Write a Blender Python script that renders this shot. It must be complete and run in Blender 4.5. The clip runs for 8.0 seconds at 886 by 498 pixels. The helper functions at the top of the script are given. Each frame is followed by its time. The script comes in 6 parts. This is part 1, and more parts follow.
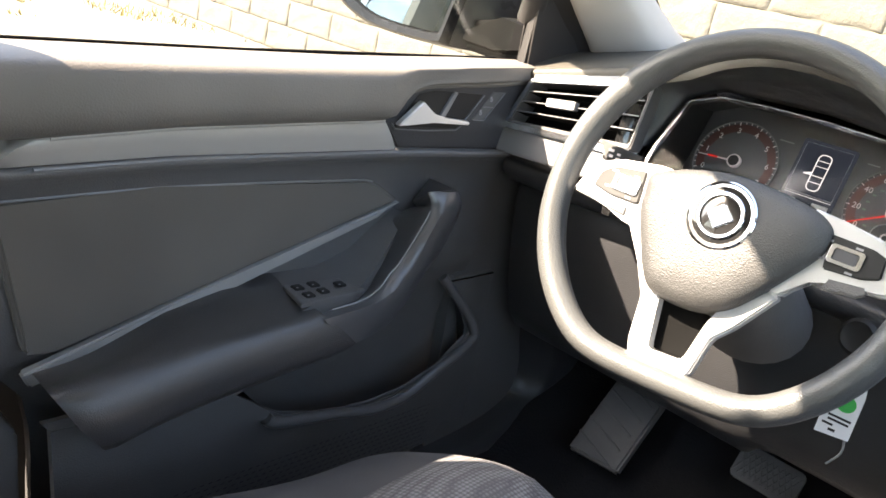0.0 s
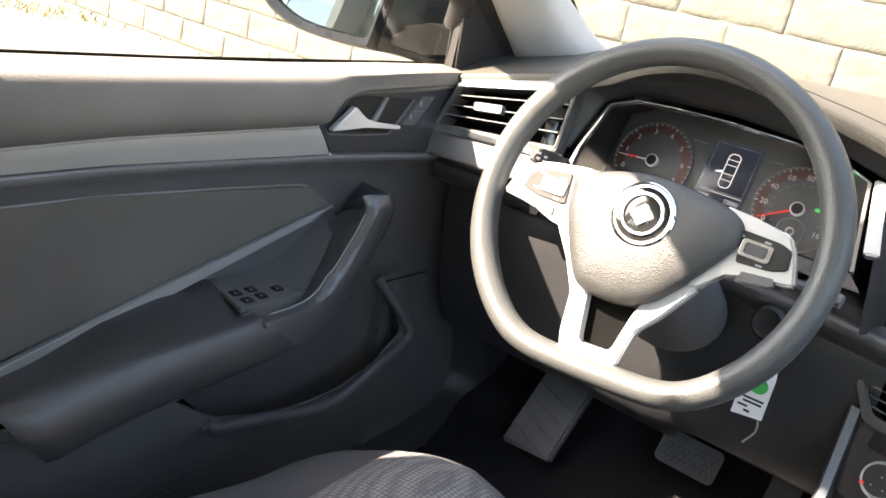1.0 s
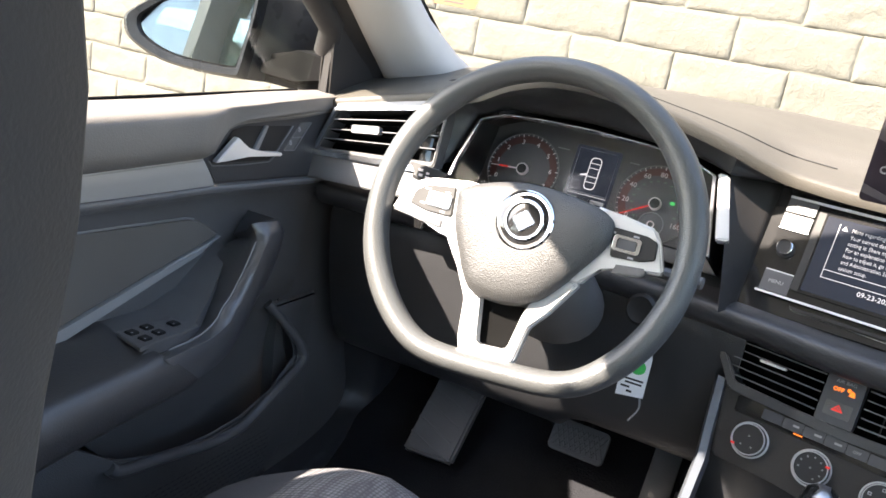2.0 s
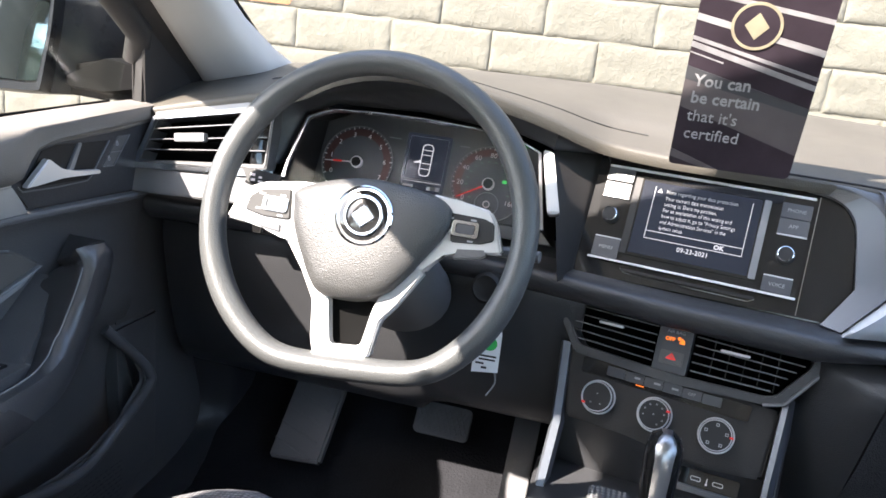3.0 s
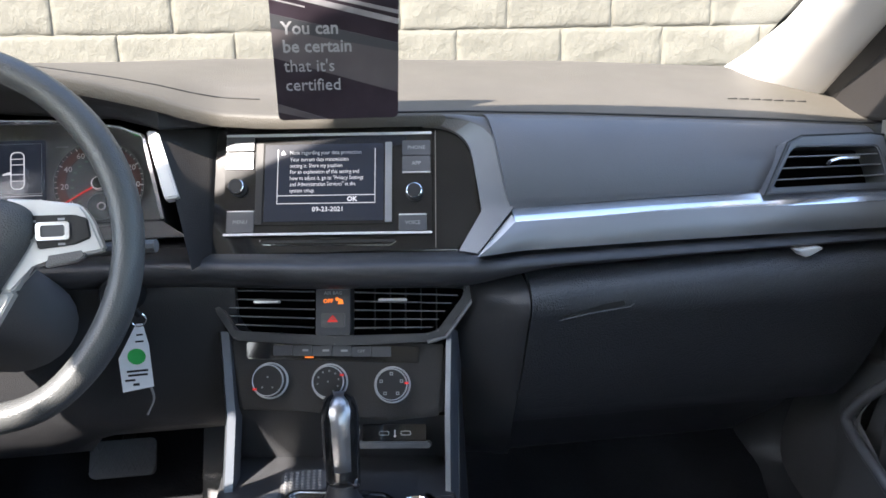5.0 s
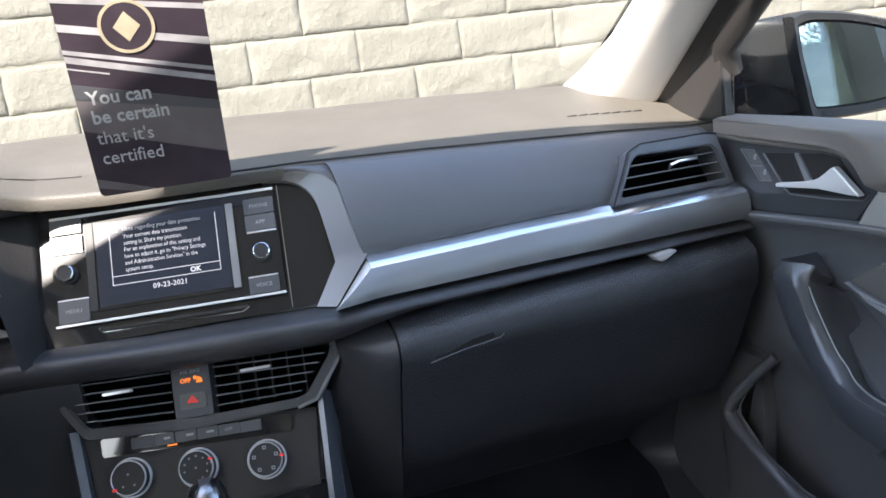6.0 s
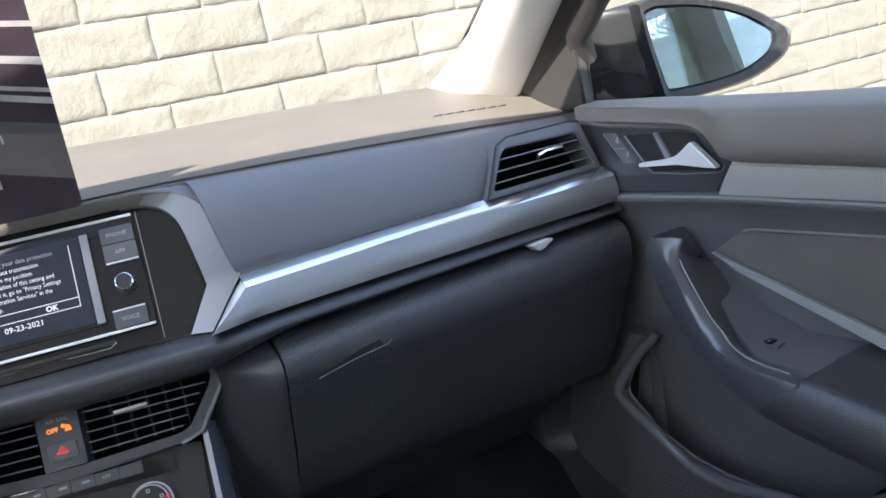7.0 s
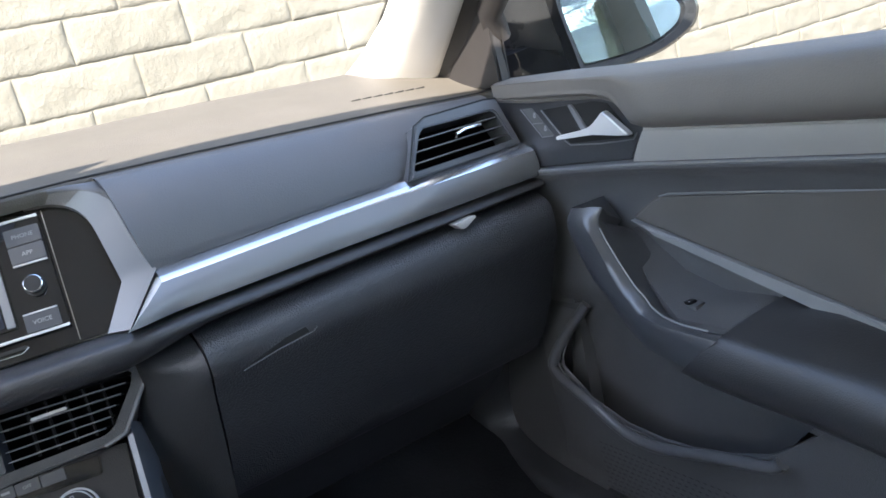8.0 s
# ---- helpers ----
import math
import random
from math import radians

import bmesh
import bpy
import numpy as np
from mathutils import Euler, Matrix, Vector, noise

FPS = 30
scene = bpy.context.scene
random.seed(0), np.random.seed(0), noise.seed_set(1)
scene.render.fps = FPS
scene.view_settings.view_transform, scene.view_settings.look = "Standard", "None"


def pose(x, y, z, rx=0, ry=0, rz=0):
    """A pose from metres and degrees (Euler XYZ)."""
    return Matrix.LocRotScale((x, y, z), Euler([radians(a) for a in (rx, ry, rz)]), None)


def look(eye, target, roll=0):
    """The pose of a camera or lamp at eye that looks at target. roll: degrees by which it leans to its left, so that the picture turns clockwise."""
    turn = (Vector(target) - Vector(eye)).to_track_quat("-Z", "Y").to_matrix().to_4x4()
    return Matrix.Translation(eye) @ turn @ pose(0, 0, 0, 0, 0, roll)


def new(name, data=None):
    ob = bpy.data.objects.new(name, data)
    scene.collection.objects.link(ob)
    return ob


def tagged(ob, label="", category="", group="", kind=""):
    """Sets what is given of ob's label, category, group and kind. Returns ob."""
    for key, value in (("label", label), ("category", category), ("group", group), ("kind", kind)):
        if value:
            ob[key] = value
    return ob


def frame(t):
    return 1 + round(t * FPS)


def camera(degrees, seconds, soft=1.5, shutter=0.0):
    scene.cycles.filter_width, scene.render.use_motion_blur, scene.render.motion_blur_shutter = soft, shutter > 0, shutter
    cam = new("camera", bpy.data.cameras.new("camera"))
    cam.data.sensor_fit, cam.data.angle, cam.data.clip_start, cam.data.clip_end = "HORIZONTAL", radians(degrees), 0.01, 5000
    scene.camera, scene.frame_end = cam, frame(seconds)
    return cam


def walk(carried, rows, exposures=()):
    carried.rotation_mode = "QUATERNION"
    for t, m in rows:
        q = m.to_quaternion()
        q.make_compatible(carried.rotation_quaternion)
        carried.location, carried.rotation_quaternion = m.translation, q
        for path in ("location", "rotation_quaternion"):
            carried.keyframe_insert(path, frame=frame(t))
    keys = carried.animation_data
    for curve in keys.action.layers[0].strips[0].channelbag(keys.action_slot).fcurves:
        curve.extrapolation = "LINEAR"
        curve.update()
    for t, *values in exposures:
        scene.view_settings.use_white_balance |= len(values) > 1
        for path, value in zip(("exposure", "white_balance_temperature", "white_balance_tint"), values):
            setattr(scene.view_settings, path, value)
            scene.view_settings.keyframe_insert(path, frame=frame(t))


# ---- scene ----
cam = camera(58.2, 8.0, soft=1.6)
PATH = [
    (0, (-0.061, 0.241, 1.024), (-1.266, 1.698, 0.373), 12.5),
    (0.5, (-0.06, 0.236, 1.026), (-1.223, 1.732, 0.388), 12.9),
    (1, (-0.058, 0.214, 1.034), (-1.118, 1.792, 0.416), 12.9),
    (2.3, (-0.068, 0.162, 1.048), (-0.752, 1.971, 0.537), 9.3),
    (2.5, (-0.075, 0.168, 1.054), (-0.673, 2.006, 0.539), 8.5),
    (3, (-0.06, 0.167, 1.052), (-0.497, 2.054, 0.554), 6.8),
    (3.5, (-0.048, 0.17, 1.046), (-0.341, 2.085, 0.549), 4.2),
    (4, (-0.021, 0.176, 1.033), (-0.165, 2.111, 0.547), 1.7),
    (4.5, (0.0, 0.196, 1.021), (0.063, 2.138, 0.549), 0.1),
    (5, (0.02, 0.221, 1.009), (0.299, 2.148, 0.549), -1.2),
    (5.2, (0.031, 0.227, 1.006), (0.383, 2.145, 0.562), -2.0),
    (6.3, (0.072, 0.252, 1.006), (0.692, 2.116, 0.632), -9.8),
    (6.5, (0.066, 0.256, 1.001), (0.757, 2.095, 0.624), -10.3),
    (7, (0.08, 0.257, 0.991), (0.896, 2.04, 0.595), -12.0),
    (7.5, (0.09, 0.251, 0.98), (0.975, 1.996, 0.566), -13.5),
    (8, (0.1, 0.247, 0.967), (1.026, 1.966, 0.533), -14.7),
]
EXPOSURES = [(0.0, 3.68, 8100, 16), (1.2, 3.64, 8000, 16), (2.5, 3.38, 6950, 16), (3.5, 3.24, 6850, 16), (5.0, 3.10, 6700, 15), (6.5, 3.22, 6700, 15), (8.0, 3.33, 6750, 15)]
walk(cam, [(t, look(eye, target, roll)) for t, eye, target, roll in PATH], EXPOSURES)

# ---- world, sun ----
SUN_WAY = Vector((0.4777, 0.5693, -0.6691)).normalized()
world = bpy.data.worlds.new("sky")
scene.world = world
world.use_nodes = True
wn = world.node_tree.nodes
sky = wn.new("ShaderNodeTexSky")
sky.sky_type, sky.sun_disc = "NISHITA", False
sky.air_density, sky.dust_density, sky.ozone_density = 0.8, 1.1, 0.4
sky.sun_elevation = math.asin(-SUN_WAY.z)
sky.sun_rotation = math.atan2(-SUN_WAY.x, -SUN_WAY.y)
world.node_tree.links.new(sky.outputs[0], wn["Background"].inputs[0])
wn["Background"].inputs[1].default_value = 0.15
sun = new("sun", bpy.data.lights.new("sun", "SUN"))
sun.data.energy, sun.data.angle, sun.data.color = 3.2, radians(0.6), (1.0, 0.955, 0.88)
sun.matrix_world = look((0, 0, 0), SUN_WAY)

# ---- materials ----


def material(name, colour, rough=0.5, metal=0.0, grain=0.0, grain_size=0.001, vary=0.15, vary_size=0.12, coat=0.0,
             spec=0.5, wear=0.0, coat_rough=0.05, gloss_vary=0.12, bump_kind="NOISE", emit=None, sheen=0.0):
    """A procedural surface: colour with broad variation, fine relief of grain_size metres and uneven gloss."""
    m = bpy.data.materials.new(name)
    m.use_nodes = True
    nt = m.node_tree
    b = nt.nodes["Principled BSDF"]
    coord = nt.nodes.new("ShaderNodeTexCoord")
    broad = nt.nodes.new("ShaderNodeTexNoise")
    broad.inputs["Scale"].default_value, broad.inputs["Detail"].default_value = 1 / vary_size, 6
    nt.links.new(coord.outputs["Object"], broad.inputs["Vector"])
    ramp = nt.nodes.new("ShaderNodeValToRGB")
    lo, hi = 1 - vary, 1 + vary
    ramp.color_ramp.elements[0].position, ramp.color_ramp.elements[1].position = 0.3, 0.7
    ramp.color_ramp.elements[0].color = (*[c * lo for c in colour], 1)
    ramp.color_ramp.elements[1].color = (*[min(1, c * hi) for c in colour], 1)
    nt.links.new(broad.outputs["Fac"], ramp.inputs["Fac"])
    nt.links.new(ramp.outputs["Color"], b.inputs["Base Color"])
    b.inputs["Metallic"].default_value = metal
    b.inputs["Specular IOR Level"].default_value = spec
    b.inputs["Coat Weight"].default_value = coat
    b.inputs["Coat Roughness"].default_value = coat_rough
    b.inputs["Sheen Weight"].default_value = sheen
    gloss = nt.nodes.new("ShaderNodeMapRange")
    gloss.inputs["To Min"].default_value, gloss.inputs["To Max"].default_value = max(0.02, rough * (1 - gloss_vary - wear)), min(1, rough * (1 + gloss_vary + wear))
    fine = nt.nodes.new("ShaderNodeTexNoise")
    fine.inputs["Scale"].default_value, fine.inputs["Detail"].default_value = 4 / vary_size, 4
    nt.links.new(coord.outputs["Object"], fine.inputs["Vector"])
    nt.links.new(fine.outputs["Fac"], gloss.inputs["Value"])
    nt.links.new(gloss.outputs["Result"], b.inputs["Roughness"])
    if grain:
        if bump_kind == "CELL":
            tex = nt.nodes.new("ShaderNodeTexVoronoi")
            out = tex.outputs["Distance"]
        else:
            tex = nt.nodes.new("ShaderNodeTexNoise")
            tex.inputs["Detail"].default_value = 3
            out = tex.outputs["Fac"]
        tex.inputs["Scale"].default_value = 1 / grain_size
        nt.links.new(coord.outputs["Object"], tex.inputs["Vector"])
        bump = nt.nodes.new("ShaderNodeBump")
        bump.inputs["Strength"].default_value, bump.inputs["Distance"].default_value = grain, grain_size * 0.5
        nt.links.new(out, bump.inputs["Height"])
        nt.links.new(bump.outputs["Normal"], b.inputs["Normal"])
    if emit:
        b.inputs["Emission Color"].default_value = (*emit[:3], 1)
        b.inputs["Emission Strength"].default_value = emit[3]
    return m


def glass_material(name, tint, rough=0.0, shine_part=1.0):
    m = bpy.data.materials.new(name)
    m.use_nodes = True
    nt = m.node_tree
    out = nt.nodes["Material Output"]
    clear = nt.nodes.new("ShaderNodeBsdfTransparent")
    clear.inputs[0].default_value = (*tint, 1)
    shine = nt.nodes.new("ShaderNodeBsdfGlossy")
    shine.inputs["Roughness"].default_value = rough
    facing = nt.nodes.new("ShaderNodeLayerWeight")
    facing.inputs[0].default_value = 0.5
    power = nt.nodes.new("ShaderNodeMath")
    power.operation = "POWER"
    power.inputs[1].default_value = 5
    nt.links.new(facing.outputs["Facing"], power.inputs[0])
    scale = nt.nodes.new("ShaderNodeMath")
    scale.operation = "MULTIPLY_ADD"
    scale.inputs[1].default_value, scale.inputs[2].default_value = 0.6 * shine_part, 0.02 * shine_part
    nt.links.new(power.outputs[0], scale.inputs[0])
    mix = nt.nodes.new("ShaderNodeMixShader")
    nt.links.new(scale.outputs[0], mix.inputs[0])
    nt.links.new(clear.outputs[0], mix.inputs[1])
    nt.links.new(shine.outputs[0], mix.inputs[2])
    nt.links.new(mix.outputs[0], out.inputs["Surface"])
    return m


M_SOFT = material("soft_dash_plastic", (0.058, 0.053, 0.044), 0.55, grain=0.35, grain_size=0.0016, bump_kind="CELL", vary=0.1)
M_PAD = material("soft_grey_pad", (0.088, 0.092, 0.102), 0.45, grain=0.3, grain_size=0.0016, bump_kind="CELL", vary=0.08)
M_PLASTIC = material("black_grained_plastic", (0.102, 0.101, 0.101), 0.36, grain=0.45, grain_size=0.0014, bump_kind="CELL", vary=0.12)
M_DOORTOP = material("door_top_plastic", (0.145, 0.133, 0.120), 0.5, grain=0.3, grain_size=0.0016, bump_kind="CELL", vary=0.1)
M_INSERT = material("door_cloth", (0.098, 0.089, 0.080), 0.9, grain=0.5, grain_size=0.0012, vary=0.12, sheen=0.1)
M_LEATHER = material("armrest_leatherette", (0.042, 0.041, 0.042), 0.32, spec=0.6, grain=0.3, grain_size=0.0014, bump_kind="CELL", vary=0.06, gloss_vary=0.02)
M_PULL = material("door_pull_plastic", (0.062, 0.063, 0.066), 0.30, spec=0.95, grain=0.2, grain_size=0.0014, bump_kind="CELL", vary=0.06, gloss_vary=0.02)
M_STRIP = material("grey_weave_strip", (0.24, 0.24, 0.24), 0.6, grain=0.5, grain_size=0.0015, vary=0.1)
M_SILVER = material("satin_silver_trim", (0.205, 0.207, 0.213), 0.46, metal=0.35, grain=0.08, grain_size=0.0006, vary=0.05)
M_BRIGHT = material("bright_trim", (0.75, 0.76, 0.78), 0.18, metal=1.0, vary=0.04)
M_HANDLE = material("satin_chrome_handle", (0.80, 0.79, 0.77), 0.36, metal=0.55, vary=0.03)
M_DOORSILVER = material("silver_door_paint", (0.42, 0.405, 0.385), 0.42, metal=0.25, grain=0.08, grain_size=0.0006, vary=0.04)
M_LOWER = material("lower_black_plastic", (0.040, 0.041, 0.044), 0.34, grain=0.4, grain_size=0.0014, bump_kind="CELL", vary=0.12)
M_GLOVE = material("coarse_grained_plastic", (0.042, 0.044, 0.049), 0.38, spec=0.7, grain=0.9, grain_size=0.0020, bump_kind="CELL", vary=0.12)
M_RINGS = material("bright_ring_metal", (0.88, 0.88, 0.89), 0.24, metal=0.4, vary=0.03)
M_SURROUND = material("graphite_surround_paint", (0.135, 0.150, 0.172), 0.36, metal=0.5, vary=0.05)
# Lighter grey for thin edges and for highlights painted along them.
M_EDGE = material("edge_and_highlight_grey", (0.16, 0.16, 0.165), 0.28, vary=0.05, gloss_vary=0.02)
M_CHROME = material("chrome", (0.85, 0.85, 0.86), 0.07, metal=1.0, vary=0.03)
M_GLOSS = material("dusty_gloss_black", (0.016, 0.016, 0.0165), 0.10, vary=0.2, coat=0.6, wear=0.15)
M_BLACK = material("matt_black", (0.008, 0.008, 0.008), 0.6, vary=0.2)
# Near-black for hollows, their shade put into the colour; also plain black trim.
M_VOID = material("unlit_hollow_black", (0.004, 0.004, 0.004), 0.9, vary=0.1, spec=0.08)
M_TRIANGLE = material("black_corner_panel", (0.022, 0.020, 0.019), 0.55, grain=0.3, grain_size=0.0014, bump_kind="CELL", vary=0.1, spec=0.35)
M_RIM = material("wheel_rim_leather", (0.070, 0.073, 0.073), 0.36, grain=0.35, grain_size=0.0016, bump_kind="CELL", vary=0.1)
M_HUB = material("airbag_cover", (0.048, 0.048, 0.047), 0.48, spec=0.70, grain=0.7, grain_size=0.0013, bump_kind="CELL", vary=0.1)
M_SPOKE = material("silver_spoke_paint", (0.56, 0.56, 0.55), 0.34, metal=0.35, vary=0.02)
M_BEIGE = material("pillar_fabric", (0.50, 0.475, 0.435), 0.85, grain=0.3, grain_size=0.0012, vary=0.06)
M_HEADLINER = material("headliner_fabric", (0.68, 0.66, 0.62), 0.95, grain=0.3, grain_size=0.002, vary=0.06)
M_CARPET = material("black_carpet", (0.016, 0.0165, 0.0190), 0.95, grain=1.0, grain_size=0.004, vary=0.3, spec=0.15)
M_RUBBER = material("pedal_rubber", (0.11, 0.11, 0.114), 0.6, grain=0.4, grain_size=0.002, vary=0.2)
M_SEATSIDE = material("seat_side_cloth", (0.036, 0.037, 0.043), 0.9, grain=0.4, grain_size=0.0012, vary=0.12, sheen=0.04)


def woven_material():
    """Coarse pale weave over a dark ground, for the seat middle."""
    m = material("seat_woven_cloth", (0.17, 0.17, 0.18), 0.85, grain=1.0, grain_size=0.0048, bump_kind="CELL", vary=0.15)
    nt = m.node_tree
    b = nt.nodes["Principled BSDF"]
    cell = nt.nodes["Voronoi Texture"]
    cell.inputs["Randomness"].default_value = 0.10
    ramp = nt.nodes.new("ShaderNodeValToRGB")
    ramp.color_ramp.elements[0].position, ramp.color_ramp.elements[1].position = 0.25, 0.6
    ramp.color_ramp.elements[0].color, ramp.color_ramp.elements[1].color = (0.17, 0.17, 0.18, 1), (0.07, 0.07, 0.075, 1)
    nt.links.new(cell.outputs["Distance"], ramp.inputs["Fac"])
    nt.links.new(ramp.outputs["Color"], b.inputs["Base Color"])
    return m


M_SEATMID = woven_material()
M_CARPAINT = material("dark_car_paint", (0.02, 0.021, 0.023), 0.3, vary=0.05, coat=0.35)
M_WHITEMARK = material("white_print", (0.85, 0.75, 0.75), 0.6, vary=0.03)
M_SMALLMARK = material("pale_green_print", (0.16, 0.22, 0.18), 0.6, vary=0.03)
M_GREYMARK = material("grey_print", (0.30, 0.30, 0.31), 0.6, vary=0.03)
M_RED = material("red_print", (0.55, 0.02, 0.02), 0.5, vary=0.05, emit=(1.0, 0.05, 0.03, 0.06))
M_DIALRED = material("dull_red_print", (0.11, 0.042, 0.038), 0.6, vary=0.1)
M_ORANGE = material("amber_lamp", (0.8, 0.2, 0.02), 0.5, vary=0.03, emit=(1.0, 0.20, 0.02, 0.14))
M_GREENLAMP = material("green_lamp", (0.05, 0.5, 0.1), 0.5, vary=0.03, emit=(0.05, 0.8, 0.2, 0.07))
M_DISPLAY = material("display_dark", (0.012, 0.014, 0.02), 0.12, vary=0.05, emit=(0.10, 0.13, 0.20, 0.02))
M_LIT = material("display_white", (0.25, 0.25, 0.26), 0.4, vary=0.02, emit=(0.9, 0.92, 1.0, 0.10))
M_DIALFACE = material("gauge_face", (0.10, 0.10, 0.105), 0.5, vary=0.1)
M_BUTTON = material("grey_button", (0.062, 0.064, 0.070), 0.4, vary=0.06)
M_PAPER = material("white_paper", (0.78, 0.79, 0.80), 0.7, vary=0.05)
M_GREENDOT = material("green_sticker", (0.02, 0.42, 0.09), 0.6, vary=0.05)
M_STICKER = material("orange_sticker", (0.20, 0.075, 0.025), 0.5, vary=0.08)
M_CARDDARK = material("card_dark_print", (0.035, 0.026, 0.034), 0.32, vary=0.3, vary_size=0.04)
M_CARDGREY = material("card_grey_print", (0.115, 0.10, 0.105), 0.32, vary=0.12, vary_size=0.05)
M_CARDSILVER = material("card_silver_print", (0.30, 0.29, 0.30), 0.3, vary=0.3, vary_size=0.03)
M_CARDTEXT = material("card_white_print", (0.36, 0.36, 0.37), 0.5, vary=0.06)
M_GOLD = material("card_gold_print", (0.32, 0.28, 0.20), 0.35, vary=0.15, vary_size=0.02)
M_SLAT = material("vent_slat_plastic", (0.10, 0.10, 0.103), 0.3, vary=0.1)
# Paler copy of the slat plastic that paints the light on front edges.
M_SLATEDGE = material("slat_edge_highlight", (0.15, 0.15, 0.155), 0.28, vary=0.06)
# Base colour raised above the strip's to carry the reflected sky.
M_LIP = material("sky_sheen_lip", (0.86, 0.87, 0.89), 0.24, metal=1.0, vary=0.03)
M_INLAY = material("lever_inlay_metal", (0.36, 0.365, 0.375), 0.30, metal=0.85, vary=0.04)
M_SHELL = material("gloss_mirror_shell", (0.014, 0.0145, 0.016), 0.28, vary=0.05, spec=0.3)
M_MIRROR = material("mirror_glass", (0.23, 0.27, 0.28), 0.01, metal=1.0, vary=0.0)
M_GLASS = glass_material("window_glass", (0.93, 0.96, 0.94))
M_LENS = glass_material("clear_lens", (0.97, 0.97, 0.97), shine_part=0.3)
M_TINT = glass_material("tinted_glass", (0.86, 0.91, 0.88))


def block_material():
    """Cream masonry paint over rough blocks: brushed grain, pits, dull stains, each block a little different."""
    m = material("painted_block", (0.108, 0.098, 0.080), 0.85, grain=0.6, grain_size=0.006, vary=0.10, vary_size=0.12)
    nt = m.node_tree
    b = nt.nodes["Principled BSDF"]
    coord = nt.nodes["Texture Coordinate"]
    info = nt.nodes.new("ShaderNodeObjectInfo")
    ramp = b.inputs["Base Color"].links[0].from_socket
    stain = nt.nodes.new("ShaderNodeTexNoise")
    stain.inputs["Scale"].default_value, stain.inputs["Detail"].default_value = 22, 8
    nt.links.new(coord.outputs["Object"], stain.inputs["Vector"])
    mask = nt.nodes.new("ShaderNodeMapRange")
    mask.inputs["From Min"].default_value, mask.inputs["From Max"].default_value = 0.62, 0.76
    mask.inputs["To Max"].default_value = 0.3
    nt.links.new(stain.outputs["Fac"], mask.inputs["Value"])
    mix = nt.nodes.new("ShaderNodeMix")
    mix.data_type = "RGBA"
    nt.links.new(mask.outputs["Result"], mix.inputs["Factor"])
    nt.links.new(ramp, mix.inputs["A"])
    mix.inputs["B"].default_value = (0.094, 0.082, 0.064, 1)
    tone = nt.nodes.new("ShaderNodeMapRange")
    tone.inputs["To Min"].default_value, tone.inputs["To Max"].default_value = 0.95, 1.05
    nt.links.new(info.outputs["Random"], tone.inputs["Value"])
    hsv = nt.nodes.new("ShaderNodeHueSaturation")
    nt.links.new(tone.outputs["Result"], hsv.inputs["Value"])
    nt.links.new(mix.outputs["Result"], hsv.inputs["Color"])
    nt.links.new(hsv.outputs["Color"], b.inputs["Base Color"])
    pits = nt.nodes.new("ShaderNodeTexNoise")
    pits.inputs["Scale"].default_value, pits.inputs["Detail"].default_value, pits.inputs["Roughness"].default_value = 24, 7, 0.62
    nt.links.new(coord.outputs["Object"], pits.inputs["Vector"])
    deep = nt.nodes.new("ShaderNodeBump")
    deep.inputs["Strength"].default_value, deep.inputs["Distance"].default_value = 0.75, 0.012
    nt.links.new(pits.outputs["Fac"], deep.inputs["Height"])
    fine = b.inputs["Normal"].links[0].from_node
    nt.links.new(deep.outputs["Normal"], fine.inputs["Normal"])
    return m


M_BLOCK = block_material()
M_MORTAR = material("painted_mortar", (0.113, 0.102, 0.083), 0.9, grain=0.7, grain_size=0.008, vary=0.08)
M_GROUND = material("worn_asphalt", (0.19, 0.173, 0.147), 0.95, grain=0.8, grain_size=0.012, vary=0.25, vary_size=0.8)
M_DRYGRASS = material("dry_grass", (0.26, 0.20, 0.07), 0.9, vary=0.3, vary_size=0.2)
M_STUCCO = material("tan_stucco", (0.50, 0.44, 0.33), 0.9, grain=0.5, grain_size=0.01, vary=0.08, vary_size=0.5)
M_LEAF = material("palm_leaf", (0.06, 0.10, 0.035), 0.55, vary=0.3, vary_size=0.3)
M_BARK = material("palm_bark", (0.22, 0.17, 0.12), 0.9, grain=0.9, grain_size=0.06, vary=0.2)

# ---- mesh helpers ----
ORIGIN = {}


def fr(o, yaw=0.0, tilt=0.0):
    """A frame at o: u to the right, v up and leaning away by tilt, w towards the rear of the car."""
    a, b = radians(yaw), radians(tilt)
    u = Vector((math.cos(a), math.sin(a), 0))
    ahead = Vector((-math.sin(a), math.cos(a), 0))
    v = math.cos(b) * Vector((0, 0, 1)) + math.sin(b) * ahead
    w = u.cross(v)
    m = Matrix((u, v, w)).transposed().to_4x4()
    m.translation = o
    return m


def thing(name, at, label="", category="", group="", kind=""):
    ob = new(name)
    ob.location = at
    ORIGIN[ob.name] = Vector(at)
    return tagged(ob, label, category, group, kind)


def part(name, bm, mat, parent=None, label="", sharp=38, **tags):
    """One mesh object of a bmesh in world places, under its parent."""
    bmesh.ops.remove_doubles(bm, verts=bm.verts, dist=1e-6)
    bmesh.ops.recalc_face_normals(bm, faces=bm.faces)
    limit = radians(sharp)
    for e in bm.edges:
        e.smooth = not (len(e.link_faces) == 2 and e.calc_face_angle(0) > limit)
    for f in bm.faces:
        f.smooth = True
    base = ORIGIN[parent.name] if parent else Vector((0, 0, 0))
    for v in bm.verts:
        v.co -= base
    me = bpy.data.meshes.new(name)
    bm.to_mesh(me)
    bm.free()
    me.materials.append(mat)
    ob = new(name, me)
    if parent:
        ob.parent = parent
    ORIGIN[ob.name] = base
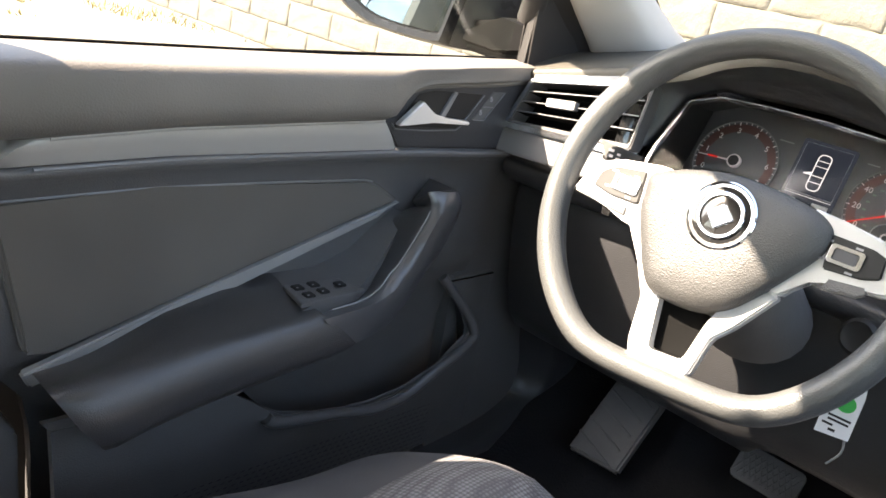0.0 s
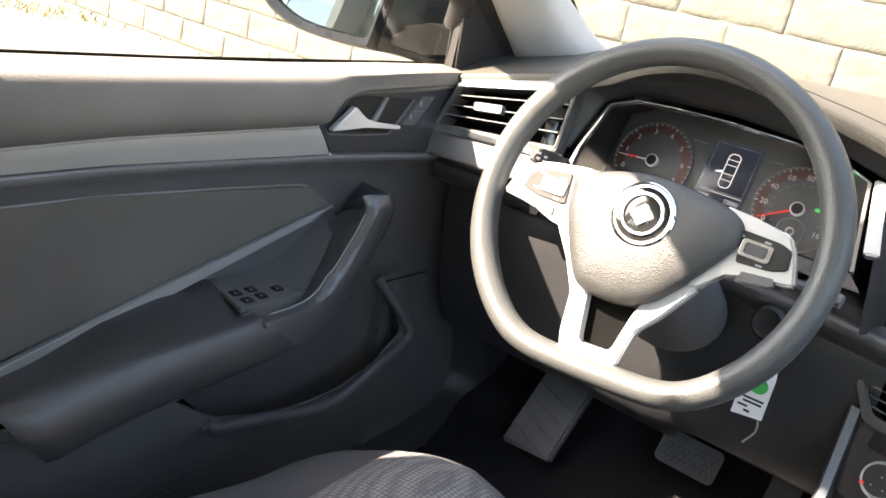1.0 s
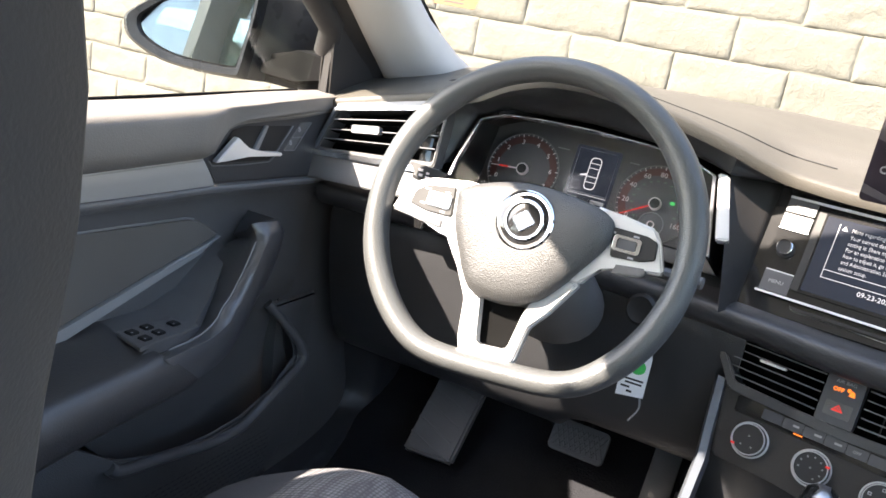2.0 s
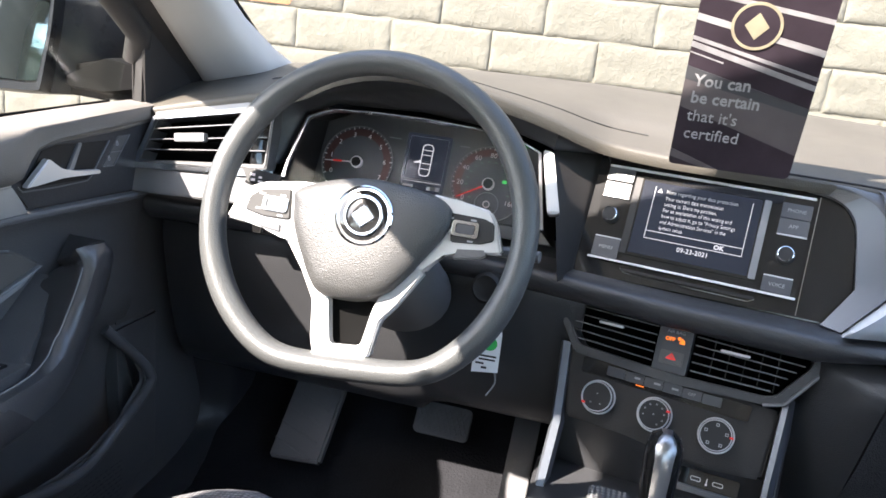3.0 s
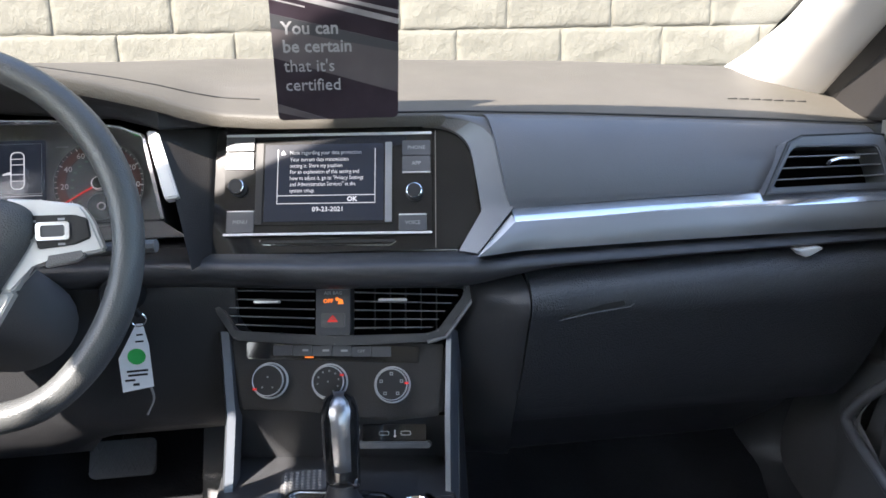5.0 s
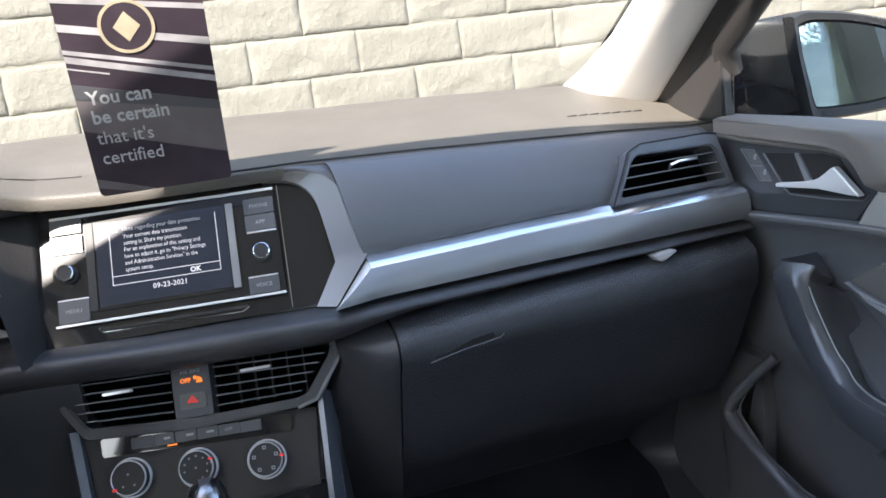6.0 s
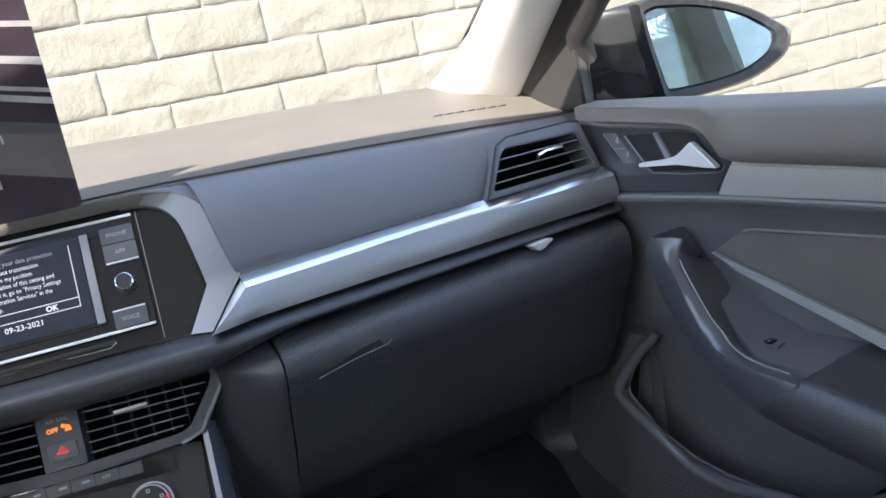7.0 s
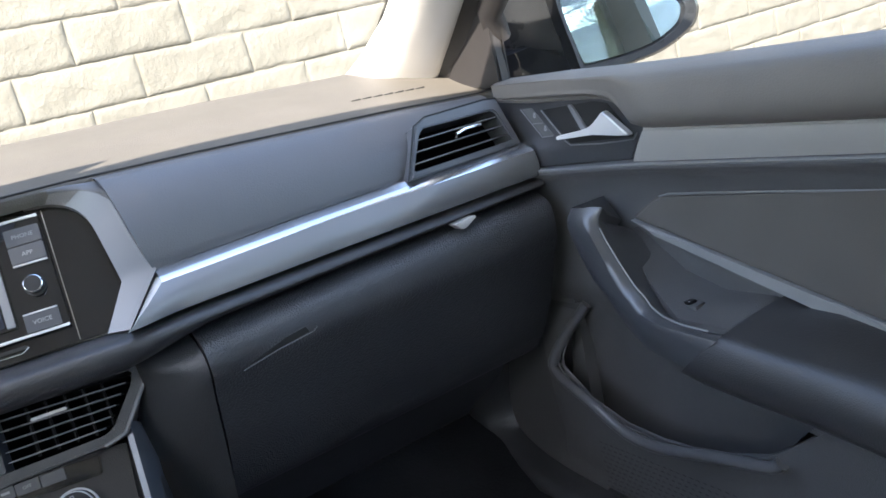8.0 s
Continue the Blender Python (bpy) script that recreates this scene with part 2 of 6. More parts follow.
    return tagged(ob, label, **tags)


def bevel(bm, width, segments=2, edges=None):
    if width > 0:
        bmesh.ops.bevel(bm, geom=edges or bm.edges[:], offset=width, segments=segments, affect="EDGES", clamp_overlap=True)
    return bm


def prism(pts, m, d0, d1, edge=0.0, segments=2):
    """A polygon in the frame m, from depth d0 to d1 along w."""
    bm = bmesh.new()
    a = [bm.verts.new(m @ Vector((x, y, d0))) for x, y in pts]
    b = [bm.verts.new(m @ Vector((x, y, d1))) for x, y in pts]
    n = len(pts)
    bm.faces.new(a[::-1])
    bm.faces.new(b)
    for i in range(n):
        bm.faces.new((a[i], a[(i + 1) % n], b[(i + 1) % n], b[i]))
    return bevel(bm, edge, segments)


def rect(u0, v0, u1, v1, r=0.0, n=4):
    """A rectangle, with rounded corners of radius r."""
    if r <= 0:
        return [(u0, v0), (u1, v0), (u1, v1), (u0, v1)]
    out = []
    for cx, cy, s in ((u1 - r, v0 + r, -90), (u1 - r, v1 - r, 0), (u0 + r, v1 - r, 90), (u0 + r, v0 + r, 180)):
        for i in range(n + 1):
            a = radians(s + 90 * i / n)
            out.append((cx + r * math.cos(a), cy + r * math.sin(a)))
    return out


def disc(r, n=32, cu=0.0, cv=0.0):
    return [(cu + r * math.cos(2 * math.pi * i / n), cv + r * math.sin(2 * math.pi * i / n)) for i in range(n)]


def ring(outer, inner, m, d0, d1, edge=0.0):
    """A frame between two outlines with the same number of points."""
    bm = bmesh.new()
    n = len(outer)
    lo = [[bm.verts.new(m @ Vector((x, y, d))) for x, y in pts] for pts in (outer, inner) for d in (d0, d1)]
    oa, ob_, ia, ib = lo
    for i in range(n):
        j = (i + 1) % n
        bm.faces.new((oa[i], oa[j], ob_[j], ob_[i]))
        bm.faces.new((ia[j], ia[i], ib[i], ib[j]))
        bm.faces.new((ob_[i], ob_[j], ib[j], ib[i]))
        bm.faces.new((oa[j], oa[i], ia[i], ia[j]))
    return bevel(bm, edge, 2)


def box(lo, hi, edge=0.0, segments=2):
    return prism(rect(lo[0], lo[1], hi[0], hi[1]), Matrix.Identity(4), lo[2], hi[2], edge, segments)


def lathe(profile, m, n=40):
    """A profile of (radius, depth) turned round w."""
    bm = bmesh.new()
    rows = []
    for r, d in profile:
        if r < 1e-6:
            rows.append([bm.verts.new(m @ Vector((0, 0, d)))])
        else:
            rows.append([bm.verts.new(m @ Vector((r * math.cos(2 * math.pi * i / n), r * math.sin(2 * math.pi * i / n), d))) for i in range(n)])
    for a, b in zip(rows, rows[1:]):
        for i in range(n):
            j = (i + 1) % n
            q = [a[i % len(a)], a[j % len(a)], b[j % len(b)], b[i % len(b)]]
            q = list(dict.fromkeys(q))
            if len(q) > 2:
                bm.faces.new(q)
    for row in (rows[0], rows[-1]):
        if len(row) > 1:
            bm.faces.new(row)
    return bm


def sweep(points, radius, n=14, closed=False, flat=1.0, radii=None):
    """A round bar along points; flat squeezes it in one way."""
    bm = bmesh.new()
    pts = [Vector(p) for p in points]
    rows, up = [], None
    for i, p in enumerate(pts):
        a = pts[i - 1] if i or closed else p
        b = pts[(i + 1) % len(pts)] if i + 1 < len(pts) or closed else p
        way = (b - a).normalized()
        up = Vector((0, 0, 1)) if up is None else up
        if abs(up.dot(way)) > 0.95:
            up = Vector((1, 0, 0))
        side = way.cross(up).normalized()
        up = side.cross(way).normalized()
        r = radii[i] if radii else radius
        rows.append([bm.verts.new(p + side * (r * math.cos(2 * math.pi * k / n)) + up * (r * flat * math.sin(2 * math.pi * k / n))) for k in range(n)])
    count = len(rows)
    for i in range(count if closed else count - 1):
        a, b = rows[i], rows[(i + 1) % count]
        for k in range(n):
            bm.faces.new((a[k], a[(k + 1) % n], b[(k + 1) % n], b[k]))
    if not closed:
        bm.faces.new(rows[0][::-1])
        bm.faces.new(rows[-1])
    return bm


def sheet(rows, thick=None):
    """A surface through rows of points; thick, a vector, makes it a closed shell."""
    bm = bmesh.new()
    top = [[bm.verts.new(Vector(p)) for p in row] for row in rows]
    layers = [top]
    if thick is not None:
        layers.append([[bm.verts.new(Vector(p) + Vector(thick)) for p in row] for row in rows])
    nr, nc = len(rows), len(rows[0])
    for layer in layers:
        for i in range(nr - 1):
            for j in range(nc - 1):
                bm.faces.new((layer[i][j], layer[i][j + 1], layer[i + 1][j + 1], layer[i + 1][j]))
    if thick is not None:
        a, b = layers
        for j in range(nc - 1):
            bm.faces.new((a[0][j], a[0][j + 1], b[0][j + 1], b[0][j]))
            bm.faces.new((a[-1][j], a[-1][j + 1], b[-1][j + 1], b[-1][j]))
        for i in range(nr - 1):
            bm.faces.new((a[i][0], a[i + 1][0], b[i + 1][0], b[i][0]))
            bm.faces.new((a[i][-1], a[i + 1][-1], b[i + 1][-1], b[i][-1]))
    return bm


def smooth_line(knots, n):
    """Points on a smooth curve through knots of any dimension."""
    k = [Vector(p) for p in knots]
    k = [2 * k[0] - k[1]] + k + [2 * k[-1] - k[-2]]
    out, spans = [], len(k) - 3
    for s in range(n + 1):
        x = s / n * spans
        i = min(int(x), spans - 1)
        t = x - i
        a, b, c, d = k[i:i + 4]
        out.append(0.5 * (2 * b + (c - a) * t + (2 * a - 5 * b + 4 * c - d) * t * t + (3 * b - a - 3 * c + d) * t ** 3))
    return out


def level(table, x):
    """Linear look-up in rows of (x, value)."""
    return float(np.interp(x, [a for a, _ in table], [b for _, b in table]))


def lettering(text, size, m, u, v, d, mat, parent, align="LEFT", name="lettering", bold=0.0, thick=0.0003, width=1.0):
    cu = bpy.data.curves.new(name, "FONT")
    cu.body, cu.size, cu.align_x, cu.align_y, cu.extrude, cu.offset = text, size, align, "CENTER", thick, bold
    cu.resolution_u = 2
    ob = bpy.data.objects.new(name, cu)
    scene.collection.objects.link(ob)
    me = bpy.data.meshes.new_from_object(ob.evaluated_get(bpy.context.evaluated_depsgraph_get()))
    bpy.data.objects.remove(ob)
    me.transform(Matrix.Translation(-ORIGIN[parent.name]) @ m @ Matrix.Translation((u, v, d)) @ Matrix.Diagonal((width, 1, 1, 1)))
    me.materials.clear()
    me.materials.append(mat)
    ob = new(name, me)
    ob.parent = parent
    ORIGIN[ob.name] = ORIGIN[parent.name]
    return ob


def bars(m, rows, mat, parent, d=0.0003, name="print_bar"):
    """Plain bars (u0, v0, u1, v1) for print that cannot be read."""
    for u0, v0, u1, v1 in rows:
        part(name, prism(rect(u0, v0, u1, v1), m, 0, d), mat, parent)

# ---- ground, wall ----
def ground_height(x, y):
    rise = min(1, max(0, (-x - 1.6) / 1.6)) * min(1, max(0, (y - 0.2) / 1.6))
    return 0.33 * rise * rise * (3 - 2 * rise) + 0.012 * noise.noise((x * 0.7, y * 0.7, 0))


def build_ground():
    xs = [-900, -300, -90, -40, -20, -12] + [-9 + 0.3 * i for i in range(50)] + [8, 14, 30, 90, 300, 900]
    ys = [-900, -300, -90, -40, -20, -10, -6] + [-4 + 0.3 * i for i in range(28)] + [6, 12, 30, 90, 300, 900]
    part("ground", sheet([[(x, y, ground_height(x, y)) for x in xs] for y in ys]), M_GROUND,
         label="pale worn concrete ground rising to the wall", kind="structure", category="ground")


BLOCK_W, BLOCK_H, WALL_Y = 0.3985, 0.1525, 3.207


def block_mesh(seed):
    """A rough block: a pillowed face with worn edges, knobs and hollows under thick paint."""
    rng = random.Random(seed)
    off = Vector((rng.uniform(0, 50), rng.uniform(0, 50), rng.uniform(0, 50)))
    hw, hh = BLOCK_W / 2 - rng.uniform(0.0006, 0.0014), BLOCK_H / 2 - rng.uniform(0.0008, 0.0018)
    us = [-1, -0.985, -0.955] + [-0.91 + 1.82 * i / 17 for i in range(18)] + [0.955, 0.985, 1]
    vs = [-1, -0.965, -0.90] + [-0.78 + 1.56 * i / 7 for i in range(8)] + [0.90, 0.965, 1]
    nx, nz = len(us) - 1, len(vs) - 1
    bm = bmesh.new()
    front, back = [], []
    for k in range(nz + 1):
        row, rb = [], []
        for i in range(nx + 1):
            x, z = hw * us[i], hh * vs[k]
            edge = i in (0, nx) or k in (0, nz)
            wob = 1 if edge else 0.4
            near = min((1 - abs(us[i])) * hw, (1 - abs(vs[k])) * hh)
            round_off = 0.0085 * max(0, 1 - near / (0.016 + 0.010 * noise.noise((x * 9, z * 9, off.x)))) ** 2
            x += 0.0030 * noise.noise((x * 22 + off.x, z * 22, 1)) * wob
            z += 0.0034 * noise.noise((x * 20, z * 20 + off.y, 7)) * wob
            y = 0.0056 * noise.noise((x * 9 + off.x, z * 15 + off.y, 3)) + 0.0026 * noise.noise((x * 34, z * 48, off.z)) + round_off
            row.append(bm.verts.new((x, y, z)))
            rb.append(bm.verts.new((x, 0.05, z)) if edge else None)
        front.append(row)
        back.append(rb)
    for k in range(nz):
        for i in range(nx):
            bm.faces.new((front[k][i], front[k][i + 1], front[k + 1][i + 1], front[k + 1][i]))
    for k in (0, nz):
        for i in range(nx):
            bm.faces.new((front[k][i], front[k][i + 1], back[k][i + 1], back[k][i]))
    for i in (0, nx):
        for k in range(nz):
            bm.faces.new((front[k][i], front[k + 1][i], back[k + 1][i], back[k][i]))
    bmesh.ops.recalc_face_normals(bm, faces=bm.faces)
    for f in bm.faces:
        f.smooth = True
    me = bpy.data.meshes.new("block")
    bm.to_mesh(me)
    bm.free()
    me.materials.append(M_BLOCK)
    return me


def build_wall():
    wall = part("wall_north", box((-14, WALL_Y + 0.0085, 0), (9, WALL_Y + 0.20, 3.35)), M_MORTAR,
                label="long wall of cream-painted concrete blocks", kind="structure", category="wall")
    meshes = [block_mesh(s) for s in range(14)]
    rng = random.Random(4)
    rest = bmesh.new()
    for k in range(-6, 15):
        z = 1.12 + BLOCK_H * (k + 0.5)
        shift = 0.521 if k % 2 else 0.7135
        for i in range(-34, 20):
            x = shift + BLOCK_W * (i + 0.5)
            if not -13.5 < x < 8.5:
                continue
            me = rng.choice(meshes)
            m = Matrix.Translation((x, WALL_Y + rng.uniform(-0.002, 0.002), z)) @ Matrix.Rotation(math.pi * rng.randrange(2), 4, "Y")
            if -3.6 < x < 4.2 and -3 < k < 7:
                ob = new("block", me)
                ob.parent, ob.matrix_basis = wall, m
            else:
                n = len(rest.verts)
                rest.from_mesh(me)
                rest.verts.ensure_lookup_table()
                for v in rest.verts[n:]:
                    v.co = m @ v.co
    for f in rest.faces:
        f.smooth = True
    me = bpy.data.meshes.new("block_rest")
    rest.to_mesh(me)
    rest.free()
    me.materials.append(M_BLOCK)
    ob = new("block_rest", me)
    ob.parent = wall
    tagged(ob, "further cream-painted blocks", kind="stuff")


def build_grass():
    rng = random.Random(8)
    bm = bmesh.new()
    for _ in range(5200):
        x, y = rng.uniform(-9.5, -4.7), rng.uniform(1.5, 3.15)
        if noise.noise((x * 1.3, y * 1.9, 4)) < -0.1:
            continue
        z, a, h = ground_height(x, y) - 0.005, rng.uniform(0, 6.28), rng.uniform(0.02, 0.075)
        c, s = math.cos(a), math.sin(a)
        lean = rng.uniform(-0.04, 0.04)
        v = [bm.verts.new(p) for p in ((x - 0.006 * c, y - 0.006 * s, z), (x + 0.006 * c, y + 0.006 * s, z), (x + lean, y + lean * s, z + h))]
        bm.faces.new(v)
    part("dry_grass", bm, M_DRYGRASS, label="patch of dry yellow grass on the ground", category="grass", kind="stuff")


def build_garden_wall():
    """A wall behind the car, seen in the door mirrors."""
    w = thing("wall_south", (0.4, -8.0, 0), "tan stucco garden wall behind the car", "wall", kind="structure")
    part("wall_face", box((-6.5, -8.2, 0), (7.5, -8.0, 1.95), 0.01), M_STUCCO, w)
    part("coping", box((-6.55, -8.25, 1.95), (7.55, -7.95, 2.02), 0.015), M_STUCCO, w)


def build_palm(at, height, seed):
    rng = random.Random(seed)
    p = thing("palm_tree", at, "slender palm tree with a bushy green crown", "tree")
    x, y, z = at
    line = [(x + 0.1 * math.sin(t * 2), y, z + t * height) for t in (0, 0.25, 0.5, 0.75, 1)]
    part("trunk", sweep(line, 0.15, 10, radii=[0.24, 0.2, 0.17, 0.15, 0.13]), M_BARK, p)
    bm = bmesh.new()
    top = Vector(line[-1])
    for i in range(26):
        a, e = rng.uniform(0, 6.28), rng.uniform(-0.5, 1.2)
        way = Vector((math.cos(a) * math.cos(e), math.sin(a) * math.cos(e), math.sin(e)))
        side = way.cross(Vector((0, 0, 1))).normalized()
        length = rng.uniform(1.3, 1.9)
        for k in range(14):
            t = (k + 1) / 14
            c = top + way * length * t + Vector((0, 0, -0.9 * t * t))
            w = 0.5 * math.sin(math.pi * min(1, t * 0.9 + 0.1))
            for s in (1, -1):
                v = [bm.verts.new(q) for q in (c, c + way * 0.07, c + side * s * w + way * 0.25 + Vector((0, 0, -0.2 * w)))]
                bm.faces.new(v)
    part("crown", bm, M_LEAF, p)


def build_shrub(at, seed):
    rng = random.Random(seed)
    p = thing("tree", at, "green leafy tree behind the car", "tree")
    x, y, z = at
    part("trunk", sweep([(x, y, z), (x + 0.05, y, z + 0.9), (x, y + 0.1, z + 1.8)], 0.1, 8, radii=[0.14, 0.1, 0.07]), M_BARK, p)
    bm = bmesh.new()
    for _ in range(2600):
        v = Vector((rng.gauss(0, 1), rng.gauss(0, 1), rng.gauss(0, 1))).normalized() * rng.uniform(0.3, 1) ** 0.4
        v *= 1.3 + 0.5 * noise.noise(v * 2.5)
        c = Vector((x, y, z + 2.4)) + v
        a = Vector((rng.uniform(-1, 1), rng.uniform(-1, 1), rng.uniform(-1, 1))) * 0.09
        b = Vector((rng.uniform(-1, 1), rng.uniform(-1, 1), rng.uniform(-1, 1))) * 0.09
        bm.faces.new([bm.verts.new(q) for q in (c, c + a, c + b)])
    part("crown", bm, M_LEAF, p)


build_ground()
build_grass()
build_garden_wall()
build_palm((-3.0, -12.5, 0), 2.9, 3)
build_palm((-4.6, -14, 0), 3.7, 5)
build_shrub((-3.2, -6.0, 0), 6)

# ---- car shell ----
W0, W1 = Vector((0.655, 1.363, 0.985)), Vector((0.595, 0.60, 1.372))      # inner edge of the windscreen
E0, E1 = Vector((0.690, 1.250, 0.958)), Vector((0.625, 0.62, 1.372))      # edge of the pillar trim at the door


def side(p, s):
    return Vector((s * p[0], p[1], p[2]))


def build_shell():
    body = thing("car", (0, -0.5, 0.2), "dark painted car with pale roof pillars", "car")
    # floor pan and footwell
    floor = part("floor", sheet([[(x, y, z) for x in (-0.81, -0.4, -0.16, 0, 0.16, 0.4, 0.81)] for y, z in
                 ((-1.6, 0.30), (0.2, 0.30), (0.9, 0.30), (1.22, 0.30), (1.42, 0.40), (1.56, 0.60), (1.60, 0.80))], (0, 0.012, -0.02)), M_CARPET,
                 label="black carpeted car floor and footwell", kind="structure", category="floor")
    # roof lining and outer roof
    rows = []
    for y in (0.66, 0.60, 0.4, 0.0, -0.5, -1.0, -1.5):
        rows.append([(0.60 * u, y + 0.10 * (1 - u * u) * (1 if y > 0.5 else 0.3), 1.374 + 0.045 * (1 - u * u) - 0.03 * max(0, -y - 0.4) - (0.024 if y > 0.65 else 0)) for u in [i / 8 - 1 for i in range(17)]])
    part("ceiling", sheet(rows, (0, 0, 0.015)), M_HEADLINER, label="pale fabric roof lining", kind="structure", category="ceiling")
    part("roof_skin", sheet([[(p[0] * 1.08, p[1] + 0.01, p[2] + 0.035) for p in r] for r in rows], (0, 0, 0.012)), M_CARPAINT, body)
    for s in (-1, 1):
        # windscreen pillar trim
        rows = []
        for i in range(13):
            t = -0.28 + 1.28 * i / 12
            a, b = W0.lerp(W1, t), E0.lerp(E1, t)
            a = a + Vector((-0.034 * min(1.2, max(0, (0.13 - t) / 0.13)) ** 2, 0, 0))
            mid = a.lerp(b, 0.45) + Vector((-0.020, -0.012, 0))
            a2 = a + Vector((0.012, 0.03, 0.012))
            line = smooth_line([a2, a, mid, b, b + Vector((0.015, -0.004, 0))], 10)
            rows.append([side(p, s) for p in line])
        part("pillar_trim", sheet(rows, (s * 0.012, 0.004, 0.004)), M_BEIGE, body, "pale fabric-covered windscreen pillar trim")
        rows = []
        for i in range(9):
            t = -0.25 + 1.25 * i / 8
            a, b = W0.lerp(W1, t) + Vector((0.020, 0.045, 0.02)), E0.lerp(E1, t) + Vector((0.05, 0.01, 0.012))
            rows.append([side(p, s) for p in (a, a.lerp(b, 0.5) + Vector((0.02, 0.02, 0.012)), b)])
        part("pillar_skin", sheet(rows, (s * 0.008, 0.004, 0.004)), M_CARPAINT, body)
        # black window frame of the front door, over to the middle pillar
        line = [(0.735, 1.13, 0.985), (0.722, 1.115, 1.020), (0.705, 0.95, 1.125), (0.672, 0.76, 1.240), (0.640, 0.60, 1.330), (0.625, 0.46, 1.378), (0.622, 0.36, 1.392)]
        part("window_frame", sweep([side(p, s) for p in line], 0.018, 10), M_TRIANGLE, body)
        # black panel of the door frame, between the pillar trim and the window
        rows = []
        for i in range(13):
            z = 0.95 + 0.42 * i / 12
            k = (z - E0.z) / (E1.z - E0.z)
            a = E0.lerp(E1, k) + Vector((0.012, -0.002, 0))
            b = Vector((level([(p[2], p[0]) for p in line], z) - 0.004, level([(p[2], p[1]) for p in line], z), z))
            rows.append([side(p, s) for p in (a + Vector((0.02, 0.02, 0.0)), a, a.lerp(b, 0.5) + Vector((0.006, 0, 0)), b)])
        part("frame_panel", sheet(rows, (s * 0.012, 0.004, 0.004)), M_TRIANGLE, body, "black panel between pillar and window")
        # middle pillar
        part("middle_pillar", sheet([[side((x, y, z), s) for x, y, z in ((xx + 0.03, 0.40 - 0.03 * k, zz), (xx, 0.39 - 0.03 * k, zz), (xx, 0.33 - 0.05 * k, zz), (xx + 0.03, 0.30 - 0.05 * k, zz))]
             for xx, zz, k in ((0.745, 0.36, -0.5), (0.745, 0.60, 0), (0.737, 0.86, 0))], (s * 0.05, 0, 0)), M_PLASTIC, body)
        part("upper_pillar_trim", sheet([[side((x, y, z), s) for x, y, z in ((xx + 0.03, 0.40 - 0.03 * k, zz), (xx, 0.39 - 0.03 * k, zz), (xx, 0.33 - 0.05 * k, zz), (xx + 0.03, 0.30 - 0.05 * k, zz))]
             for xx, zz, k in ((0.737, 0.861, 0), (0.735, 0.90, 0), (0.68, 1.15, 1), (0.615, 1.38, 2))], (s * 0.05, 0, 0)), M_BEIGE, body, "pale trim of the middle pillar")
        part("pillar_foot", prism([(0.28, 0.62), (0.452, 0.62), (0.462, 0.59), (0.494, 0.545), (0.505, 0.31), (0.28, 0.31)], Matrix(((0, 0, -s, s * 0.72), (1, 0, 0, 0), (0, 1, 0, 0), (0, 0, 0, 1))), -0.05, 0.0, 0.004), M_PLASTIC, body)
        # roof rail and rear roof pillar
        part("roof_rail", sweep([side(p, s) for p in ((0.612, 0.62, 1.372), (0.615, 0.3, 1.392), (0.61, -0.3, 1.39), (0.60, -0.9, 1.36), (0.60, -1.5, 1.28), (0.62, -1.9, 1.10))], 0.03, 10), M_HEADLINER, body)
        part("rear_pillar", sheet([[side(p, s) for p in r] for r in (((0.60, -0.95, 1.36), (0.58, -1.45, 1.32)), ((0.66, -1.1, 1.1), (0.64, -1.75, 1.1)), ((0.74, -1.15, 0.93), (0.70, -2.0, 0.95)))], (s * 0.06, 0, 0)), M_CARPAINT, body)
        # outer flank behind the front door and sill
        part("rear_flank", sheet([[side(p, s) for p in ((0.80, y, 0.93), (0.86, y, 0.86), (0.885, y, 0.66), (0.87, y, 0.45), (0.85, y, 0.25))] for y in (0.40, 0.0, -0.5, -1.0, -1.6, -2.1)], (-s * 0.03, 0, 0)), M_CARPAINT, body)
        part("belt_strip", sweep([side(p, s) for p in ((0.80, 0.42, 0.937), (0.80, -0.4, 0.945), (0.79, -1.1, 0.965))], 0.008, 8), M_BRIGHT, body)
        part("rear_side_window", sheet([[side(p, s) for p in r] for r in (((0.80, 0.33, 0.94), (0.79, -1.1, 0.965)), ((0.635, 0.26, 1.37), (0.625, -0.9, 1.35)))], (s * 0.004, 0, 0)), M_TINT, body).visible_shadow = False
        # Unseen rear trim, made pale to bounce light into the cabin.
        part("rear_bounce_panel", sheet([[side(p, s) for p in ((0.73, y, 0.92), (0.72, y, 0.6), (0.73, y, 0.3))] for y in (0.31, -0.4, -1.2)], (s * 0.02, 0, 0)), M_HEADLINER, body)
        part("cowl_side", sheet([[side(p, s) for p in ((0.735, y, 0.905), (0.74, y, 0.6), (0.72, y, 0.28))] for y in (1.10, 1.3, 1.75)], (s * 0.02, 0, 0)), M_PLASTIC, body)
    for s in (-1, 1):
        rows = []
        for _, y, z in smooth_line([(0, y, z) for y, z in ((1.318, 0.66), (1.334, 0.556), (1.352, 0.470), (1.362, 0.410), (1.350, 0.368), (1.305, 0.342), (1.225, 0.326), (1.10, 0.318))], 26):
            p = Vector((0.690, y, z))
            rows.append([side(p + Vector(o), s) for o in ((0.042, -0.050, 0.004), (0.018, -0.016, 0.002), (0.005, -0.003, 0.001), (0.0, 0.004, 0.0), (-0.005, 0.022, -0.004), (-0.010, 0.10, -0.03))])
        part("kick_panel", sheet(rows, (s * 0.006, 0, -0.004)), M_LOWER, body, "black kick panel at the side of the footwell", sharp=70)
